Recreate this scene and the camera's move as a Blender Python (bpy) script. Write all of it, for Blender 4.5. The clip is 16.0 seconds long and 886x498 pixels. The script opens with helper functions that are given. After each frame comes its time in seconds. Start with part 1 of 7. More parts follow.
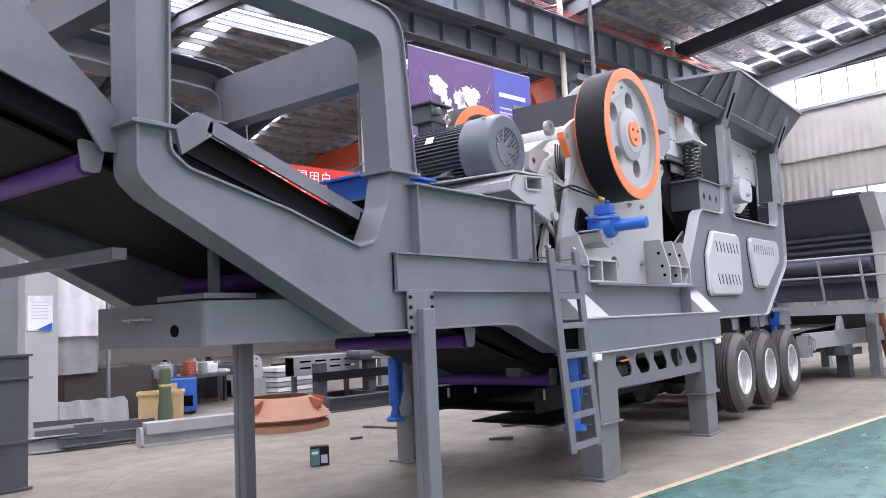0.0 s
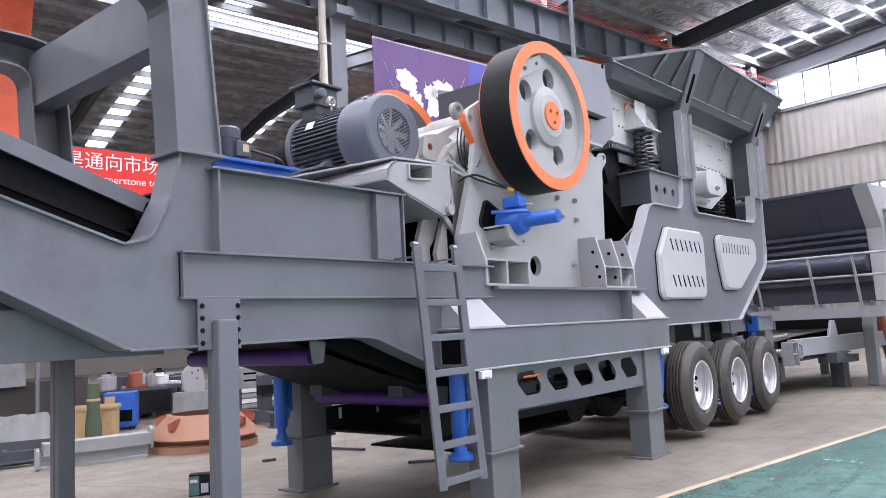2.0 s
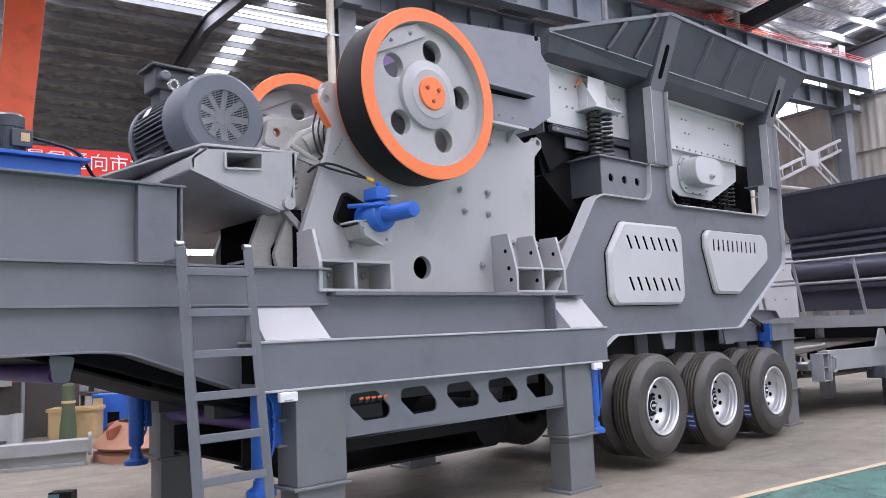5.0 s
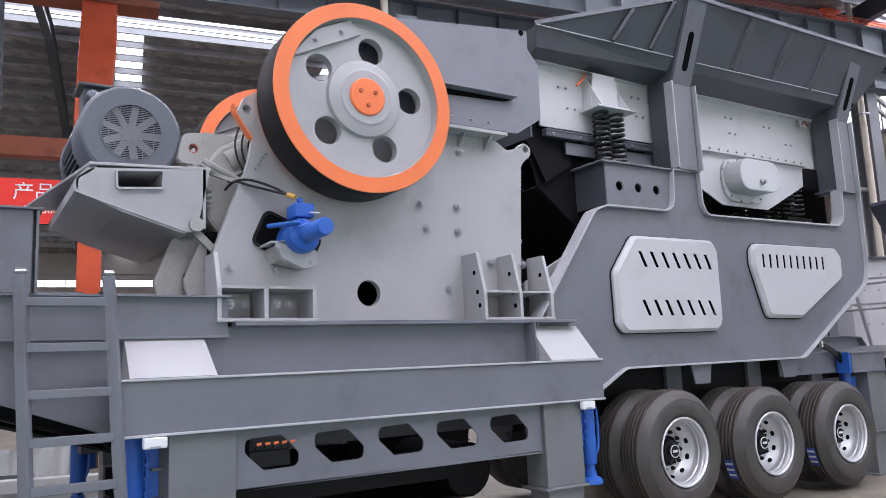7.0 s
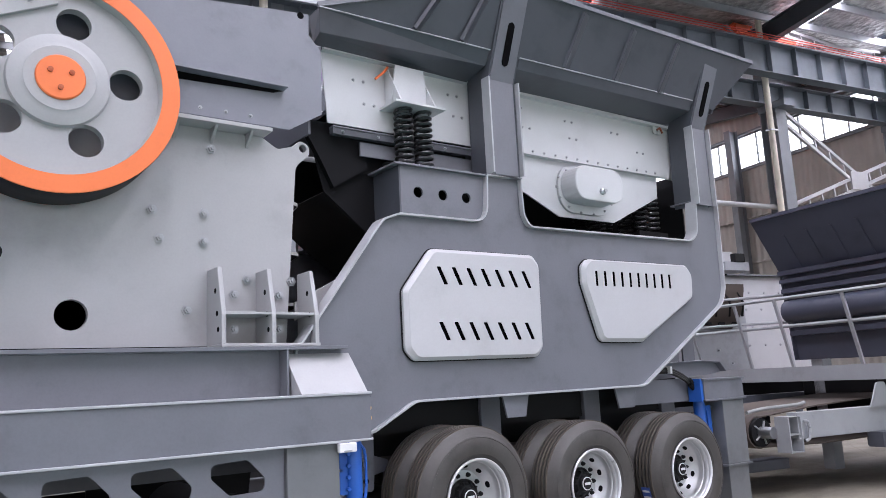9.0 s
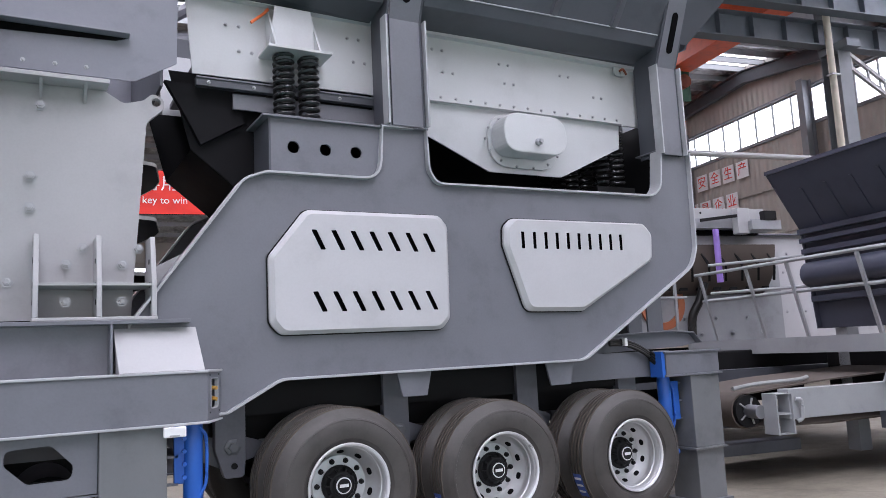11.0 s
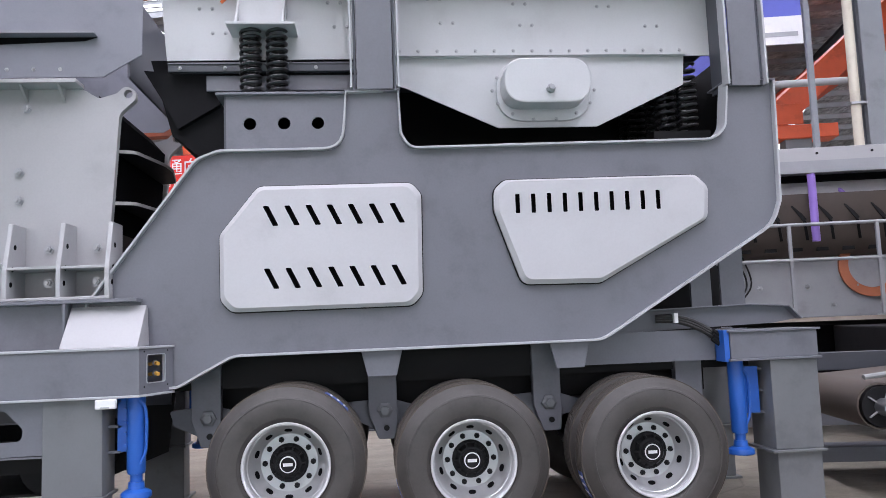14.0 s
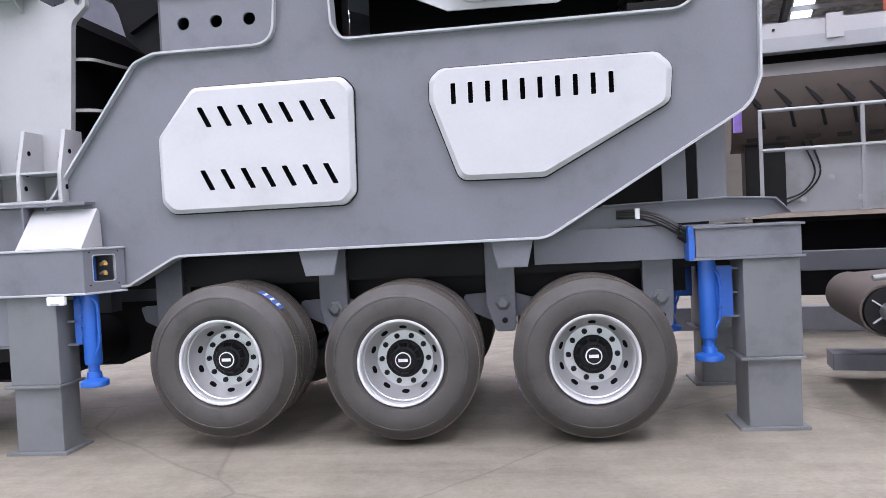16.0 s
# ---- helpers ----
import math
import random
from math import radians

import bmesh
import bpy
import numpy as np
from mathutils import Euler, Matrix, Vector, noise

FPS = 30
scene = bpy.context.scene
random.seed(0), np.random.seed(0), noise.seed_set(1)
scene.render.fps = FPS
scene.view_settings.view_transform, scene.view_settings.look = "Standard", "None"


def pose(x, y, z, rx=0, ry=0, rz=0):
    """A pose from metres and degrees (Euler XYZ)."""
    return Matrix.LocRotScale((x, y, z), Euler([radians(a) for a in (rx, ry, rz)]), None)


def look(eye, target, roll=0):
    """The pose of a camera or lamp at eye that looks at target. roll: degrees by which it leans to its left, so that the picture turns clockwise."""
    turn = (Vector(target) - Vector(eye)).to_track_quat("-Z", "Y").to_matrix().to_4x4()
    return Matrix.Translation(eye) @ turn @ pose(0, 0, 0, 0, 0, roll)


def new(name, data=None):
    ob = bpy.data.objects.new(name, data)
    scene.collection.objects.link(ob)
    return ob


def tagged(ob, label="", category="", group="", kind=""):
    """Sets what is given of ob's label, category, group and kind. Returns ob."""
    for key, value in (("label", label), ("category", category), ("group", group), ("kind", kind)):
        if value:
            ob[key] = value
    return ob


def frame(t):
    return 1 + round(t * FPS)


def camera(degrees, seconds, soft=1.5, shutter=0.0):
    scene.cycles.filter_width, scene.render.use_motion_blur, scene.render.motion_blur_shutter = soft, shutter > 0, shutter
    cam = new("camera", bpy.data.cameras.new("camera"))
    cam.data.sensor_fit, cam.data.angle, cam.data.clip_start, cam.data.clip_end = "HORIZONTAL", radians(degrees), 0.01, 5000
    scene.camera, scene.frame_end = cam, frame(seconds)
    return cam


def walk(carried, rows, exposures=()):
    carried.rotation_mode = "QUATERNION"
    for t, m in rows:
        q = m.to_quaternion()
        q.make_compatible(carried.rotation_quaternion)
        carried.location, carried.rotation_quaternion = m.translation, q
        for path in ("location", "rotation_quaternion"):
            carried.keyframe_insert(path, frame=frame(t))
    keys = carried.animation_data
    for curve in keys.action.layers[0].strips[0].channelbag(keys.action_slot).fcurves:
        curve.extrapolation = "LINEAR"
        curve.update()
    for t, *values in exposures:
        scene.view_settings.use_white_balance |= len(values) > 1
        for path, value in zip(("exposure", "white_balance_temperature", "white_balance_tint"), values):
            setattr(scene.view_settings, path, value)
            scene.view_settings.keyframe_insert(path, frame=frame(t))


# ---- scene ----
cam = camera(59.8, 16.0, soft=0.8)
PATH = [
    (0, (0.422, 0.2, 1.499), (2.003, 1.409, 1.689), -2.6),
    (0.5, (0.816, 0.18, 1.497), (2.389, 1.402, 1.686), -2.6),
    (1, (1.202, 0.049, 1.496), (2.758, 1.29, 1.698), -3.0),
    (1.5, (1.611, -0.065, 1.481), (3.152, 1.194, 1.681), -2.9),
    (2, (2.021, -0.182, 1.485), (3.561, 1.077, 1.691), -3.0),
    (2.5, (2.424, -0.339, 1.497), (3.945, 0.943, 1.695), -2.8),
    (3, (2.814, -0.418, 1.502), (4.305, 0.9, 1.704), -2.9),
    (3.5, (3.175, -0.613, 1.52), (4.595, 0.775, 1.758), -3.2),
    (4, (3.484, -0.808, 1.518), (4.88, 0.605, 1.748), -3.0),
    (6.5, (5.422, -1.289, 1.464), (6.559, 0.335, 1.728), -2.3),
    (7, (5.847, -1.328, 1.479), (6.915, 0.337, 1.78), -2.6),
    (7.5, (6.259, -1.34, 1.495), (7.38, 0.284, 1.82), -2.8),
    (8, (6.686, -1.339, 1.507), (7.848, 0.25, 1.86), -3.0),
    (8.5, (7.163, -1.44, 1.538), (8.312, 0.159, 1.889), -2.7),
    (9, (7.616, -1.395, 1.524), (8.772, 0.201, 1.865), -2.8),
    (11.5, (9.807, -1.753, 1.519), (10.662, 0.043, 1.731), -2.8),
    (12, (10.262, -1.841, 1.526), (11.012, 0.007, 1.67), -2.7),
    (12.5, (10.685, -1.859, 1.527), (11.363, 0.017, 1.678), -2.5),
    (13, (11.138, -1.95, 1.553), (11.655, -0.025, 1.714), -2.3),
    (13.5, (11.55, -1.908, 1.517), (11.904, 0.052, 1.699), -1.8),
    (14, (11.989, -1.937, 1.557), (12.175, 0.045, 1.752), -2.2),
    (14.5, (12.395, -1.874, 1.534), (12.478, 0.114, 1.736), -2.4),
    (15, (12.815, -1.831, 1.55), (12.783, 0.167, 1.643), -3.1),
    (15.5, (13.215, -1.784, 1.518), (13.043, 0.208, 1.504), -2.9),
    (16, (13.59, -1.696, 1.521), (13.359, 0.29, 1.46), -2.8),
]
EXPOSURE = ((0.0, 0.35), (2.5, 0.28), (4.0, 0.17), (6.5, 0.04), (7.5, -0.02), (9.0, 0.15), (11.5, -0.04), (12.0, 0.05), (13.0, 0.0), (14.5, 0.20), (15.0, 0.26), (15.5, 0.56), (16.0, 0.52))
walk(cam, [(t, look(eye, target, roll)) for t, eye, target, roll in PATH], exposures=[(t, stops, 6120, 19) for t, stops in EXPOSURE])

import mathutils.geometry

# ---- light ----
SKY_W, SIDE_W = 780, 900                        # watts of one skylight half and of the assumed open side
HALL = Matrix.Rotation(radians(-10), 4, "Z")     # the hall stands 10 degrees askew to the machine
world = bpy.data.worlds.new("sky")
scene.world = world
world.use_nodes = True
wn = world.node_tree
sky = wn.nodes.new("ShaderNodeTexSky")
sky.sky_type, sky.sun_disc, sky.sun_elevation, sky.sun_rotation = "NISHITA", False, radians(42), radians(200)
wn.links.new(sky.outputs[0], wn.nodes["Background"].inputs[0])
wn.nodes["Background"].inputs[1].default_value = 0.12
sun_data = bpy.data.lights.new("sun", "SUN")
sun_data.energy, sun_data.angle, sun_data.color = 1.0, radians(12), (1, 0.97, 0.92)
sun = new("sun", sun_data)
sun.matrix_world = look((0, 0, 30), (6, 14, 10))


def skylight(name, u, v, z, su, sv, watts, tilt=(180, 0, 0), tint=(0.975, 0.965, 1.0)):
    """Daylight that enters through one opening of the hall (u, v along and across it)."""
    d = bpy.data.lights.new(name, "AREA")
    d.shape, d.size, d.size_y, d.energy, d.color = "RECTANGLE", su, sv, watts, tint
    ob = new(name, d)
    ob.matrix_world = HALL @ pose(u, v, z, *tilt)
    return ob


# ---- materials ----
MATS = {}


def nodes_of(name):
    m = bpy.data.materials.new(name)
    m.use_nodes = True
    return m, m.node_tree, m.node_tree.nodes["Principled BSDF"]


def paint(name, rgb, rough=0.45, metal=0.0, vary=0.10, scale=2.2, bump=0.02, grime=0.12, fine=60.0, spec=0.5, grain=0.07):
    """Painted or bare surface: broad tone drift, fine grain, slight waviness and gloss variation."""
    if name in MATS:
        return MATS[name]
    m, t, b = nodes_of(name)
    N, L = t.nodes, t.links
    co = N.new("ShaderNodeTexCoord")
    big, small = N.new("ShaderNodeTexNoise"), N.new("ShaderNodeTexNoise")
    big.inputs["Scale"].default_value, big.inputs["Detail"].default_value, big.inputs["Roughness"].default_value = scale, 6, 0.62
    small.inputs["Scale"].default_value, small.inputs["Detail"].default_value = fine, 3
    L.new(co.outputs["Object"], big.inputs["Vector"])
    L.new(co.outputs["Object"], small.inputs["Vector"])
    ramp = N.new("ShaderNodeValToRGB")
    lo = tuple(c * (1 - vary - grime) for c in rgb)
    hi = tuple(min(1, c * (1 + vary)) for c in rgb)
    ramp.color_ramp.elements[0].position, ramp.color_ramp.elements[0].color = 0.28, (*lo, 1)
    ramp.color_ramp.elements[1].position, ramp.color_ramp.elements[1].color = 0.72, (*hi, 1)
    mid = ramp.color_ramp.elements.new(0.45)
    mid.color = (*rgb, 1)
    L.new(big.outputs["Fac"], ramp.inputs["Fac"])
    mix = N.new("ShaderNodeMix")
    mix.data_type, mix.blend_type = "RGBA", "MULTIPLY"
    mix.inputs["Factor"].default_value = grain
    speck = N.new("ShaderNodeValToRGB")
    speck.color_ramp.elements[0].color, speck.color_ramp.elements[1].color = (0.6, 0.6, 0.6, 1), (1, 1, 1, 1)
    speck.color_ramp.elements[0].position, speck.color_ramp.elements[1].position = 0.3, 0.6
    L.new(small.outputs["Fac"], speck.inputs["Fac"])
    L.new(ramp.outputs["Color"], mix.inputs["A"])
    L.new(speck.outputs["Color"], mix.inputs["B"])
    L.new(mix.outputs["Result"], b.inputs["Base Color"])
    rr = N.new("ShaderNodeMapRange")
    rr.inputs["To Min"].default_value, rr.inputs["To Max"].default_value = rough * 0.8, min(1, rough * 1.25)
    L.new(big.outputs["Fac"], rr.inputs["Value"])
    L.new(rr.outputs[0], b.inputs["Roughness"])
    b.inputs["Metallic"].default_value = metal
    b.inputs["Specular IOR Level"].default_value = spec
    if bump:
        bp = N.new("ShaderNodeBump")
        bp.inputs["Strength"].default_value, bp.inputs["Distance"].default_value = 0.35, bump
        L.new(big.outputs["Fac"], bp.inputs["Height"])
        b2 = N.new("ShaderNodeBump")
        b2.inputs["Strength"].default_value, b2.inputs["Distance"].default_value = grain, 0.0015
        L.new(small.outputs["Fac"], b2.inputs["Height"])
        L.new(bp.outputs[0], b2.inputs["Normal"])
        L.new(b2.outputs[0], b.inputs["Normal"])
    MATS[name] = m
    return m


GREY = paint("grey_machine_paint", (0.152, 0.157, 0.180), 0.42, bump=0.006, grain=0.13)
DULL = paint("dull_bolt_steel", (0.16, 0.165, 0.175), 0.42, metal=0.6, bump=0.002)
# Neutral copy of the machine grey; the green floor's bounce is in its colour.
LEGPAINT = paint("leg_bounce_grey", (0.150, 0.157, 0.165), 0.45, bump=0.006, vary=0.14, grime=0.14)
# Lighter grey: edge highlights and bare plate edges are put into the colour.
EDGE = paint("edge_highlight_grey", (0.40, 0.41, 0.43), 0.45, bump=0.003)
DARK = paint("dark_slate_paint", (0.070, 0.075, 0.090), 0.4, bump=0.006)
MOTORDARK = paint("motor_fin_paint", (0.055, 0.063, 0.075), 0.45, bump=0.004)
MOTORGREY = paint("motor_grey_paint", (0.115, 0.13, 0.155), 0.42, bump=0.004)
PALE = paint("pale_grey_paint", (0.39, 0.39, 0.40), 0.42, bump=0.005, vary=0.05, grime=0.08)
WHITE = paint("white_cover_paint", (0.48, 0.48, 0.50), 0.35, bump=0.004, vary=0.04, grime=0.06)
CAST = paint("pale_cast_steel", (0.37, 0.365, 0.35), 0.5, bump=0.012, vary=0.08, grime=0.14, scale=5, grain=0.3)
ORANGE = paint("orange_paint", (0.86, 0.20, 0.06), 0.42, bump=0.002, vary=0.05, grime=0.05)
BLUE = paint("blue_paint", (0.022, 0.115, 0.48), 0.38, bump=0.002, vary=0.06)
# Black paint, also put on underside parts to darken them as shade.
BLACK = paint("black_paint_and_shade", (0.009, 0.009, 0.010), 0.55, bump=0.003, spec=0.22)
# Matte near-black standing in for the shade inside holes, gaps and voids.
VOID = paint("void_shade_black", (0.006, 0.006, 0.007), 0.95, bump=0.0, spec=0.03)
STEEL = paint("zinc_steel", (0.40, 0.41, 0.43), 0.36, metal=0.9, bump=0.001, fine=120)
ALLOY = paint("silver_rim_paint", (0.53, 0.535, 0.545), 0.34, metal=0.55, bump=0.002, vary=0.05)
RUBBER = paint("tyre_rubber", (0.058, 0.053, 0.050), 0.5, bump=0.003, vary=0.18, grime=0.1, scale=7, grain=0.2)
DUSTRUBBER = paint("dusty_tread_rubber", (0.082, 0.067, 0.054), 0.62, bump=0.003, vary=0.25, grime=0.15, scale=9, grain=0.3)
BELT = paint("black_belt_rubber", (0.012, 0.012, 0.013), 0.65, bump=0.004, spec=0.18)
PURPLE = paint("purple_urethane", (0.085, 0.03, 0.21), 0.45, bump=0.003)
VIOLET = paint("violet_paint", (0.27, 0.17, 0.52), 0.4, bump=0.003)
CABLE = paint("cable_sheath", (0.008, 0.008, 0.008), 0.45, bump=0.0)
RUST = paint("red_primer", (0.33, 0.10, 0.055), 0.6, bump=0.01, vary=0.15, grime=0.2)
CONDUIT = paint("cream_pipe", (0.62, 0.58, 0.48), 0.5, bump=0.002)
COLUMN = paint("column_steel_paint", (0.20, 0.215, 0.235), 0.5, bump=0.003)
RUNWAY = paint("runway_steel_paint", (0.13, 0.15, 0.175), 0.5, bump=0.003)
RAFTER = paint("rafter_steel_paint", (0.065, 0.07, 0.082), 0.55, bump=0.003)
PURLIN = paint("galvanised_purlin", (0.36, 0.37, 0.39), 0.45, metal=0.3, bump=0.003)
REDLINE = paint("red_busbar", (0.55, 0.05, 0.03), 0.5, bump=0.0)
BANNER = paint("red_banner_cloth", (0.75, 0.035, 0.022), 0.7, bump=0.02, vary=0.05)
POSTER = paint("purple_poster_vinyl", (0.135, 0.075, 0.20), 0.55, bump=0.004, vary=0.08)
POSTERBLUE = paint("blue_poster_vinyl", (0.10, 0.11, 0.42), 0.55, bump=0.004, vary=0.08)
PAPER = paint("white_print", (0.75, 0.75, 0.76), 0.6, bump=0.0)
PRINTGREY = paint("grey_print", (0.55, 0.50, 0.62), 0.6, bump=0.0)
REDINK = paint("red_print", (0.7, 0.04, 0.03), 0.6, bump=0.0)
CRANE = paint("crane_orange_paint", (0.80, 0.13, 0.045), 0.45, bump=0.003)
NAVY = paint("navy_hopper_paint", (0.045, 0.05, 0.074), 0.42, bump=0.006)
BROWN = paint("dusty_brown_rubber", (0.078, 0.062, 0.052), 0.7, bump=0.006, vary=0.2)
LINEPAINT = paint("worn_yellow_line", (0.55, 0.43, 0.29), 0.55, bump=0.002, vary=0.2, grime=0.2, scale=8, grain=0.3)
YELLOW = paint("yellow_plastic", (0.56, 0.40, 0.20), 0.45, bump=0.002)
GREENBAG = paint("green_wrap", (0.075, 0.105, 0.06), 0.6, bump=0.01)
TARP = paint("grey_tarpaulin", (0.30, 0.31, 0.31), 0.65, bump=0.03, vary=0.12)
TIMBER = paint("raw_timber", (0.35, 0.24, 0.15), 0.65, bump=0.004, vary=0.2)
BRASS = paint("yellow_hoist_paint", (0.60, 0.33, 0.06), 0.45, bump=0.002)


def concrete(name, rgb, gloss):
    """Worn floor: broad patches, stains with edges of their own, fine sand grain, hairline cracks and scuffs."""
    m, t, b = nodes_of(name)
    N, L = t.nodes, t.links
    co = N.new("ShaderNodeTexCoord")

    def noise(scale, detail, rough, squeeze=None):
        n = N.new("ShaderNodeTexNoise")
        n.inputs["Scale"].default_value, n.inputs["Detail"].default_value, n.inputs["Roughness"].default_value = scale, detail, rough
        if squeeze:
            mp = N.new("ShaderNodeMapping")
            mp.inputs["Scale"].default_value = squeeze
            mp.inputs["Rotation"].default_value = (0, 0, radians(10))
            L.new(co.outputs["Object"], mp.inputs["Vector"])
            L.new(mp.outputs[0], n.inputs["Vector"])
        else:
            L.new(co.outputs["Object"], n.inputs["Vector"])
        return n.outputs["Fac"]

    def ramp(src, p0, c0, p1, c1):
        k = N.new("ShaderNodeValToRGB")
        k.color_ramp.elements[0].position, k.color_ramp.elements[0].color = p0, (*c0, 1)
        k.color_ramp.elements[1].position, k.color_ramp.elements[1].color = p1, (*c1, 1)
        L.new(src, k.inputs["Fac"])
        return k.outputs["Color"]

    def times(a, c, f):
        k = N.new("ShaderNodeMix")
        k.data_type, k.blend_type = "RGBA", "MULTIPLY"
        k.inputs["Factor"].default_value = f
        L.new(a, k.inputs["A"])
        L.new(c, k.inputs["B"])
        return k.outputs["Result"]
    g = lambda v: (v, v, v)
    base = ramp(noise(0.55, 8, 0.68), 0.32, tuple(c * 0.78 for c in rgb), 0.68, tuple(c * 1.16 for c in rgb))
    col = times(base, ramp(noise(2.6, 9, 0.72), 0.40, g(0.62), 0.56, g(1.0)), 0.55)
    col = times(col, ramp(noise(1.0, 6, 0.7, (0.25, 3.0, 1)), 0.36, g(0.66), 0.52, g(1.0)), 0.5)
    col = times(col, ramp(noise(30, 4, 0.7), 0.34, g(0.55), 0.62, g(1.0)), 0.35)
    vor = N.new("ShaderNodeTexVoronoi")
    vor.feature = "DISTANCE_TO_EDGE"
    vor.inputs["Scale"].default_value = 0.42
    wob = N.new("ShaderNodeMix")
    wob.data_type = "VECTOR"
    wob.inputs["Factor"].default_value = 0.12
    nv = N.new("ShaderNodeTexNoise")
    nv.inputs["Scale"].default_value, nv.inputs["Detail"].default_value = 1.4, 6
    L.new(co.outputs["Object"], nv.inputs["Vector"])
    L.new(co.outputs["Object"], wob.inputs["A"])
    L.new(nv.outputs["Color"], wob.inputs["B"])
    L.new(wob.outputs["Result"], vor.inputs["Vector"])
    col = times(col, ramp(vor.outputs["Distance"], 0.0, g(0.45), 0.006, g(1.0)), 0.55)
    L.new(col, b.inputs["Base Color"])
    rr = N.new("ShaderNodeMapRange")
    rr.inputs["To Min"].default_value, rr.inputs["To Max"].default_value = gloss * 0.75, min(1, gloss * 1.35)
    L.new(noise(1.7, 6, 0.6), rr.inputs["Value"])
    L.new(rr.outputs[0], b.inputs["Roughness"])
    bp = N.new("ShaderNodeBump")
    bp.inputs["Strength"].default_value, bp.inputs["Distance"].default_value = 0.3, 0.004
    L.new(noise(22, 5, 0.7), bp.inputs["Height"])
    L.new(bp.outputs[0], b.inputs["Normal"])
    MATS[name] = m
    return m


def striped(name, rgb, dark, period, axis, rough=0.5, metal=0.0, depth=0.02):
    """Profiled sheet: shallow ribs by bump, with drifting tone."""
    m, t, b = nodes_of(name)
    N, L = t.nodes, t.links
    co, sep = N.new("ShaderNodeTexCoord"), N.new("ShaderNodeSeparateXYZ")
    L.new(co.outputs["Object"], sep.inputs[0])
    k = N.new("ShaderNodeMath")
    k.operation = "MULTIPLY"
    k.inputs[1].default_value = 2 * math.pi / period
    L.new(sep.outputs[axis], k.inputs[0])
    s = N.new("ShaderNodeMath")
    s.operation = "SINE"
    L.new(k.outputs[0], s.inputs[0])
    no = N.new("ShaderNodeTexNoise")
    no.inputs["Scale"].default_value, no.inputs["Detail"].default_value = 0.8, 7
    L.new(co.outputs["Object"], no.inputs["Vector"])
    ramp = N.new("ShaderNodeValToRGB")
    ramp.color_ramp.elements[0].position, ramp.color_ramp.elements[0].color = 0.3, (*dark, 1)
    ramp.color_ramp.elements[1].position, ramp.color_ramp.elements[1].color = 0.7, (*rgb, 1)
    L.new(no.outputs["Fac"], ramp.inputs["Fac"])
    L.new(ramp.outputs[0], b.inputs["Base Color"])
    bp = N.new("ShaderNodeBump")
    bp.inputs["Strength"].default_value, bp.inputs["Distance"].default_value = 0.8, depth
    L.new(s.outputs[0], bp.inputs["Height"])
    L.new(bp.outputs[0], b.inputs["Normal"])
    b.inputs["Roughness"].default_value, b.inputs["Metallic"].default_value = rough, metal
    return m


CONCRETE = concrete("poured_concrete", (0.282, 0.252, 0.204), 0.5)
EPOXY = concrete("green_floor_epoxy", (0.115, 0.228, 0.197), 0.24)
WALLSHEET = striped("cream_wall_sheet", (0.42, 0.395, 0.36), (0.35, 0.33, 0.30), 0.30, 1)


def foil(name):
    """Crinkled silver insulation foil under the roof."""
    m, t, b = nodes_of(name)
    N, L = t.nodes, t.links
    co = N.new("ShaderNodeTexCoord")
    n1, n2 = N.new("ShaderNodeTexNoise"), N.new("ShaderNodeTexVoronoi")
    n1.inputs["Scale"].default_value, n1.inputs["Detail"].default_value = 2.6, 9
    n2.inputs["Scale"].default_value = 5.5
    L.new(co.outputs["Object"], n1.inputs["Vector"])
    L.new(co.outputs["Object"], n2.inputs["Vector"])
    ramp = N.new("ShaderNodeValToRGB")
    ramp.color_ramp.elements[0].position, ramp.color_ramp.elements[0].color = 0.35, (0.27, 0.27, 0.27, 1)
    ramp.color_ramp.elements[1].position, ramp.color_ramp.elements[1].color = 0.65, (0.60, 0.60, 0.60, 1)
    L.new(n1.outputs["Fac"], ramp.inputs["Fac"])
    L.new(ramp.outputs[0], b.inputs["Base Color"])
    bp = N.new("ShaderNodeBump")
    bp.inputs["Strength"].default_value, bp.inputs["Distance"].default_value = 0.9, 0.06
    mixv = N.new("ShaderNodeMath")
    L.new(n1.outputs["Fac"], mixv.inputs[0])
    L.new(n2.outputs["Distance"], mixv.inputs[1])
    L.new(mixv.outputs[0], bp.inputs["Height"])
    L.new(bp.outputs[0], b.inputs["Normal"])
    b.inputs["Roughness"].default_value, b.inputs["Metallic"].default_value = 0.42, 0.45
    return m


FOIL = foil("silver_roof_foil")


def glass(name):
    m, t, b = nodes_of(name)
    e = t.nodes.new("ShaderNodeEmission")
    e.inputs["Color"].default_value, e.inputs["Strength"].default_value = (0.96, 0.98, 1, 1), 3.0
    t.links.new(e.outputs[0], t.nodes["Material Output"].inputs["Surface"])
    return m


DAYLIGHT = glass("daylit_sky_backdrop")


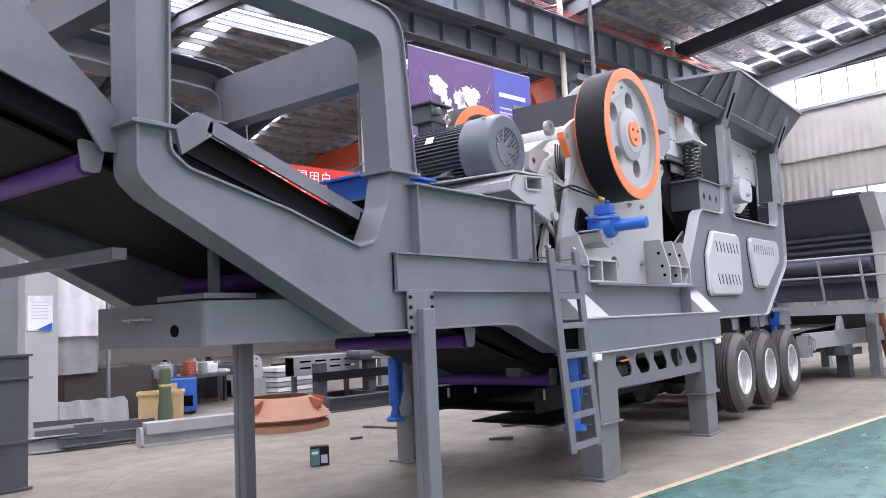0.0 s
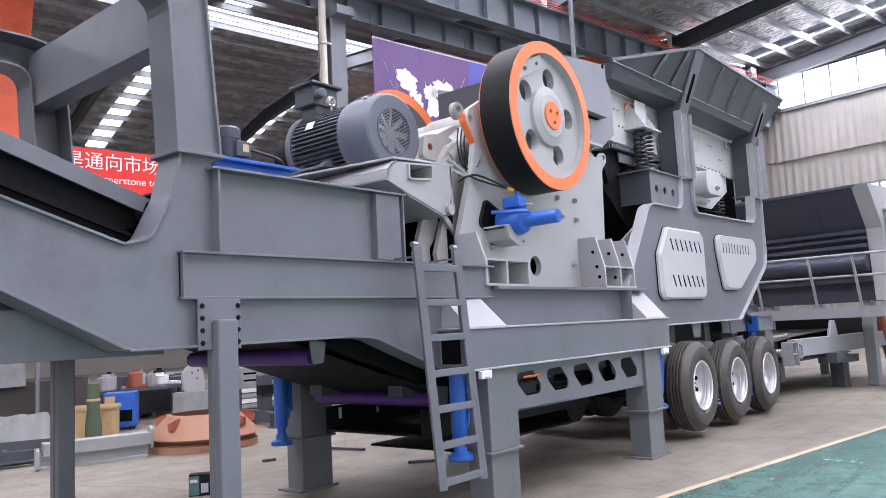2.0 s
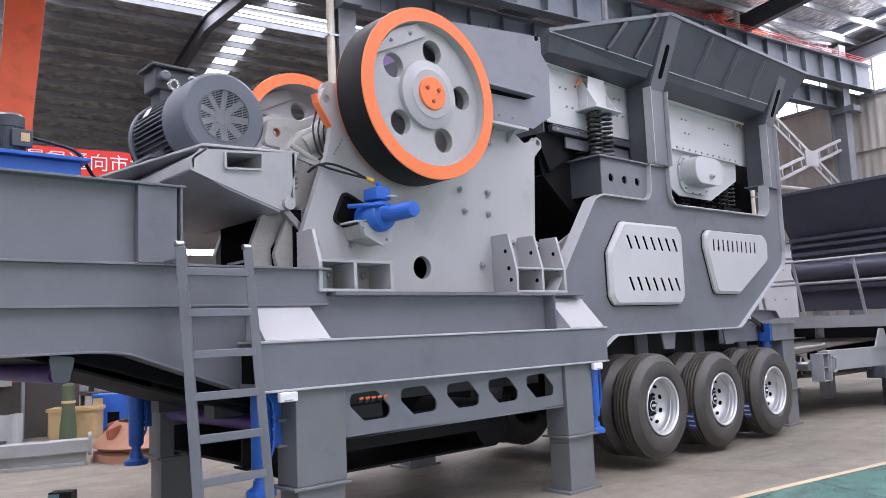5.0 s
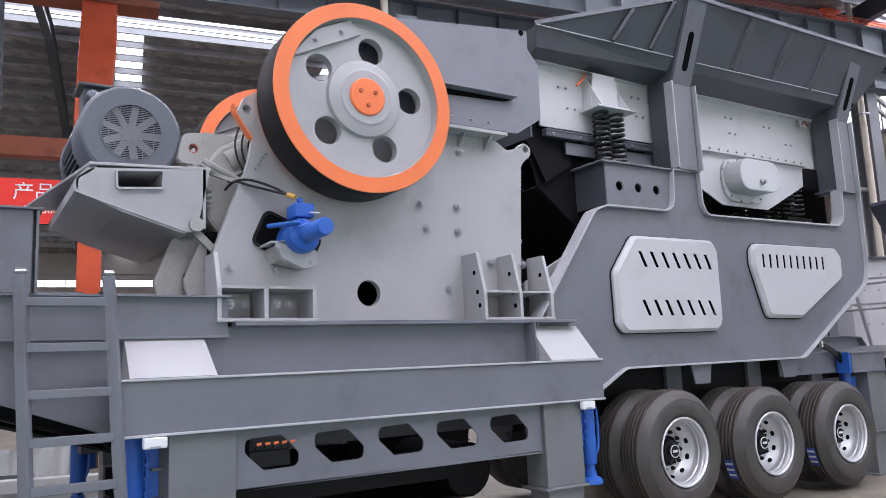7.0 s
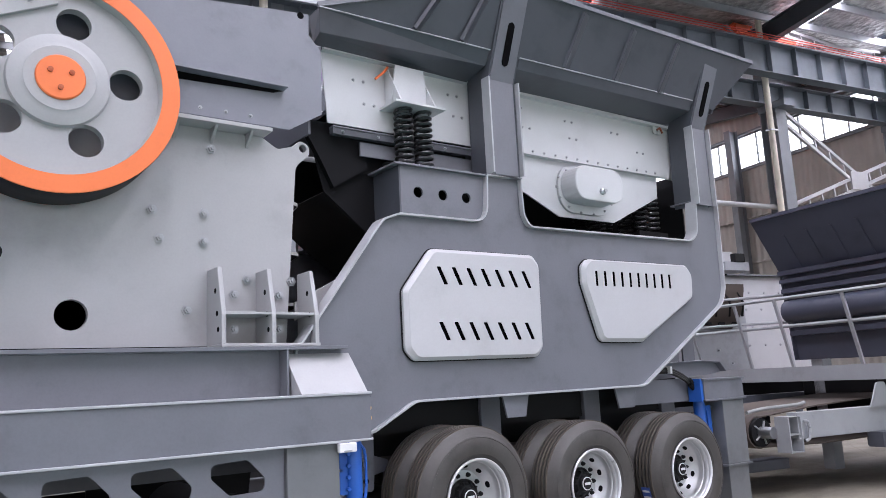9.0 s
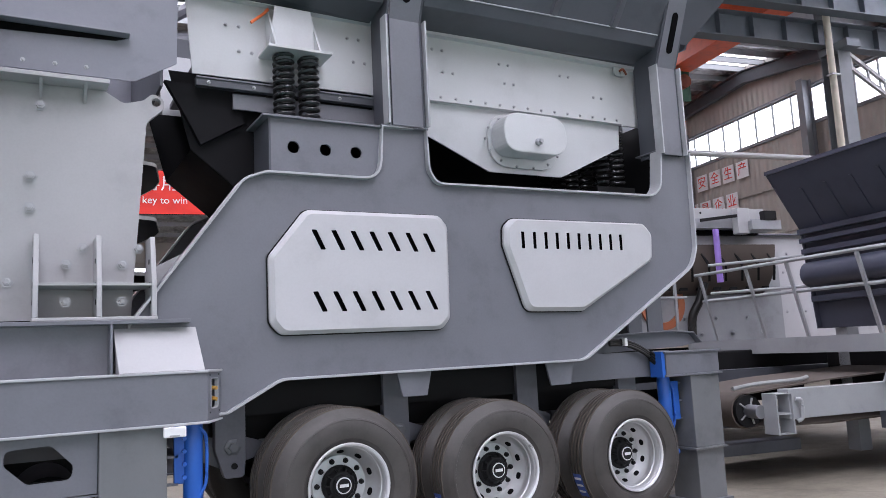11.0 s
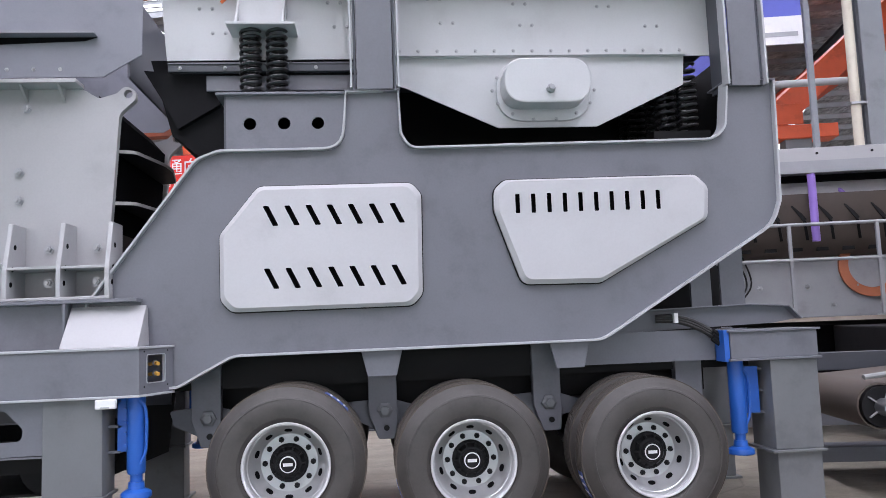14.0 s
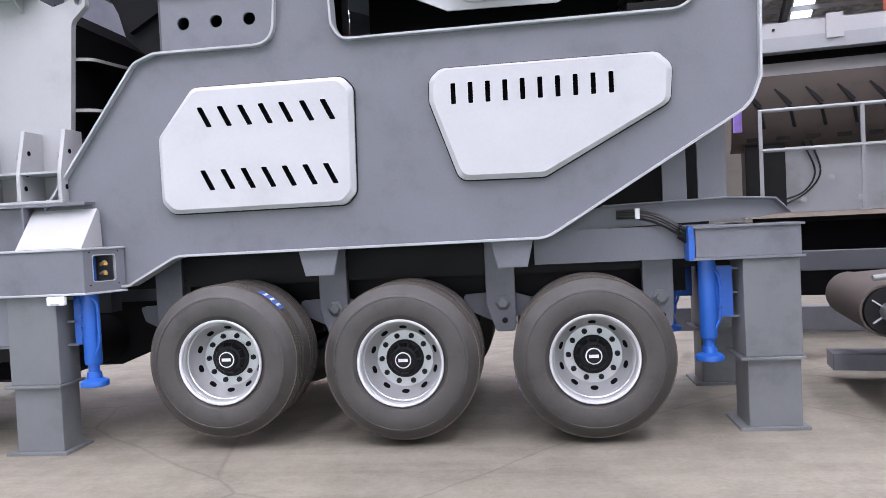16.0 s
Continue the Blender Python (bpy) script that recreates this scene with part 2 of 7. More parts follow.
# ---- mesh tools ----
def part(name, bm, mat, parent=None, label="", smooth=False, bevel=0.0, m=None):
    """Links a bmesh as one mesh object, under a thing or a part."""
    if m is not None:
        bm.transform(m)
    bmesh.ops.recalc_face_normals(bm, faces=bm.faces[:])
    me = bpy.data.meshes.new(name)
    bm.to_mesh(me)
    bm.free()
    me.materials.append(mat)
    if smooth:
        me.shade_smooth()
        me.set_sharp_from_angle(angle=radians(35))
    ob = new(name, me)
    if parent is not None:
        ob.parent = parent
        ob.matrix_parent_inverse = parent.matrix_basis.inverted()
    if label:
        ob["label"] = label
    if bevel:
        mod = ob.modifiers.new("edge", "BEVEL")
        mod.width, mod.segments, mod.limit_method, mod.angle_limit = bevel, 2, "ANGLE", radians(40)
    return ob


def thing(name, label, category, group="", kind="", at=(0, 0, 0)):
    ob = new(name)
    ob.empty_display_size = 0.2
    ob.matrix_basis = Matrix.Translation(at)
    return tagged(ob, label, category, group, kind)


def BM():
    return bmesh.new()


def box(bm, x0, x1, y0, y1, z0, z1, m=None):
    vs = [bm.verts.new((x, y, z)) for z in (z0, z1) for y in (y0, y1) for x in (x0, x1)]
    for f in ((0, 2, 3, 1), (4, 5, 7, 6), (0, 1, 5, 4), (2, 6, 7, 3), (0, 4, 6, 2), (1, 3, 7, 5)):
        bm.faces.new([vs[i] for i in f])
    if m is not None:
        for v in vs:
            v.co = m @ v.co
    return bm


def bx(*a, m=None):
    return box(BM(), *a, m=m)


def fillet(pts, r, n=5):
    """Rounds the corners of a closed outline; r is one radius or one for each corner."""
    out, k = [], len(pts)
    rs = r if isinstance(r, (list, tuple)) else [r] * k
    for i in range(k):
        p, a, b = (Vector(pts[j % k]) for j in (i, i - 1, i + 1))
        if rs[i] <= 0:
            out.append(tuple(p))
            continue
        d0, d1 = (a - p), (b - p)
        ang = d0.angle(d1)
        if ang > 3.1:
            out.append(tuple(p))
            continue
        cut = min(rs[i] / math.tan(ang / 2), d0.length * 0.49, d1.length * 0.49)
        p0, p1 = p + d0.normalized() * cut, p + d1.normalized() * cut
        for s in range(n + 1):
            f = s / n
            out.append(tuple((1 - f) ** 2 * p0 + 2 * f * (1 - f) * p + f * f * p1))
    return out


def spot(cx, cz, r, n=20, sx=1.0):
    return [(cx + sx * r * math.cos(2 * math.pi * i / n), cz + r * math.sin(2 * math.pi * i / n)) for i in range(n)]


def slit(cx, cz, w, h, lean=0.0):
    """A cut slit with nearly square ends, its top pushed sideways by lean."""
    return fillet([(cx - w / 2 - lean, cz + h / 2), (cx + w / 2 - lean, cz + h / 2), (cx + w / 2 + lean, cz - h / 2), (cx - w / 2 + lean, cz - h / 2)], 0.007, 2)


def slot(cx, cz, w, h, deg=0.0, n=5):
    """A long hole: width w, height h, leaning by deg."""
    r = w / 2
    pts = [(r * math.cos(a), h / 2 - r + r * math.sin(a)) for a in np.linspace(0, math.pi, n)]
    pts += [(r * math.cos(a), -h / 2 + r + r * math.sin(a)) for a in np.linspace(math.pi, 2 * math.pi, n)]
    c, s = math.cos(radians(deg)), math.sin(radians(deg))
    return [(cx + c * x + s * z, cz - s * x + c * z) for x, z in pts]


AX = {"y": lambda a, b, d: (a, d, b), "x": lambda a, b, d: (d, a, b), "z": lambda a, b, d: (a, b, d)}


def plate(outer, d0, d1, holes=(), axis="y", bm=None):
    """A plate with any outline and holes, drawn in the plane across axis and reaching from d0 to d1."""
    own = BM()
    put = AX[axis]
    if not holes:
        own.faces.new([own.verts.new(put(a, b, d0)) for a, b in outer])
    else:
        vs = [own.verts.new(put(a, b, d0)) for loop in (outer, *holes) for a, b in loop]

        def area(p):
            return abs(sum(p[i - 1][0] * p[i][1] - p[i][0] * p[i - 1][1] for i in range(len(p)))) / 2
        want = area(outer) - sum(area(h) for h in holes)
        best = None
        for deg in (0, 17, 38, 61, 83, 107, 131, 152):
            c, q = math.cos(radians(deg)), math.sin(radians(deg))
            loops = [[Vector((c * a - q * b, q * a + c * b, 0)) for a, b in loop] for loop in (outer, *holes)]
            flat = [p for loop in loops for p in loop]
            tris = [t for t in mathutils.geometry.tessellate_polygon(loops) if len(set(t)) == 3]
            miss = abs(sum(area([flat[i] for i in t]) for t in tris) - want)
            if best is None or miss < best[0]:
                best = (miss, tris)
        for t in best[1]:
            own.faces.new([vs[i] for i in t])
    r = bmesh.ops.extrude_face_region(own, geom=own.faces[:])
    step = Vector(put(0, 0, d1)) - Vector(put(0, 0, d0))
    bmesh.ops.translate(own, vec=step, verts=[v for v in r["geom"] if isinstance(v, bmesh.types.BMVert)])
    if bm is None:
        return own
    me = bpy.data.meshes.new("tmp")
    own.to_mesh(me)
    own.free()
    bm.from_mesh(me)
    bpy.data.meshes.remove(me)
    return bm


def strip(path, d0, d1, thick, axis="y", closed=False, bm=None):
    """A flat bar on edge that follows a path: from d0 to d1 across the plane, thick within it."""
    bm = bm or BM()
    put = AX[axis]
    k = len(path)
    P = [Vector(p) for p in path]
    ring = []
    for i in range(k):
        a = P[i - 1] if (i or closed) else P[i]
        b = P[(i + 1) % k] if (i < k - 1 or closed) else P[i]
        t = (b - a).normalized()
        n = Vector((-t.y, t.x)) * thick / 2
        p, q = P[i] + n, P[i] - n
        ring.append([bm.verts.new(put(*w)) for w in ((p.x, p.y, d0), (q.x, q.y, d0), (q.x, q.y, d1), (p.x, p.y, d1))])
    for i in range(k if closed else k - 1):
        a, b = ring[i], ring[(i + 1) % k]
        for j in range(4):
            bm.faces.new((a[j], a[(j + 1) % 4], b[(j + 1) % 4], b[j]))
    if not closed:
        bm.faces.new(ring[0])
        bm.faces.new(ring[-1][::-1])
    return bm


def lathe(profile, centre, axis="y", n=32, bm=None):
    """Turns a profile of (radius, depth) pairs about an axis through centre."""
    bm = bm or BM()
    c = Vector(centre)
    rings = []
    for r, d in profile:
        ring = []
        for i in range(n):
            a = 2 * math.pi * i / n
            u, w = r * math.cos(a), r * math.sin(a)
            ring.append(bm.verts.new(c + Vector({"y": (u, d, w), "x": (d, u, w), "z": (u, w, d)}[axis])))
        rings.append(ring)
    for a, b in zip(rings, rings[1:]):
        for i in range(n):
            bm.faces.new((a[i], a[(i + 1) % n], b[(i + 1) % n], b[i]))
    if profile[0] != profile[-1]:
        for ring in (rings[0], rings[-1]):
            if len(ring) > 2:
                bm.faces.new(ring)
    return bm


def tube(points, r, n=8, bm=None, closed=False):
    """A round bar or cable along points in space."""
    bm = bm or BM()
    P = [Vector(p) for p in points]
    rings = []
    up = Vector((0, 0, 1))
    for i, p in enumerate(P):
        a, b = P[max(i - 1, 0)], P[min(i + 1, len(P) - 1)]
        t = (b - a).normalized()
        s = t.cross(up)
        if s.length < 0.05:
            s = t.cross(Vector((0, 1, 0)))
        s.normalize()
        w = s.cross(t)
        rings.append([bm.verts.new(p + r * (math.cos(2 * math.pi * k / n) * s + math.sin(2 * math.pi * k / n) * w)) for k in range(n)])
    for a, b in zip(rings, rings[1:]):
        for k in range(n):
            bm.faces.new((a[k], a[(k + 1) % n], b[(k + 1) % n], b[k]))
    bm.faces.new(rings[0])
    bm.faces.new(rings[-1][::-1])
    return bm


def bend(points, n=8):
    """A smooth curve through points (Catmull-Rom)."""
    P = [Vector(p) for p in points]
    P = [2 * P[0] - P[1], *P, 2 * P[-1] - P[-2]]
    out = []
    for i in range(1, len(P) - 2):
        for s in range(n):
            f = s / n
            out.append(0.5 * ((2 * P[i]) + (P[i + 1] - P[i - 1]) * f + (2 * P[i - 1] - 5 * P[i] + 4 * P[i + 1] - P[i + 2]) * f * f
                              + (3 * P[i] - P[i - 1] - 3 * P[i + 1] + P[i + 2]) * f ** 3))
    out.append(P[-2])
    return out


def beam(a, b, w, h, bm=None, roll=0.0):
    """A rectangular bar between two points, w wide and h deep."""
    bm = bm or BM()
    a, b = Vector(a), Vector(b)
    m = look(a, b, roll)
    return box(bm, -w / 2, w / 2, -h / 2, h / 2, -(b - a).length, 0, m=m)


def bolt_mesh(r=0.018, h=0.018):
    bm = BM()
    lathe([(r * 1.5, 0), (r * 1.5, -h * 0.2), (r, -h * 0.2), (r, -h), (r * 0.6, -h * 1.05), (r * 0.6, -h * 1.5)], (0, 0, 0), n=6, bm=bm)
    bmesh.ops.recalc_face_normals(bm, faces=bm.faces[:])
    me = bpy.data.meshes.new("bolt")
    bm.to_mesh(me)
    bm.free()
    me.materials.append(STEEL)
    return me


BOLT, BOLT_SMALL, BOLT_BIG = bolt_mesh(), bolt_mesh(0.011, 0.012), bolt_mesh(0.026, 0.03)


def bolts(parent, spots, me=BOLT, mat=None, turn=None):
    """One bolt object at each place, head towards -y unless turned."""
    for p in spots:
        ob = new("bolt", me)
        ob.matrix_basis = Matrix.Translation(p) @ (turn or Matrix.Identity(4))
        ob.parent = parent
        ob.matrix_parent_inverse = parent.matrix_basis.inverted()


def lettering(name, text, size, m, mat, parent, align="CENTER", depth=0.003, label=""):
    c = bpy.data.curves.new(name, "FONT")
    c.body, c.size, c.align_x, c.align_y, c.extrude = text, size, align, "CENTER", depth
    ob = new(name, c)
    c.materials.append(mat)
    ob.matrix_basis = m
    ob.parent = parent
    ob.matrix_parent_inverse = parent.matrix_basis.inverted()
    if label:
        ob["label"] = label
    return ob


MID = 4.72                                     # the machine's middle, across


def far_side(y):
    return 2 * MID - y


# ---- the hall ----
COL_U = (-10.4, -3.3, 3.7, 11.35, 18.9, 25.3)
floor = tagged(part("floor", bx(-34, 34, -16, 46, -0.25, 0, m=HALL), CONCRETE), "worn warm-grey poured concrete workshop floor", "floor", kind="structure")
tagged(part("floor_green", bx(-34, 32, -15.9, 4.0, 0.0, 0.004, m=HALL), EPOXY), "scuffed glossy green epoxy painted walkway floor", "floor", kind="structure")
tagged(part("floor_line", bx(-34, 32, 4.01, 4.08, 0.0, 0.005, m=HALL), LINEPAINT), "worn ochre line painted along the floor edge", "floor line", kind="structure")


def wall_with_windows(name, u, v0, v1, z1, sill, head, posts, along_v=True):
    """A sheeted wall with one long window band, its girts, and panes of daylight behind the bars."""
    w = thing(name, "cream corrugated sheet wall with a window band", "wall", kind="structure", at=tuple(HALL @ Vector((u, (v0 + v1) / 2, 0))))

    def b(a0, a1, c0, c1, e0, e1):
        return bx(a0, a1, c0, c1, e0, e1, m=HALL) if along_v else bx(c0, c1, a0, a1, e0, e1, m=HALL)
    part("sheeting", b(u, u + 0.2, v0, v1, 0, sill), WALLSHEET, w)
    part("sheeting", b(u, u + 0.2, v0, v1, head, z1), WALLSHEET, w)
    for z in (2.0, 3.8, 5.6, 7.4, sill - 0.05, head + 0.05, 12.2):
        if z > z1 or sill < z < head:
            continue
        part("girt", b(u - 0.1, u, v0, v1, z - 0.05, z + 0.03), COLUMN if z > 8 else WALLSHEET, w)
    part("daylight", b(u + 0.6, u + 0.62, v0, v1, sill - 0.6, head + 0.6), DAYLIGHT, w, "bright overcast sky beyond the panes")
    n = int((v1 - v0) / 1.0)
    for i in range(n + 1):
        v = v0 + i * (v1 - v0) / n
        part("mullion", b(u + 0.02, u + 0.08, v - 0.018, v + 0.018, sill, head), COLUMN, w)
    part("rail", b(u + 0.02, u + 0.08, v0, v1, sill, sill + 0.06), COLUMN, w)
    part("rail", b(u + 0.02, u + 0.08, v0, v1, head - 0.06, head), COLUMN, w)
    return w


wall_with_windows("wall_east", 32.0, -16, 46, 13.5, 9.42, 10.78, ())
wall_with_windows("wall_north", 46.0, -34, 32, 9.0, 6.6, 7.1, (), along_v=False)
tagged(part("wall_west", bx(-34.2, -34, -16, 46, 0, 13.5, m=HALL), WALLSHEET), "cream corrugated sheet wall", "wall", kind="structure")
# South wall is unseen, assumed with an opening that lets in fill light.
tagged(part("wall_south_low", bx(-34, 32, -16.2, -16, 0, 0.6, m=HALL), WALLSHEET), "low cream wall, unseen, under the assumed open side of the hall", "wall", kind="structure")
tagged(part("wall_south", bx(-34, 32, -16.2, -16, 6.5, 13.5, m=HALL), WALLSHEET), "cream corrugated sheet wall, unseen, above the assumed open side", "wall", kind="structure")


def roof_z(v):
    """Height of the roof sheet: a shallow gable over the main bay, a low vault over the next."""
    if v <= 14.5:
        w = (v + 10) % 24.5
        return 11.35 + 1.0 * (1 - abs(w - 12.25) / 12.25)
    if v < 25:
        return 11.35 + (v - 14.5) / 10.5 * 1.45
    return 12.8 - ((v - 25) / 21) ** 2 * 4.3


STRIPS = (-24.0, -14.5, -4.9, 1.7, 8.3, 13.2, 18.2, 26.4, 30.3)
FAR_STRIPS = (-20.8, -14.1, -7.4, -0.6, 6.0, 13.2, 19.8, 26.4)
SPANS = (-16.2, -10, -3.9, 2.25, 8.4, 14.5, 17, 20, 23.6, 25.4, 28, 31, 34, 37, 40, 43, 46.2)


def roof_quad(bm, u0, u1, a, b, lift=0.0, thick=0.12):
    q = [bm.verts.new(HALL @ Vector((u, v, roof_z(v + e) + dz + lift))) for dz in (0, thick) for u, v, e in
         ((u0, a, 1e-4), (u1, a, 1e-4), (u1, b, -1e-4), (u0, b, -1e-4))]
    for f in ((0, 1, 2, 3), (7, 6, 5, 4), (0, 4, 5, 1), (1, 5, 6, 2), (2, 6, 7, 3), (3, 7, 4, 0)):
        bm.faces.new([q[k] for k in f])


def build_roof():
    bm, glow = BM(), BM()
    for far, strips in ((False, STRIPS), (True, FAR_STRIPS)):
        edges = sorted({-34.2, 32.2, *(u - 0.45 for u in strips), *(u + 0.45 for u in strips)})
        for i in range(len(edges) - 1):
            mid = (edges[i] + edges[i + 1]) / 2
            strip_here = any(abs(mid - s) < 0.45 for s in strips)
            for a, b in zip(SPANS, SPANS[1:]):
                if (a > 14) != far:
                    continue
                if far and (strip_here or a == 23.6):
                    roof_quad(glow, edges[i], edges[i + 1], a, b, 0.06, 0.02)
                elif not strip_here:
                    roof_quad(bm, edges[i], edges[i + 1], a, b)
    tagged(part("ceiling", bm, FOIL), "silver crinkled foil insulation under a metal roof", "ceiling", kind="structure")
    tagged(part("ceiling_rooflight", glow, DAYLIGHT), "translucent roof lights bright with overcast daylight", "roof light", kind="structure")
    v = -15.5
    while v < 46:
        pu = BM()
        for z0, z1, w in ((-0.24, -0.22, 0.07), (-0.22, -0.02, 0.012), (-0.02, -0.005, 0.07)):
            box(pu, -34, 32, v - w / 2, v + w / 2, roof_z(v) + z0, roof_z(v) + z1, m=HALL)
        tagged(part("purlin", pu, PURLIN), "galvanised steel purlin under the roof sheet", "purlin", "roof purlins", "structure")
        v += 1.1
    for u in (*COL_U, 31.7, -14.8, -21.4):
        for a, b in ((-16, 2.25), (2.25, 14.5), (14.5, 25), (25, 32), (32, 39), (39, 46)):
            r = BM()
            za, zb = roof_z(a + 1e-4) - 0.26, roof_z(b - 1e-4) - 0.26
            for o0, o1, w in ((-0.03, 0, 0.12), (-0.52, -0.03, 0.012), (-0.55, -0.52, 0.12)):
                q = [r.verts.new(HALL @ Vector((u + du, vv, zz + o))) for vv, zz in ((a, za), (b, zb)) for du, o in ((-w, o0), (w, o0), (w, o1), (-w, o1))]
                for f in ((0, 1, 5, 4), (1, 2, 6, 5), (2, 3, 7, 6), (3, 0, 4, 7), (0, 3, 2, 1), (4, 5, 6, 7)):
                    r.faces.new([q[k] for k in f])
            tagged(part("rafter", r, RAFTER), "dark painted steel roof rafter", "rafter", "roof rafters", "structure")


build_roof()
for su in STRIPS:
    skylight("skylight", su, -3.9, 11.9, 0.85, 12.1, SKY_W, tilt=(4.67, 0, 0))
    skylight("skylight", su, 8.4, 11.9, 0.85, 12.1, SKY_W, tilt=(-4.67, 0, 0))
skylight("ridge_light", -3.0, 24.5, 12.55, 60, 1.6, 2600, tilt=(0, 0, 0))
# Unseen fill light added behind the camera for the machine's near side.
skylight("near_side_fill", 0.0, -16.1, 3.5, 60, 5.6, SIDE_W, tilt=(90, 0, 0))
skylight("window_band_east", 31.88, 15, 10.1, 1.2, 58, 420, tilt=(0, 90, 0))


def build_columns():
    for u in COL_U:
        c = thing("steel_column", "grey painted steel H column carrying the crane runway", "column", "hall columns", "structure", at=tuple(HALL @ Vector((u, 14.5, 0))))
        bm = BM()
        for a in ((u - 0.2, u + 0.2, 14.22, 14.25, 0, 8.75), (u - 0.2, u + 0.2, 14.75, 14.78, 0, 8.75), (u - 0.012, u + 0.012, 14.25, 14.75, 0, 8.75)):
            box(bm, *a, m=HALL)
        part("shaft", bm, COLUMN, c)
        part("upper_shaft", bx(u - 0.13, u + 0.13, 14.6, 14.9, 8.75, roof_z(14.6) - 0.3, m=HALL), COLUMN, c)
        part("bracket", bx(u - 0.22, u + 0.22, 13.9, 14.8, 8.55, 8.75, m=HALL), RUNWAY, c)
        part("downpipe", tube([HALL @ Vector((u - 0.36, 14.3, z)) for z in (0.0, 6.0, 11.2)], 0.085, 12), CONDUIT, c, "cream plastic downpipe", smooth=True)
        for z in (2.5, 5.2, 7.9):
            part("clip", bx(u - 0.47, u - 0.2, 14.2, 14.4, z, z + 0.04, m=HALL), STEEL, c)
    for name, v, z0, z1 in (("crane_runway", 14.05, 9.42, 10.32), ("crane_runway", 14.62, 8.76, 9.40)):
        r = thing(name, "grey steel crane runway girder with welded stiffeners", "crane runway", kind="structure", at=tuple(HALL @ Vector((0, v, z0))))
        part("web", bx(-30, 31.9, v - 0.01, v + 0.01, z0 + 0.03, z1 - 0.03, m=HALL), RUNWAY, r)
        part("bottom_flange", bx(-30, 31.9, v - 0.17, v + 0.17, z0, z0 + 0.03, m=HALL), RUNWAY, r)
        part("top_flange", bx(-30, 31.9, v - 0.2, v + 0.2, z1 - 0.03, z1, m=HALL), RUNWAY, r)
        for i in range(58):
            u = -26.2 + i * 1.0
            part("stiffener", bx(u - 0.008, u + 0.008, v - 0.16, v + 0.16, z0 + 0.03, z1 - 0.03, m=HALL), RUNWAY, r)
        if z1 > 10:
            part("rail", bx(-30, 31.9, v - 0.04, v + 0.04, z1, z1 + 0.12, m=HALL), RUNWAY, r)
            for k in range(3):
                part("busbar", tube([HALL @ Vector((u, v - 0.24, z1 + 0.02 + 0.07 * k)) for u in (-30, 31.9)], 0.012, 6), REDLINE, r, "red conductor bar")


build_columns()
end_col = thing("steel_column", "grey painted steel H column at the end wall", "column", "hall columns", "structure", at=tuple(HALL @ Vector((30.62, 14.5, 0))))
for a in ((30.42, 30.82, 14.22, 14.25), (30.42, 30.82, 14.75, 14.78)):
    part("flange", bx(*a, 0, 11.0, m=HALL), COLUMN, end_col)
part("web", bx(30.608, 30.632, 14.25, 14.75, 0, 11.0, m=HALL), COLUMN, end_col)
part("bracket", bx(30.40, 30.84, 13.9, 14.8, 8.55, 8.75, m=HALL), RUNWAY, end_col)


# ---- the trailer chassis ----
trailer = thing("trailer_chassis", "grey painted steel semi-trailer frame standing on square support legs", "trailer", at=(10, MID, 0))


SIDE = [(10.60, 1.185), (10.985, 1.39), (13.69, 1.40), (15.09, 2.235), (15.16, 2.42), (15.18, 3.375), (14.80, 3.375), (14.76, 3.0), (14.66, 2.91),
        (12.30, 2.88), (12.235, 2.99), (12.225, 3.325), (11.835, 3.315), (11.80, 2.885), (10.90, 2.88), (10.74, 2.82), (9.98, 1.79), (9.98, 1.19)]
SIDE_R = [0.08, 0.2, 0.25, 0.35, 0.15, 0, 0, 0.15, 0.22, 0.16, 0.12, 0, 0, 0.16, 0.12, 0.16, 0, 0]


def hatch_outline():
    one = [(11.18, 2.61), (12.30, 2.615), (12.372, 2.53), (12.358, 1.785), (12.28, 1.705), (10.98, 1.70), (10.905, 1.785), (10.902, 2.26)]
    two = [(13.00, 2.62), (14.49, 2.632), (14.585, 2.535), (14.565, 2.29), (13.70, 1.825), (13.105, 1.832), (12.915, 2.39), (12.92, 2.55)]
    return one, two


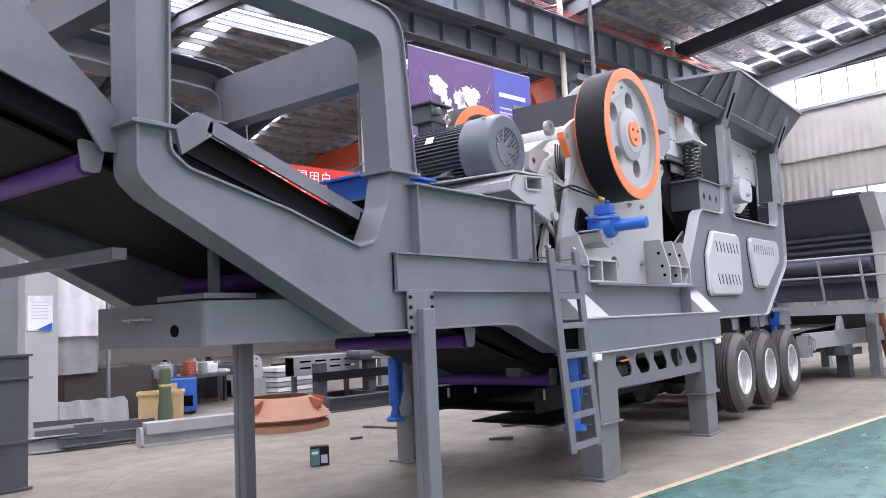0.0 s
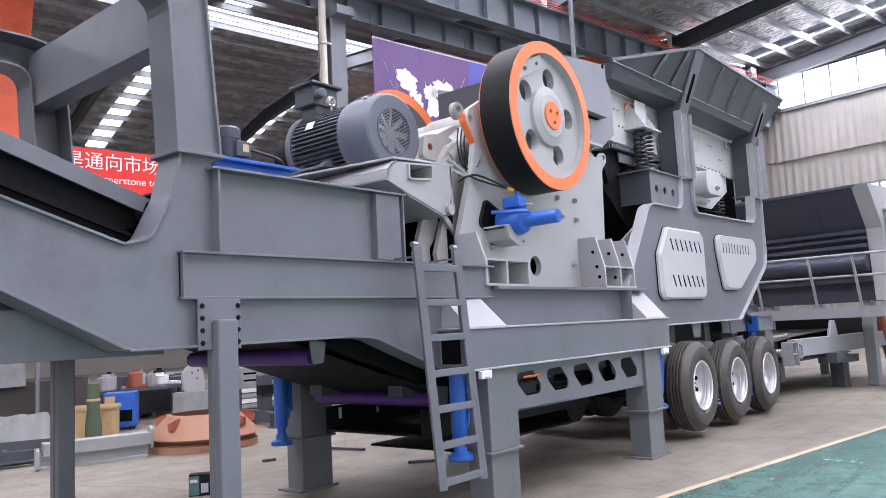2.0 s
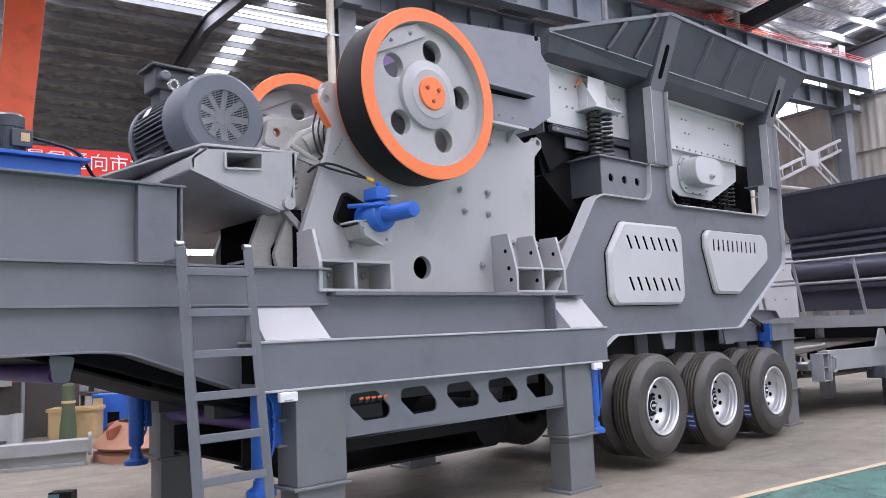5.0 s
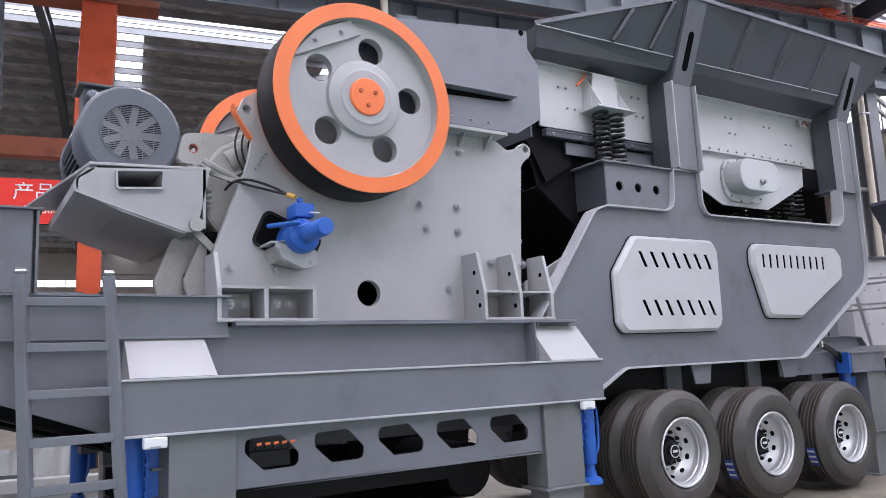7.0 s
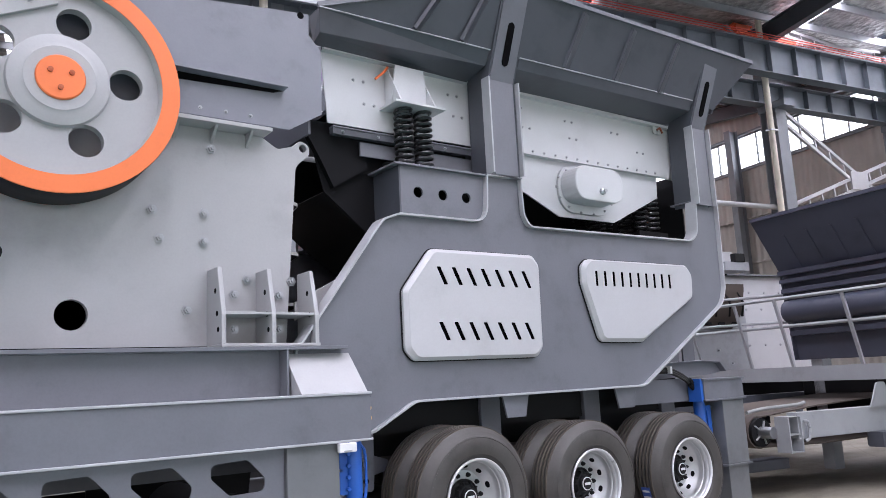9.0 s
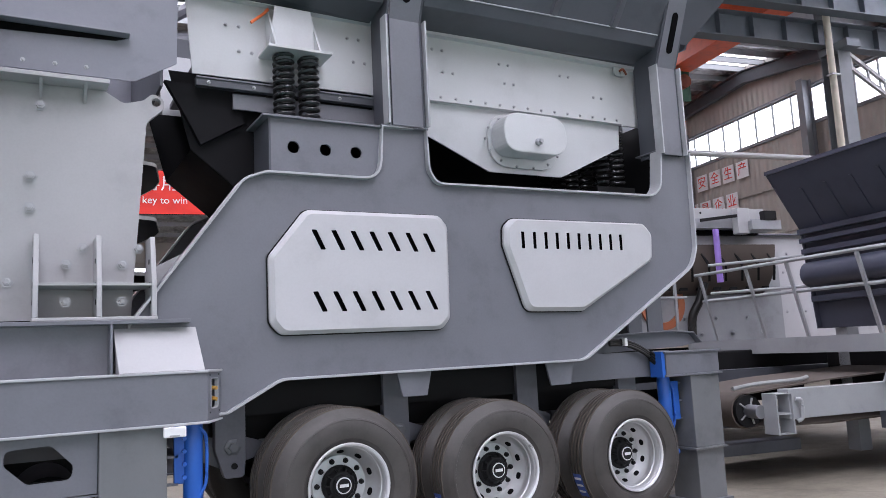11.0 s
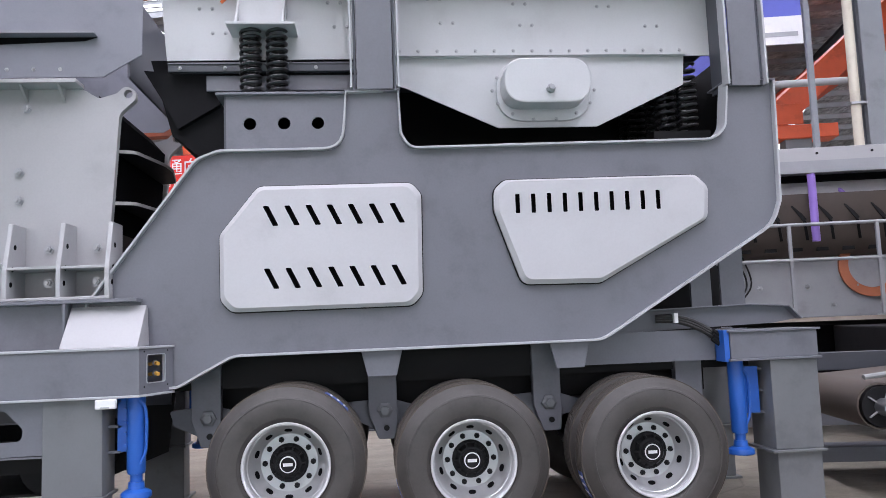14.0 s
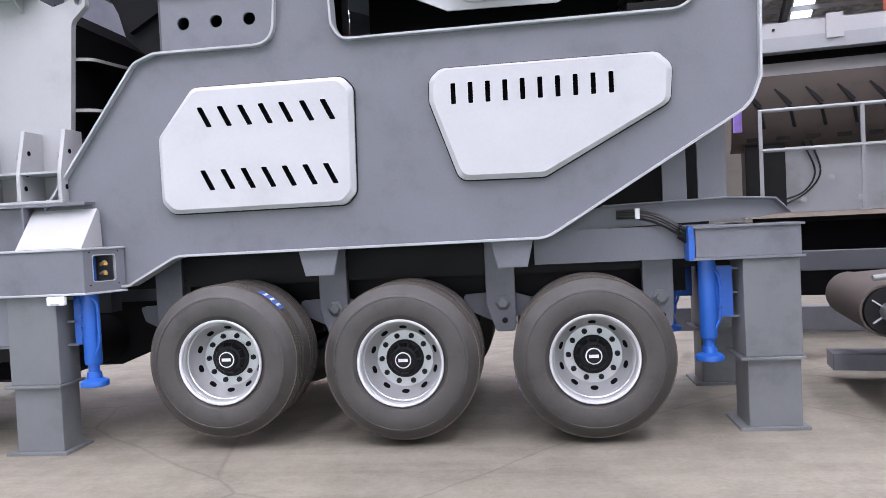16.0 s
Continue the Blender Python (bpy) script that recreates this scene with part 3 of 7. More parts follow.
def rear_side(y, out):
    """One side of the rear chassis: plate with raised edge bars. out is -1 on the near side."""
    outline = fillet(SIDE, SIDE_R)
    slots1 = [slit(11.272 + i * 0.1527, z, 0.042, 0.148, 0.036) for z in (2.387, 1.932) for i in range(7)]
    slots2 = [slit(13.089 + i * 0.1203, 2.434 + i * 0.0008, 0.034, 0.146) for i in range(10)]
    side = part("side_plate", plate(outline, y, y - 0.02 * out), GREY, trailer)
    lo, hi = sorted((y + 0.05 * out, y - 0.10 * out))
    part("edge_bar", strip(outline, lo, hi, 0.018, closed=True), EDGE, trailer, "pale edged flat bar welded round the side plate", bevel=0.004)
    if out < 0:
        for h, sl, lab in ((hatch_outline()[0], slots1, "pale grey access cover with two rows of slanted slots"), (hatch_outline()[1], slots2, "pale grey access cover with a row of upright slots")):
            rim = fillet(h, 0.09)
            cx, cz = sum(p[0] for p in h) / len(h), sum(p[1] for p in h) / len(h)
            inner = [(cx + (a - cx) * 0.955, cz + (b - cz) * 0.935) for a, b in rim]
            bm = plate(inner, y - 0.072, y - 0.068, sl)
            n = len(rim)
            A = [bm.verts.new((a, y - 0.070, b)) for a, b in inner]
            B = [bm.verts.new((a, y - 0.040, b)) for a, b in rim]
            C = [bm.verts.new((a, y - 0.004, b)) for a, b in rim]
            for i in range(n):
                j = (i + 1) % n
                bm.faces.new((A[i], A[j], B[j], B[i]))
                bm.faces.new((B[i], B[j], C[j], C[i]))
            cover = part("access_cover", bm, WHITE, trailer, lab)
            # Black strip draws the dark gap between cover and side plate.
            part("gap_line", strip(fillet(h, 0.09), y - 0.012, y - 0.002, 0.018, closed=True), BLACK, cover, "black strip standing in for the dark gap round the cover")
            part("opening", plate([(cx + (a - cx) * 0.9, cz + (b - cz) * 0.9) for a, b in rim], y - 0.006, y - 0.003), VOID, cover, "dark opening behind the slots")
    return side


rear_side(3.75, -1)
rear_side(far_side(3.75), 1)


def spring_bracket(y, out):
    """Perforated box that carries the feeder springs."""
    o = fillet([(10.95, 3.30), (11.83, 3.315), (11.825, 2.97), (11.72, 2.905), (10.95, 2.90)], [0, 0, 0.1, 0.06, 0])
    part("spring_bracket", plate(o, y, y - out * 0.02, [spot(x, 3.091, 0.047, 18) for x in (11.122, 11.373, 11.622)]), GREY, trailer, "grey plate with three round holes")
    lo, hi = sorted((y + 0.04 * out, y - 0.45 * out))
    part("bracket_top", bx(10.88, 11.85, lo, hi, 3.302, 3.32), GREY, trailer, bevel=0.003)
    part("bracket_end", bx(10.935, 10.95, *sorted((y, y - 0.45 * out)), 2.90, 3.30), DARK, trailer)
    # Void-black back sheet puts the box's inner shade behind the holes.
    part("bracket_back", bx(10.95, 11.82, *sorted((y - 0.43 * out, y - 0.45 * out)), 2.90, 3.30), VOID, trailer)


spring_bracket(3.755, -1)
spring_bracket(far_side(3.755), 1)


def chassis_rails(y, out):
    """Main longitudinal members of one side, front to back."""
    def yy(a, b):
        return sorted((y - out * a, y - out * b)) if out < 0 else sorted((y - a, y - b))

    def Y(a):
        return y + (a - 3.44) if out < 0 else y - (a - 3.44)

    def span(a, b):
        return sorted((Y(a), Y(b)))
    # outrigger channel along the legs
    part("outrigger_channel", bx(6.68, 10.42, *span(3.44, 3.455), 1.165, 1.47), GREY, trailer, bevel=0.003)
    outline = [(6.66, Y(3.425)), (10.425, Y(3.425)), (10.58, Y(3.738)), (6.66, Y(3.738))]
    for z0 in (1.47, 1.150):
        part("channel_flange", plate(outline, z0, z0 + 0.016, axis="z"), EDGE, trailer, "flange coloured pale for its edge highlight", bevel=0.004)
    part("channel_end", bx(6.68, 6.695, *span(3.455, 3.73), 1.166, 1.47), GREY, trailer)
    skew = radians(63.7 if out < 0 else -63.7)
    m = Matrix.Translation((10.42, Y(3.442), 0)) @ Matrix.Rotation(skew, 4, "Z")
    hole = fillet([(0.068, 1.238), (0.248, 1.238), (0.248, 1.43), (0.068, 1.43)], 0.018, 3)
    part("channel_end", plate([(0.0, 1.166), (0.325, 1.166), (0.325, 1.47), (0.0, 1.47)], *sorted((0.0, -0.012 * out)), [hole]), GREY, trailer, "skewed end plate with a window for the hose ends", m=m)
    part("window_rim", strip(hole, *sorted((0.004 * out, -0.02 * out)), 0.006, closed=True), EDGE, trailer, m=m)
    for a, b in ((0.045, 1.215), (0.272, 1.215), (0.272, 1.452), (0.045, 1.452)):
        part("end_screw", lathe([(0.006, 0.004 * out), (0.006, 0.0), (0.0005, -0.002)], (a, 0, b), n=6), BLACK, trailer, m=m)
    part("end_window", bx(6.676, 6.68, *span(3.50, 3.69), 1.21, 1.42), VOID, trailer, "dark rectangular opening in the channel end")
    part("end_window_rim", strip(fillet([(Y(3.49), 1.20), (Y(3.70), 1.20), (Y(3.70), 1.43), (Y(3.49), 1.43)], 0.02), 6.67, 6.682, 0.012, axis="x", closed=True), GREY, trailer)
    if out < 0:
        for zz in (1.30, 1.37):
            part("hose_end", tube([(10.43, 3.64, zz - 0.01), (10.475, 3.615, zz), (10.505, 3.585, zz - 0.006)], 0.013, 10), BRASS, trailer, "brass hose tail", smooth=True)
            part("coupling_nut", tube([(10.47, 3.62, zz), (10.482, 3.609, zz - 0.002)], 0.019, 6), STEEL, trailer, "brass hose coupling")
        # Black sheet inside the channel stands in for the shade there.
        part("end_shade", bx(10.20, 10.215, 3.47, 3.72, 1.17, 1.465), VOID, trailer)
    # beam under the crusher
    part("crusher_bed_beam", bx(7.20, 10.35, *span(3.73, 3.75), 1.486, 1.80), GREY, trailer)
    part("bed_flange", bx(7.40, 10.35, *span(3.62, 3.95), 1.80, 1.825), GREY, trailer, bevel=0.003)
    part("bed_stiffener", bx(9.86, 9.875, *span(3.60, 3.73), 1.486, 1.80), GREY, trailer)
    # pale sloping gussets
    for xs in (((6.735, 1.735), (7.215, 1.735), (7.235, 1.488), (6.725, 1.488)), ((9.885, 1.775), (10.395, 1.775), (10.405, 1.488), (9.895, 1.488))):
        bm = BM()
        top, bot = xs[:2], xs[2:]
        q = [bm.verts.new(p) for p in ((top[0][0], Y(3.70), top[0][1]), (top[1][0], Y(3.70), top[1][1]), (bot[0][0], Y(3.45), bot[0][1]), (bot[1][0], Y(3.45), bot[1][1]),
                                       (top[0][0], Y(3.73), top[0][1] - 0.02), (top[1][0], Y(3.73), top[1][1] - 0.02), (bot[0][0], Y(3.73), bot[0][1]), (bot[1][0], Y(3.73), bot[1][1]))]
        for f in ((0, 1, 2, 3), (4, 5, 1, 0), (5, 6, 2, 1), (7, 4, 0, 3), (6, 7, 3, 2), (4, 7, 6, 5)):
            bm.faces.new([q[k] for k in f])
        part("gusset", bm, PALE, trailer, "pale sloping gusset plate", bevel=0.003)
    # front beam and platform
    part("platform_beam", bx(4.42, 7.37, *span(3.69, 3.705), 1.74, 1.985), GREY, trailer)
    part("beam_flange", bx(4.41, 7.39, *span(3.65, 4.0), 1.985, 2.0), GREY, trailer, bevel=0.003)
    part("beam_flange", bx(4.41, 7.37, *span(3.67, 4.0), 1.725, 1.74), GREY, trailer, bevel=0.003)
    part("beam_end", bx(4.42, 4.432, *span(3.66, 4.0), 1.74, 1.985), GREY, trailer)
    part("beam_end", bx(7.345, 7.355, *span(3.72, 3.98), 1.74, 1.985), VOID, trailer)
    low = [(4.64, 1.735), (6.77, 1.735), (6.77, 1.17), (6.60, 1.18), (6.40, 1.26), (5.92, 1.445), (5.80, 1.465), (4.64, 1.455)]
    part("lower_web", plate(fillet(low, [0, 0, 0, 0, 0.1, 0.15, 0.1, 0]), *span(3.72, 3.735)), GREY, trailer)
    part("web_flange", strip([(6.62, 1.185), (6.40, 1.265), (5.94, 1.44), (5.86, 1.455), (5.70, 1.465), (4.10, 1.457)], *span(3.65, 3.85), 0.014), GREY, trailer, bevel=0.003)
    # raised box of the motor platform
    part("box_web", bx(4.64, 6.24, *span(3.70, 3.712), 2.0, 2.485), GREY, trailer)
    part("box_top", bx(4.60, 6.27, *span(3.62, 4.0), 2.485, 2.50), GREY, trailer, bevel=0.003)
    part("box_post", bx(5.97, 6.22, *span(3.645, 3.70), 2.0, 2.485), GREY, trailer, bevel=0.004)
    part("box_rib", bx(4.64, 4.655, *span(3.63, 3.70), 2.0, 2.485), GREY, trailer)
    part("box_rib", bx(6.235, 6.25, *span(3.63, 3.98), 2.0, 2.485), GREY, trailer)
    # gooseneck
    lower = fillet([(4.65, 1.455), (4.10, 1.465), (2.62, 2.215), (2.51, 2.31), (2.51, 2.56)], [0, 0.08, 0.12, 0.1, 0])
    upper = fillet([(2.69, 2.56), (2.70, 2.45), (2.80, 2.375), (3.50, 2.21), (4.09, 2.02), (4.24, 2.06), (4.37, 2.31), (4.43, 2.56)], [0, 0.08, 0.12, 0.3, 0.08, 0.08, 0.2, 0])
    part("gooseneck_web", plate(lower + upper + [(4.65, 2.56)], *span(3.708, 3.716)), GREY, trailer)
    part("neck_flange", strip(lower[1:], *span(3.68, 3.90), 0.018), GREY, trailer, bevel=0.003)
    part("neck_flange", strip(upper, *span(3.68, 3.90), 0.016), GREY, trailer, bevel=0.003)
    # portal
    for x0, x1 in ((2.48, 2.70), (4.41, 4.69)):
        part("portal_foot", bx(x0 - 0.02, x1 + 0.02, *span(3.65, 3.95), 2.56, 2.582), GREY, trailer, bevel=0.003)
    inner = fillet([(4.42, 2.582), (4.37, 3.53), (2.70, 3.53), (2.69, 2.582)], [0, 0.14, 0.14, 0])
    outer = fillet([(2.51, 2.582), (2.50, 3.76), (4.60, 3.76), (4.70, 2.582)], [0, 0.22, 0.24, 0])
    part("portal_web", plate(inner + outer, *span(3.708, 3.722)), GREY, trailer)
    part("portal_flange", strip(outer, *span(3.68, 3.92), 0.016), GREY, trailer, bevel=0.003)
    part("portal_flange", strip(inner, *span(3.68, 3.92), 0.016), GREY, trailer, bevel=0.003)
    part("weld_bead", tube([(a, span(3.70, 3.71)[0], b) for a, b in outer[2:]], 0.006, 5), GREY, trailer)
    # front post with its bolted head; the far one stands further in
    def set_in(a, b):
        return [e - (0.15 if out > 0 else 0.0) for e in span(a, b)]
    part("post_head", bx(4.50, 4.785, *set_in(3.645, 3.66), 1.435, 1.725), GREY, trailer, bevel=0.003)
    part("front_post", bx(4.585, 4.72, *set_in(3.58, 3.645), 0.0, 1.605), GREY, trailer, bevel=0.012)
    part("post_shaft", bx(4.59, 4.715, *set_in(3.645, 3.71), 0.0, 1.45), GREY, trailer, bevel=0.012)
    part("post_foot", bx(4.48, 4.81, *set_in(3.50, 3.80), 0.0, 0.018), GREY, trailer)
    if out < 0:
        bolts(trailer, [(x, 3.645, 1.475 + 0.07 * k) for x in (4.525, 4.765) for k in range(4)], BOLT_BLACK)


BOLT_BLACK = BOLT_SMALL.copy()
BOLT_BLACK.materials.clear()
BOLT_BLACK.materials.append(BLACK)
chassis_rails(3.44, -1)
chassis_rails(far_side(3.44), 1)


def leg(x0, x1, y0, y1, head_z, split=0.49):
    """Square support leg: upper sleeve, collar, lower box and foot plate."""
    part("leg", bx(x0 + 0.012, x1 - 0.012, y0 + 0.012, y1 - 0.012, 0.02, split), LEGPAINT, trailer, "grey painted box-section leg", bevel=0.006)
    part("leg_sleeve", bx(x0, x1, y0, y1, split + 0.02, head_z), LEGPAINT, trailer, bevel=0.006)
    part("leg_collar", bx(x0 - 0.04, x1 + 0.015, y0 - 0.03, y1 + 0.03, split, split + 0.02), LEGPAINT, trailer, bevel=0.004)
    part("leg_foot", bx(x0 - 0.055, x1 + 0.03, y0 - 0.025, y1 + 0.06, 0.0, 0.022), LEGPAINT, trailer, bevel=0.003)


for s in (0, 1):
    def side(a, b):
        return (a, b) if not s else (far_side(b), far_side(a))
    leg(6.95, 7.35, *side(3.465, 3.72), 1.15)
    leg(9.79, 10.175, *side(3.465, 3.72), 1.15)
    leg(15.02, 15.40, *side(3.80, 4.16), 1.19)
    part("leg_head", bx(14.71, 15.41, *side(3.79, 4.18), 1.21, 1.412), GREY, trailer, bevel=0.004)
    part("leg_head_plate", bx(14.69, 15.43, *side(3.77, 4.20), 1.412, 1.428), GREY, trailer, bevel=0.003)
    part("leg_head_plate", bx(14.69, 15.43, *side(3.77, 4.20), 1.192, 1.21), GREY, trailer, bevel=0.003)
    web = [(7.355, 1.15), (9.785, 1.15), (9.785, 0.795), (7.355, 0.775)]
    cut = []
    for cx in (7.595, 8.06, 8.53, 9.0, 9.475):
        cut.append(fillet([(cx - 0.18, 1.085), (cx + 0.06, 1.095), (cx + 0.18, 0.97), (cx + 0.17, 0.89), (cx - 0.06, 0.885), (cx - 0.18, 1.0)], 0.045, 3))
    part("perforated_web", plate(web, *side(3.50, 3.515), cut), GREY, trailer, "grey cross web with five angular cut-outs", bevel=0.0)
    part("web_lip", bx(7.35, 9.79, *side(3.50, 3.62), 0.775, 0.788), GREY, trailer)
    # hopper posts
    for xa, xb in ((11.875, 12.235), (14.79, 15.11)):
        y0, yt, zk, zt = 3.70, 3.385, 4.22, 5.01
        prof = [(y0, 3.33), (y0, zk), (yt, zt), (yt + 0.20, zt), (y0 + 0.30, zk + 0.06), (y0 + 0.30, 3.33)]
        prof = prof if not s else [(far_side(a), b) for a, b in prof]
        for xc in (xa + 0.03, xb - 0.03):
            part("hopper_post_web", plate(prof, xc - 0.008, xc + 0.008, axis="x"), DARK, trailer)
        fl = [(y0, 3.33), (y0, zk), (yt, zt)] if not s else [(far_side(y0), 3.33), (far_side(y0), zk), (far_side(yt), zt)]
        bm = strip(fl, xa + 0.045, xb - 0.045, 0.014, axis="x")
        part("hopper_post_face", bm, GREY, trailer)
        for xc in (xa + 0.004, xb - 0.004):
            part("post_flange", bx(xc - 0.008, xc + 0.008, *side(3.655, 3.76), 3.335, zk + 0.01), EDGE, trailer, "pale edged stiffener on the post")
        if not s:
            mm = Vector(((xa + xb) / 2, 3.573, 4.536))
            k = math.atan2(zt - zk, y0 - yt)
            bm = plate(slot(0, 0, 0.075, 0.40), -0.012, -0.003)
            part("post_slot", bm, VOID, trailer, "dark long slot in the sloping post", m=Matrix.Translation(mm) @ Matrix.Rotation(-(math.pi / 2 - k) * -1, 4, "X"))
    part("post_cap", bx(11.82, 12.24, *side(3.70, 4.05), 3.315, 3.33), GREY, trailer, bevel=0.003)
    part("post_cap", bx(14.79, 15.19, *side(3.70, 4.05), 3.37, 3.385), GREY, trailer, bevel=0.003)

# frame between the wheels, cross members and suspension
# Rear rails and cross members are coloured black to carry the underside shade.
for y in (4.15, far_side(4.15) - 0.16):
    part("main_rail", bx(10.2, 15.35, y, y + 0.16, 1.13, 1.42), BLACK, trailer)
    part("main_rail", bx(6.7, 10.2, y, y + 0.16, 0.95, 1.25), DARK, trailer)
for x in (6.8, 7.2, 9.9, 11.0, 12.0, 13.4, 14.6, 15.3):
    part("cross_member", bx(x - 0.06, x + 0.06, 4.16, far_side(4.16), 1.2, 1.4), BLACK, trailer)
for s in (0, 1):
    for x in (10.72, 12.05, 13.34, 14.50):
        def side(a, b):
            return (a, b) if not s else (far_side(b), far_side(a))
        part("hanger", plate(fillet([(x - 0.115, 1.40), (x + 0.105, 1.40), (x + 0.105, 0.84), (x + 0.095, 0.70), (x - 0.045, 0.70), (x - 0.115, 0.90)], [0, 0, 0.02, 0.03, 0.03, 0.05]), *side(4.11, 4.19)), GREY, trailer, "grey suspension hanger plate", bevel=0.005)
        part("hanger_bolt", lathe([(0.022, 0.0), (0.022, -0.02)], (x + 0.02, side(4.11, 4.19)[0], 0.785), n=10), BLACK, trailer)
        part("hanger_pin", lathe([(0.062, 0.0), (0.062, -0.015), (0.035, -0.02), (0.035, -0.04)], (x + 0.01, side(4.11, 4.19)[0] if not s else side(4.11, 4.19)[1] + 0.04, 0.918), n=6), DULL, trailer, "large dull hanger bolt")
        if x > 14:
            continue
        part("equaliser", plate(fillet([(x - 0.30, 0.98), (x - 0.26, 0.86), (x - 0.05, 0.76), (x + 0.10, 0.80), (x + 0.27, 0.84), (x + 0.30, 0.92), (x + 0.05, 1.0)], 0.03), *side(4.20, 4.22)), GREY, trailer, "grey suspension equaliser arm")
    for x in (12.05, 13.45):
        def side2(a, b):
            return (a, b) if not s else (far_side(b), far_side(a))
        part("side_lug", plate([(x - 0.16, 1.41), (x + 0.15, 1.41), (x + 0.10, 1.20), (x - 0.11, 1.20)], *side2(3.755, 3.775)), GREY, trailer, "grey tapered lug under the side plate", bevel=0.003)
    part("tail_frame", plate([(13.4, 1.42), (15.20, 1.47), (15.40, 1.50), (15.30, 1.60), (15.0, 1.62), (14.1, 1.60)], *side2(4.05, 4.07)), GREY, trailer)
    part("tail_flange", strip([(14.1, 1.604), (15.0, 1.624), (15.31, 1.604), (15.41, 1.50)], *side2(3.98, 4.10), 0.012), GREY, trailer, bevel=0.003)
    part("tail_rail", bx(13.6, 14.95, *side2(3.98, 4.0), 1.20, 1.44), GREY, trailer)
    part("tail_post", bx(14.55, 14.72, *side2(4.08, 4.10), 1.47, 2.3), GREY, trailer)
    part("tail_post", bx(14.80, 15.0, *side2(4.08, 4.10), 1.47, 2.5), GREY, trailer)


BRIGHT = paint("bright_rim_lip", (0.68, 0.68, 0.70), 0.28, metal=0.4, bump=0.001, vary=0.04)


def wheel_pair(x, near):
    """Twin tyres on one hub; the tread has circumferential grooves, the steel rim ten hand holes."""
    z, R = {11.374: 0.634, 12.657: 0.594}.get(x, 0.585), 0.545
    y0 = 3.47 if near else far_side(3.47)
    d = 1 if near else -1
    w = part("wheel", lathe([(0.09, 0.0), (0.09, 0.62 * d), (0.02, 0.62 * d), (0.02, 0.0)], (x, y0 + 0.235 * d, z), n=16), BLACK, trailer, "black hub on twin truck tyres", smooth=True)
    for k, off in enumerate((0.0, 0.335)):
        prof = [(0.285, 0.03), (0.31, 0.012), (0.33, -0.002), (0.332, -0.006), (0.36, -0.014), (0.43, -0.016), (0.455, -0.008), (0.458, -0.012), (0.47, -0.006), (0.474, 0.002), (0.500, 0.018), (0.505, 0.026), (R - 0.012, 0.052)]
        for g in (0.085, 0.125, 0.165, 0.205):
            prof += [(R, g - 0.014), (R, g - 0.0095), (R - 0.024, g - 0.008), (R - 0.024, g + 0.008), (R, g + 0.0095)]
        prof += [(R, 0.222), (R - 0.012, 0.24), (0.503, 0.268), (0.47, 0.29), (0.43, 0.304), (0.36, 0.302), (0.31, 0.278), (0.285, 0.26), (0.285, 0.03)]
        part("tyre", lathe([(r, (q + off) * d) for r, q in prof], (x, y0, z), n=56), RUBBER, w, "black ribbed truck tyre", smooth=True)
        if near:
            for g0, g1 in ((0.056, 0.0745), (0.0955, 0.1145), (0.1355, 0.1545), (0.1755, 0.1945), (0.2155, 0.2335)):
                top = R + (0.0012 if g0 > 0.06 and g1 < 0.23 else -0.001)
                part("tread_rib", lathe([(r, (q + off) * d) for r, q in ((R - 0.012, g0), (top, g0 + 0.001), (top, g1 - 0.001), (R - 0.012, g1), (R - 0.012, g0))], (x, y0, z), n=56), DUSTRUBBER, w, "dusty brown tread rib", smooth=True)
        if k == 0 or not near:
            lip = [(0.288, 0.018), (0.281, 0.030), (0.277, 0.036), (0.275, 0.075), (0.268, 0.082), (0.264, 0.120), (0.256, 0.134), (0.249, 0.148), (0.206, 0.206), (0.199, 0.212), (0.120, 0.212)]
            back = [(0.120, 0.220), (0.205, 0.220), (0.252, 0.165), (0.268, 0.140), (0.278, 0.10), (0.287, 0.04), (0.288, 0.018)]
            part("rim", lathe([(r, q * d) for r, q in lip + back], (x, y0, z), n=56), ALLOY, w, "silver painted steel rim", smooth=True)
            part("rim_lip", lathe([(r, q * d) for r, q in ((0.283, 0.028), (0.281, 0.006), (0.287, -0.004), (0.297, -0.007), (0.303, 0.0), (0.301, 0.014), (0.290, 0.026), (0.283, 0.028))], (x, y0, z), n=56), BRIGHT, w, "bright polished rim lip", smooth=True)
            for a in np.linspace(0, 2 * math.pi, 11)[:-1] + 0.31:
                m = Matrix.Translation((x + 0.229 * math.cos(a), y0 + 0.1745 * d, z + 0.229 * math.sin(a))) @ Matrix.Rotation(-a, 4, "Y") @ Matrix.Rotation(radians(-53 if near else 53), 4, "Z")
                part("hand_hole", plate(slot(0, 0, 0.036, 0.056), -0.004, 0.004), VOID, w, "dark hand hole", m=m)
            part("hub_face", lathe([(0.134, 0.213 * d), (0.134, 0.196 * d), (0.125, 0.188 * d), (0.112, 0.184 * d), (0.098, 0.160 * d), (0.092, 0.150 * d), (0.074, 0.146 * d), (0.070, 0.128 * d), (0.062, 0.122 * d), (0.0005, 0.121 * d)], (x, y0, z), n=32), BLACK, w, "black hub cap", smooth=True)
            part("badge", lathe([(0.057, 0.121 * d), (0.057, 0.116 * d), (0.0005, 0.1155 * d)], (x, y0, z), n=28), PAPER, w, "round pale maker's badge")
            part("badge_field", lathe([(0.049, 0.1155 * d), (0.049, 0.1135 * d), (0.0005, 0.113 * d)], (x, y0, z), n=28), BLACK, w)
            part("badge_bar", bx(x - 0.033, x + 0.033, *sorted((y0 + 0.113 * d, y0 + 0.1105 * d)), z - 0.011, z + 0.011), PAPER, w)
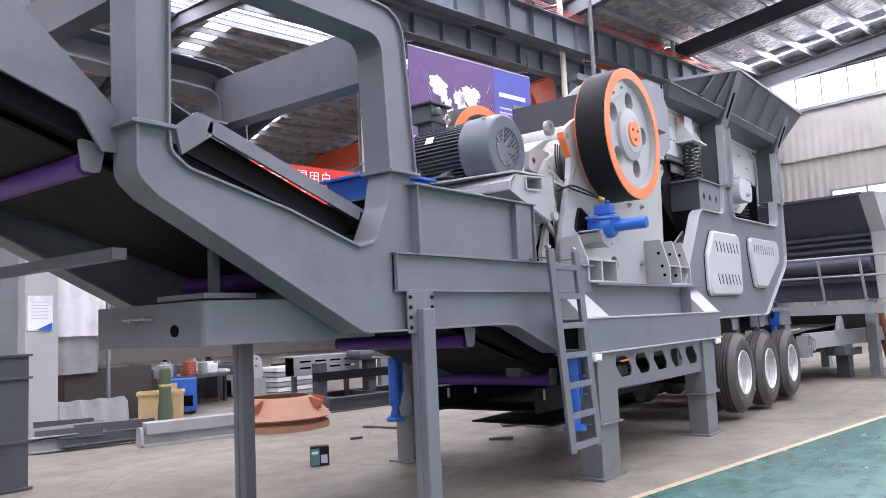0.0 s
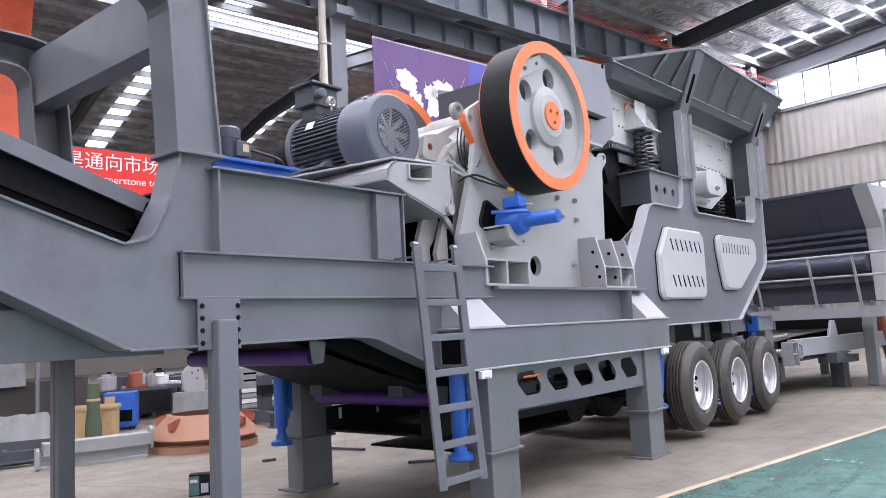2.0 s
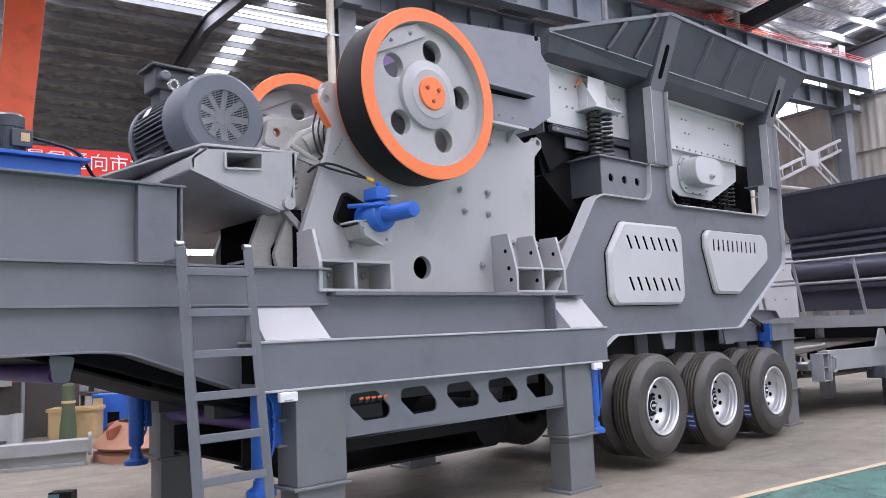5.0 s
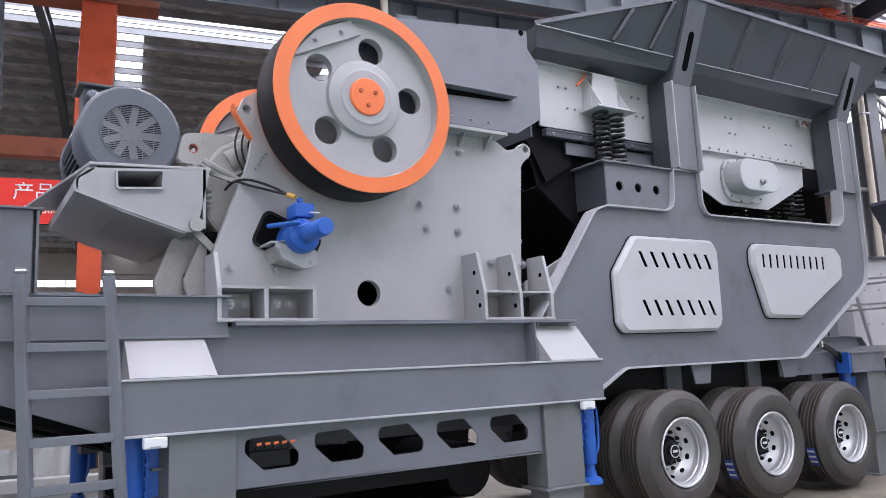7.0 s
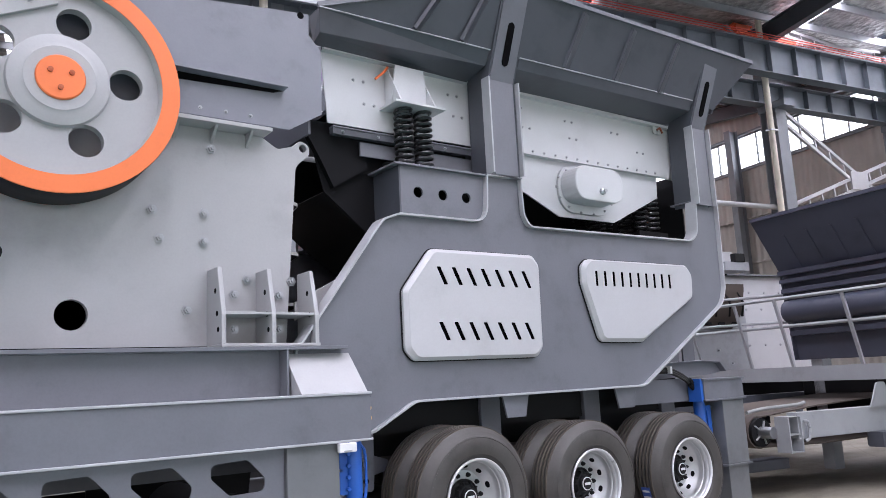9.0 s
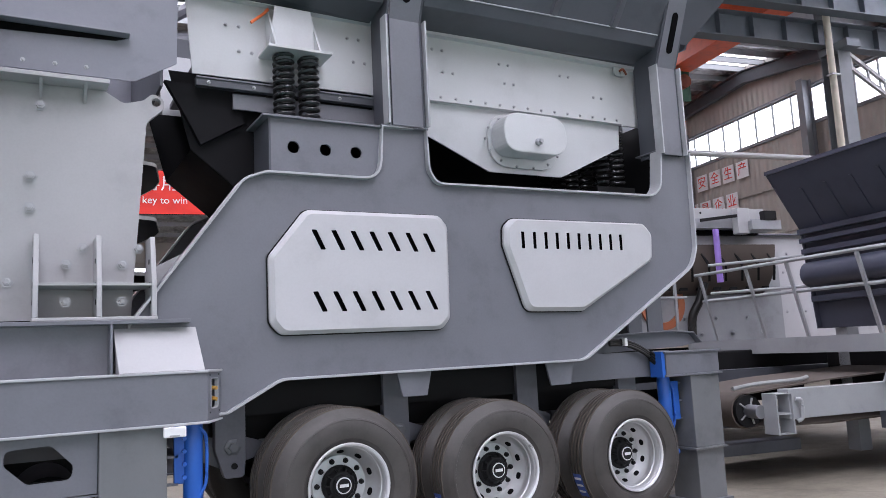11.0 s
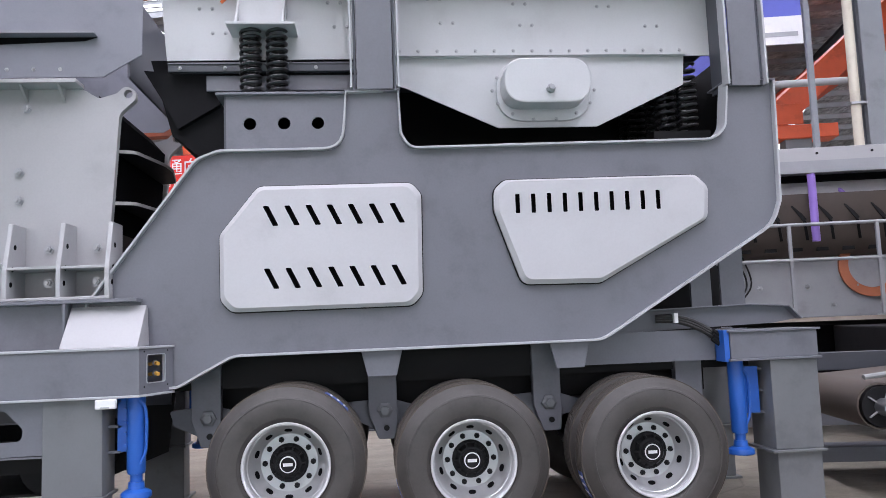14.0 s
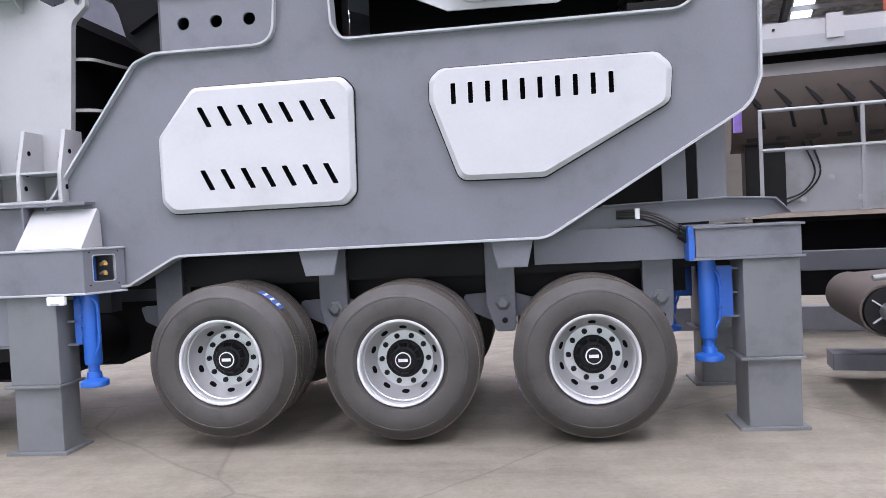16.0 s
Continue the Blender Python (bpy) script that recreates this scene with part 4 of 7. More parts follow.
            for a in np.linspace(0, math.pi, 6)[:-1]:
                part("hub_rib", bx(-0.118, 0.118, *sorted((y0 + 0.150 * d, y0 + 0.190 * d)), -0.005, 0.005, m=Matrix.Translation((x, 0, z)) @ Matrix.Rotation(-a, 4, "Y")), BLACK, w)
            for a in np.linspace(0, 2 * math.pi, 11)[:-1]:
                part("wheel_nut", lathe([(0.020, 0.212 * d), (0.020, 0.203 * d), (0.0165, 0.200 * d), (0.015, 0.188 * d), (0.008, 0.186 * d), (0.007, 0.178 * d)], (x + 0.167 * math.cos(a), y0, z + 0.167 * math.sin(a)), n=8), BLACK, w, "dark wheel nut")
    if near:
        a0 = 40 if x < 12 else 192
        arc = [(x + (R + 0.003) * math.cos(radians(a0 + 3 * i)), z + (R + 0.003) * math.sin(radians(a0 + 3 * i))) for i in range(8)]
        lab = part("tread_label", strip(arc, y0 + 0.095, y0 + 0.195, 0.003), paint("blue_tyre_label", (0.05, 0.10, 0.36), 0.5, bump=0.0), w, "blue and white paper tyre label")
        for i in (1, 3, 5):
            part("label_bar", strip([(x + (R + 0.006) * math.cos(radians(a0 + 3 * i + e)), z + (R + 0.006) * math.sin(radians(a0 + 3 * i + e))) for e in (0, 1, 2)], y0 + 0.105, y0 + 0.185, 0.002), PAPER, w)
    return w


for wx in (11.374, 12.657, 13.97):
    wheel_pair(wx, True)
    wheel_pair(wx, False)
    part("brake_chamber", lathe([(0.0005, 0.0), (0.09, 0.02), (0.105, 0.08), (0.105, 0.10), (0.09, 0.17), (0.0005, 0.19)], (wx + 0.30, 4.55, 0.78), axis="x", n=20), BLACK, trailer, "black brake chamber added to fill the dark underside", smooth=True)
    part("axle", lathe([(0.075, 0.0), (0.075, 1.4)], (wx, 4.05, 0.548), n=14), BLACK, trailer, smooth=True)
# Rail, sheets, brake chambers and air tank are added to darken the underside.
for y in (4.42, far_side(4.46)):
    part("shade_rail", bx(10.75, 14.75, y, y + 0.04, 0.93, 1.32), BLACK, trailer, "black rail added to darken the gap above the tyres")
part("shade_sheet", bx(13.5, 14.95, 4.45, 4.47, 1.43, 2.75), BLACK, trailer, "black sheet standing in for shade behind the tail posts")
part("air_tank", tube([(10.95, 4.75, 0.86), (10.95, 5.75, 0.86)], 0.15, 20), BLACK, trailer, "black air reservoir added to fill the dark underside", smooth=True)
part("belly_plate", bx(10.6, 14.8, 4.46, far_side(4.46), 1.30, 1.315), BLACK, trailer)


# ---- the jaw crusher on the trailer ----
jaw = thing("jaw_crusher", "pale grey jaw crusher with two orange-rimmed flywheels bolted on the trailer", "crusher", at=(8.7, MID, 1.825))


def crusher_sides():
    wall = [(7.42, 1.83), (7.33, 2.27), (7.46, 2.62), (7.60, 2.98), (7.64, 3.18), (7.525, 3.36), (7.58, 3.49), (7.80, 3.62), (8.0, 3.70), (8.25, 3.50), (9.0, 3.48), (9.84, 3.44), (9.97, 3.36), (10.10, 3.40), (10.16, 3.46), (10.24, 3.42), (10.24, 3.35), (10.12, 3.24), (10.02, 1.83)]
    o = fillet(wall, [0, 0.1, 0.2, 0.15, 0.05, 0.04, 0.06, 0.1, 0.1, 0.1, 0, 0.03, 0.06, 0.06, 0.05, 0.05, 0.05, 0.1, 0])
    holes = [spot(8.55, 2.062, 0.1, 24), spot(10.184, 3.394, 0.032, 14), spot(7.60, 3.40, 0.034, 14)]
    for s in (0, 1):
        y0, y1 = (3.97, 4.03) if not s else (far_side(4.03), far_side(3.97))
        part("side_wall", plate(o, y0, y1, holes), PALE, jaw, "pale grey cast side wall", bevel=0.004)
    part("front_wall", plate([(7.45, 1.83), (7.70, 1.83), (7.80, 2.5), (7.60, 2.6)], 4.03, far_side(4.03)), CAST, jaw)
    # Back wall takes the void black, so the shade behind the jaw is coloured in.
    part("back_wall", plate([(9.85, 1.83), (10.0, 1.83), (10.08, 3.25), (9.95, 3.40)], 4.03, far_side(4.03)), VOID, jaw)
    part("bottom_gap", bx(7.99, 9.42, 3.945, 3.97, 1.826, 1.850), VOID, jaw)
    part("shadow_hole", lathe([(0.11, 0.0), (0.11, 0.3), (0.10, 0.3), (0.10, 0.0)], (8.55, 4.03, 2.062), n=16), VOID, jaw)
    part("top_flange", bx(8.95, 9.86, 3.80, 3.97, 3.435, 3.465), PALE, jaw, "pale bolted flange ledge", bevel=0.003)
    for x in (9.18, 9.45, 9.72):
        part("flange_rib", plate([(3.97, 3.435), (3.84, 3.435), (3.97, 3.33)], x - 0.01, x + 0.01, axis="x"), PALE, jaw)
    bolts(jaw, [(x, 3.965, z) for x, z in ((9.449, 3.285), (9.036, 2.798), (9.40, 2.80), (9.09, 2.60), (9.40, 2.59), (9.283, 2.10))], BOLT_BIG)
    # mounting feet: a ribbed shoe at each end
    for xs, zt, lean in (((9.44, 9.80, 10.13), 2.385, 1), ((7.31, 7.63, 7.98), 2.07, 0)):
        foot = part("mounting_foot", bx(xs[0] - 0.02, xs[2] + 0.02, 3.66, 3.97, 1.828, 1.85), PALE, jaw, "pale ribbed mounting shoe", bevel=0.004)
        for k, x in enumerate(xs):
            t = zt if lean or k else 2.30
            prof = [(3.97, 1.85), (3.67, 1.85), (3.67, 2.05), (3.76, t), (3.97, t)] if (lean or not k) else [(3.97, 1.85), (3.68, 1.85), (3.68, 2.07), (3.97, 2.07)]
            part("foot_rib", plate(prof, x - 0.016, x + 0.016, axis="x"), PALE, foot, bevel=0.004)
            for z in (1.95, 2.06, 2.22):
                if lean:
                    part("rib_hole", lathe([(0.02, -0.018), (0.02, 0.018)], (x, 3.735 + (z - 1.95) * 0.22, z), axis="x", n=10), VOID, foot)
        part("foot_shelf", bx(xs[0], xs[2], 3.68, 3.97, 2.05, 2.068), PALE, foot, bevel=0.003)
        for a, b in zip(xs, xs[1:]):
            bolts(foot, [((a + b) / 2, 3.965, 1.97), ((a + b) / 2, 3.965, 2.22), ((a + b) / 2 + 0.1, 3.965, 2.33 if lean else 1.97)], BOLT_BIG)
    # pitman and eccentric housing between the walls
    pit = [(7.36, 2.60), (7.32, 2.98), (7.46, 3.16), (7.80, 3.32), (8.05, 3.50), (8.4, 3.60), (8.8, 3.55), (9.0, 3.3), (8.3, 2.4), (7.9, 2.0), (7.7, 2.2)]
    part("pitman", plate(fillet(pit, 0.12, 4), 4.16, far_side(4.16)), CAST, jaw, "pale cast pitman body", bevel=0.03)
    part("bearing_housing", lathe([(0.22, 0.0), (0.24, 0.03), (0.24, 0.30), (0.27, 0.34), (0.27, 0.95), (0.24, 1.0), (0.24, 1.3), (0.22, 1.33)], (8.388, 4.06, 3.46), n=36), CAST, jaw, smooth=True)
    part("pitman_block", plate([(7.45, 3.05), (8.3, 3.30), (8.3, 3.60), (7.95, 3.50), (7.50, 3.27)], 4.45, 5.3), CAST, jaw, bevel=0.012)
    part("lifting_eye", plate(spot(7.86, 3.60, 0.085, 20), 4.30, 4.36, [spot(7.86, 3.61, 0.038, 14)]), CAST, jaw, bevel=0.008)
    part("front_ear", plate(fillet([(7.16, 3.02), (7.40, 3.0), (7.62, 3.10), (7.60, 3.26), (7.36, 3.26), (7.20, 3.23)], 0.05), 4.20, 4.26, [spot(7.275, 3.13, 0.036, 14)]), CAST, jaw, "pale ear with a red-primed hole", bevel=0.008)
    part("ear_bush", lathe([(0.036, 0.0), (0.036, 0.05), (0.028, 0.05), (0.028, 0.0), (0.036, 0.0)], (7.275, 4.205, 3.13), n=16), RUST, jaw)
    part("toggle_tube", tube([(7.52, 4.26, 3.04), (7.84, 4.26, 3.24)], 0.13, 20), CAST, jaw, smooth=True)
    for k in range(3):
        part("lashing_wire", tube(bend([(7.60 + 0.05 * k, 4.12, 3.34), (7.55 + 0.05 * k, 4.10, 3.16), (7.60 + 0.04 * k, 4.09, 2.98), (7.68, 4.07, 2.95)]), 0.008, 6), CABLE, jaw, smooth=True)
    part("tension_rod", tube([(7.30, 4.04, 3.0), (7.52, 4.04, 2.90), (7.60, 4.04, 2.86)], 0.022, 10), CAST, jaw, smooth=True)
    part("rod_end", tube([(7.56, 4.04, 2.88), (7.66, 4.04, 2.835)], 0.045, 12), CAST, jaw, smooth=True)
    for k in range(5):
        part("nipple", tube([(7.66 + 0.02 * k, 4.0, 2.96 + 0.03 * k), (7.66 + 0.02 * k, 3.955, 2.96 + 0.03 * k)], 0.010, 8), STEEL, jaw)
    part("front_lever", beam((7.25, 4.12, 2.97), (7.62, 4.0, 2.83), 0.03, 0.03), CAST, jaw)
    part("orange_catch", strip([(7.50, 3.43), (7.515, 3.36), (7.635, 3.18)], 3.955, 4.035, 0.016), ORANGE, jaw, "orange painted latch bar", bevel=0.006)
    for x0 in (7.08, 7.26, 7.44):
        rib = [(x0, 1.86), (x0 - 0.07, 2.15), (x0 + 0.05, 2.45), (x0 + 0.25, 2.55), (x0 + 0.30, 2.4), (x0 + 0.13, 2.2), (x0 + 0.16, 1.86)]
        yy = 4.0 + (7.5 - x0) * 0.5
        part("front_rib", plate(fillet(rib, 0.05, 3), yy, yy + 0.05), CAST, jaw, bevel=0.006)
    # Black block fills in the shade inside the jaw front.
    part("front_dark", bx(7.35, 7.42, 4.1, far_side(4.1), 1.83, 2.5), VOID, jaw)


crusher_sides()


def flywheel(y0, d):
    """Spoked flywheel: dark rim, orange face rings, recessed web with five holes, hub and orange cap."""
    cx, cz, R = 8.375, 3.478, 0.728

    def turned(name, prof, mat, label="", parent=None, n=72):
        return part(name, lathe([(q, e * d) for q, e in prof], (cx, y0, cz), n=n), mat, parent or w, label, smooth=True)
    w = None
    w = turned("flywheel", ((0.64, 0.0), (0.64, 0.34), (R - 0.006, 0.34), (R, 0.33), (R, 0.012), (R - 0.01, 0.002), (0.68, 0.002), (0.68, 0.0), (0.64, 0.0)), BLACK, "heavy flywheel with black rim and orange face ring", jaw)
    turned("face_ring", ((0.612, 0.0), (0.612, -0.006), (R - 0.004, -0.006), (R - 0.001, 0.004), (0.612, 0.004), (0.612, 0.0)), ORANGE, "orange painted rim face")
    turned("face_ring", ((0.612, 0.340), (0.612, 0.346), (R - 0.004, 0.346), (R - 0.001, 0.336), (0.612, 0.336), (0.612, 0.340)), ORANGE, "orange painted rim face")
    turned("inner_rim", ((0.611, 0.002), (0.600, 0.065), (0.64, 0.065), (0.64, 0.002), (0.611, 0.002)), PALE)
    turned("inner_rim", ((0.611, 0.338), (0.600, 0.12), (0.64, 0.12), (0.64, 0.338), (0.611, 0.338)), PALE)
    holes = [spot(cx + 0.40 * math.cos(radians(a)), cz + 0.40 * math.sin(radians(a)), 0.104, 24) for a in (79, 151, 223, 295, 7)]
    part("web", plate(spot(cx, cz, 0.64, 64), *sorted((y0 + 0.065 * d, y0 + 0.14 * d)), holes), PALE, w, "pale web with five round holes", bevel=0.006)
    turned("hub", ((0.0005, 0.0), (0.205, 0.0), (0.215, 0.008), (0.235, 0.012), (0.292, 0.03), (0.30, 0.065), (0.0005, 0.066)), PALE, n=44)
    turned("hub_cap", ((0.0005, -0.018), (0.135, -0.018), (0.143, -0.010), (0.143, 0.01)), ORANGE, "orange hub cap", n=40)
    for a in (30, 150, 270):
        part("cap_bolt", lathe([(0.017, 0.0), (0.017, -0.014 * d), (0.0005, -0.016 * d)], (cx + 0.07 * math.cos(radians(a)), y0 - 0.018 * d, cz + 0.07 * math.sin(radians(a))), n=8), paint("dark_orange_paint", (0.45, 0.09, 0.03), 0.45, bump=0.0), w)
    side = 0.034 if d > 0 else 0.15
    part("counterweight", plate([(cx - 0.55, cz + 0.24), (cx - 0.02, cz + 0.50), (cx - 0.10, cz + 0.60), (cx - 0.38, cz + 0.47), (cx - 0.54, cz + 0.28)], *sorted((y0 + side * d, y0 + (side + 0.03) * d))), PALE, w, "pale balance segment", bevel=0.004)
    bolts(w, [(cx - 0.39, y0 + 0.034 * d, cz + 0.39), (cx - 0.18, y0 + 0.034 * d, cz + 0.49)], BOLT)


flywheel(3.56, 1)
flywheel(far_side(3.56), -1)
part("shaft", lathe([(0.13, 0.0), (0.13, 2.0)], (8.388, 3.72, 3.485), n=24), CAST, jaw, smooth=True)


def hydraulic_cylinder():
    """Adjusting cylinder that stands out from the side wall through a black-edged slot."""
    m = Matrix.Translation((7.89, 0, 2.44)) @ Matrix.Rotation(radians(24), 4, "Y")
    part("slot_rim", strip(fillet([(-0.23, -0.13), (0.23, -0.13), (0.23, 0.13), (-0.23, 0.13)], 0.05, 4), 3.945, 3.975, 0.02, closed=True), BLACK, jaw, "black rounded slot edge", m=m)
    part("slot_dark", plate(fillet([(-0.22, -0.12), (0.22, -0.12), (0.22, 0.12), (-0.22, 0.12)], 0.05, 4), 3.955, 3.9695), VOID, jaw, "dark slot in the side wall", m=m)
    cyl = part("hydraulic_cylinder", lathe([(0.06, 0.0), (0.115, -0.02), (0.125, -0.06), (0.125, -0.24), (0.11, -0.28), (0.066, -0.30), (0.062, -0.62), (0.055, -0.635), (0.0005, -0.64)], (7.90, 3.92, 2.43), n=28), BLUE, jaw, "blue hydraulic cylinder on the side wall", smooth=True)
    part("valve_block", bx(7.84, 7.98, 3.66, 3.84, 2.56, 2.66), BLUE, cyl, bevel=0.008)
    part("port", tube([(7.90, 3.70, 2.66), (7.88, 3.70, 2.70)], 0.022, 10), BLUE, cyl, smooth=True)
    part("coupling", tube([(7.86, 3.72, 2.71), (7.82, 3.76, 2.735)], 0.020, 8), BRASS, cyl, "brass hose coupling", smooth=True)
    part("side_rod", tube([(7.72, 3.88, 2.52), (7.84, 3.55, 2.50)], 0.018, 8), BLUE, cyl, smooth=True)
    part("label_plate", bx(7.93, 8.0, 3.60, 3.66, 2.582, 2.588), PAPER, cyl)
    cr = part("cradle", plate(fillet([(7.70, 2.38), (7.86, 2.42), (8.02, 2.33), (8.02, 2.22), (7.92, 2.20), (7.76, 2.27)], 0.03), 3.72, 3.75), PALE, jaw, "pale bent cradle bracket", bevel=0.004)
    part("cradle_leg", plate([(7.72, 2.36), (7.98, 2.30), (7.98, 2.22), (7.76, 2.26)], 3.75, 3.97), CAST, cr)
    part("cradle_top", bx(7.68, 7.84, 3.72, 3.97, 2.375, 2.39), PALE, cr, bevel=0.003)
    bolts(cr, [(7.74, 3.72, 2.33), (7.97, 3.72, 2.25)], BOLT_SMALL)
    for k in range(2):
        part("hose", tube(bend([(7.46, 4.05, 2.80), (7.50, 3.96, 2.845), (7.60, 3.93, 2.82 + 0.04 * k), (7.74, 3.84, 2.77 + 0.03 * k), (7.82, 3.76, 2.735)]), 0.010, 6), CABLE, jaw, "black hydraulic hose", smooth=True)
    for k in range(2):
        part("grease_line", tube(bend([(7.95, 4.02, 3.62), (7.80, 4.05, 3.38 - 0.08 * k), (7.72 + 0.05 * k, 4.04, 3.12), (7.60, 4.02, 2.95), (7.48, 4.05, 2.86)]), 0.008, 6), CABLE, jaw, smooth=True)


hydraulic_cylinder()

# feed chute over the jaw
chute = thing("feed_chute", "slate grey sheet steel feed chute above the jaw", "chute", at=(9.6, MID, 3.5))
ch = [(8.35, 4.28), (9.84, 4.46), (10.21, 4.50), (10.21, 4.32), (10.32, 4.20), (10.31, 3.67), (10.03, 3.50), (8.35, 3.50)]
for y0, y1 in ((3.88, 3.895), (far_side(3.895), far_side(3.88))):
    part("chute_side", plate(ch if y0 < MID else [(9.1, 4.37), *ch[1:-1], (9.1, 3.50)], y0, y1), paint("slate_chute_paint", (0.20, 0.205, 0.24), 0.42, bump=0.005), chute)
part("chute_rib", bx(9.05, 9.99, 3.79, 3.88, 3.805, 3.817), paint("slate_chute_paint", (0.2, 0.2, 0.24)), chute, bevel=0.003)
# near-black strip drawn just below the rib
part("chute_strip", plate([(9.05, 3.803), (9.985, 3.803), (9.90, 3.775), (9.05, 3.742)], 3.8755, 3.8795), VOID, chute, "dark strip under the rib")
part("chute_hole", lathe([(0.028, 0.0), (0.028, 0.004)], (10.14, 3.875, 4.47), n=12), VOID, chute)
part("chute_front", bx(9.08, 9.10, 3.9, far_side(3.9), 3.5, 4.3), DARK, chute)
part("chute_back", bx(10.2, 10.22, 3.9, far_side(3.9), 3.5, 4.2), DARK, chute)
bolts(chute, [(9.15 + 0.19 * k, 3.88, 3.56) for k in range(4)], BOLT_SMALL)

# dark discharge funnel between the jaw and the feeder
funnel = thing("rubber_funnel", "dark sheet steel funnel between jaw and feeder", "funnel", at=(11.0, MID, 2.6))
# one even near-black tone, shared with the conveyor's side frame
NEARBLACK = paint("dark_funnel_steel", (0.008, 0.008, 0.0095), 0.65, bump=0.004, spec=0.12)
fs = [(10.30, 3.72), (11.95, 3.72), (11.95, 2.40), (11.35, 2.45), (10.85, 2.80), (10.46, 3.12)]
part("funnel_side", plate(fs, 4.16, 4.175), NEARBLACK, funnel)
part("funnel_side", plate(fs, far_side(4.175), far_side(4.16)), NEARBLACK, funnel)
part("funnel_floor", strip([(10.46, 3.12), (10.85, 2.80), (11.35, 2.45), (11.95, 2.40)], 4.175, far_side(4.175), 0.012), NEARBLACK, funnel)
part("funnel_lip", plate([(10.26, 3.62), (10.40, 3.38), (10.52, 3.15), (10.84, 3.34), (10.84, 3.56)], 4.10, 4.16), NEARBLACK, funnel, "black rubber corner flap")
part("cross_bar", bx(10.47, 11.95, 4.0, 4.06, 3.575, 3.632), DARK, funnel, bevel=0.003)
part("cross_bar", bx(10.47, 11.95, 3.99, 4.06, 3.632, 3.644), GREY, funnel)
part("cross_plate", bx(10.75, 11.95, 4.05, 4.07, 3.435, 3.555), GREY, funnel, "grey sheet plate under the bar")
for x in (10.56, 10.9, 11.35, 11.6):
    bolts(funnel, [(x, 4.0, 3.603)], BOLT_SMALL)
# ribbed dark back of the jaw frame
part("jaw_back", bx(10.0, 10.03, 4.10, far_side(4.10), 1.84, 3.3), BLACK, jaw, "black ribbed rear of the crusher frame")
for z in (2.17, 2.57, 2.97):
    o = fillet([(10.02, 4.04), (10.20, 4.10), (10.30, 4.6), (10.30, far_side(4.6)), (10.20, far_side(4.10)), (10.02, far_side(4.04))], [0, 0.1, 0.2, 0.2, 0.1, 0])
    part("back_rib", plate(o, z - 0.010, z + 0.010, axis="z"), BLACK, jaw, "black horizontal rib")
    part("rib_edge", strip(o, z - 0.0125, z + 0.0125, 0.006, axis="z"), CAST, jaw, "pale rib edge")
part("link_bar", plate([(10.12, 2.18), (10.95, 2.62), (10.95, 2.50), (10.12, 2.04)], 4.02, 4.05), PALE, trailer, "pale strut from the foot to the side plate", bevel=0.003)

# ---- the vibrating feeder and hopper ----
SPRING = paint("black_spring_enamel", (0.016, 0.016, 0.018), 0.28, bump=0.0, spec=0.6)
feeder = thing("vibrating_feeder", "pale grey bolted vibrating feeder on black coil springs", "feeder", at=(12.7, MID, 3.35))
FW = paint("feeder_white_paint", (0.54, 0.55, 0.565), 0.35, bump=0.003, vary=0.04, grime=0.06)
for s in (0, 1):
    def side(a, b):
        return (a, b) if not s else (far_side(b), far_side(a))
    part("feeder_side", plate([(10.40, 4.31), (14.97, 4.31), (14.95, 3.70), (10.45, 3.68)], *side(4.05, 4.066)), FW, feeder, "pale feeder side plate")
    part("feeder_top_lip", strip([(10.40, 4.305), (14.97, 4.305)], *side(3.985, 4.05), 0.03), FW, feeder)
    part("feeder_skirt", plate([(12.0, 3.71), (14.62, 3.71), (14.60, 3.46), (13.85, 3.115), (13.04, 3.115), (12.3, 3.45), (12.0, 3.55)], *side(4.07, 4.086)), FW, feeder)
    part("seam_lip", strip([(12.0, 3.70), (14.62, 3.705)], *side(4.01, 4.05), 0.012), FW, feeder)
for k in range(17):
    bolts(feeder, [(12.10 + k * 0.155, 4.05, 3.745)], BOLT_SMALL)
bolts(feeder, [(x + dx, 4.05, z) for x, z in ((12.5, 4.18), (13.2, 4.14), (13.9, 4.12), (12.6, 3.98), (13.25, 3.96), (14.3, 3.95), (10.7, 4.1), (10.8, 3.9), (11.7, 4.15), (11.75, 3.95)) for dx in (0, 0.1)], BOLT_SMALL)
ex = part("exciter", plate(fillet([(13.03, 3.66), (13.80, 3.66), (13.80, 3.16), (13.03, 3.16)], 0.24, 8), 4.04, 4.07), FW, feeder, "pale exciter flange", bevel=0.004)
part("exciter_cover", plate(fillet([(13.06, 3.61), (13.75, 3.61), (13.75, 3.25), (13.06, 3.25)], 0.175, 8), 3.82, 4.04), FW, ex, "pale rounded exciter cover", bevel=0.012)
part("exciter_knob", lathe([(0.035, 0.0), (0.035, -0.03), (0.02, -0.04), (0.02, -0.06)], (13.42, 3.82, 3.355), n=8), STEEL, ex)
bolts(ex, [(13.415 + 0.42 * math.cos(a), 4.038, 3.41 + 0.245 * math.sin(a)) for a in np.linspace(0, 2 * math.pi, 15)[:-1]], BOLT_SMALL)


def coil(x, y, z0, z1, r=0.073, wire=0.0145, turns=10):
    n = turns * 14
    pts = [(x + r * math.cos(2 * math.pi * turns * i / n), y + r * math.sin(2 * math.pi * turns * i / n), z0 + (z1 - z0) * i / n) for i in range(n + 1)]
    return tube(pts, wire, 7)


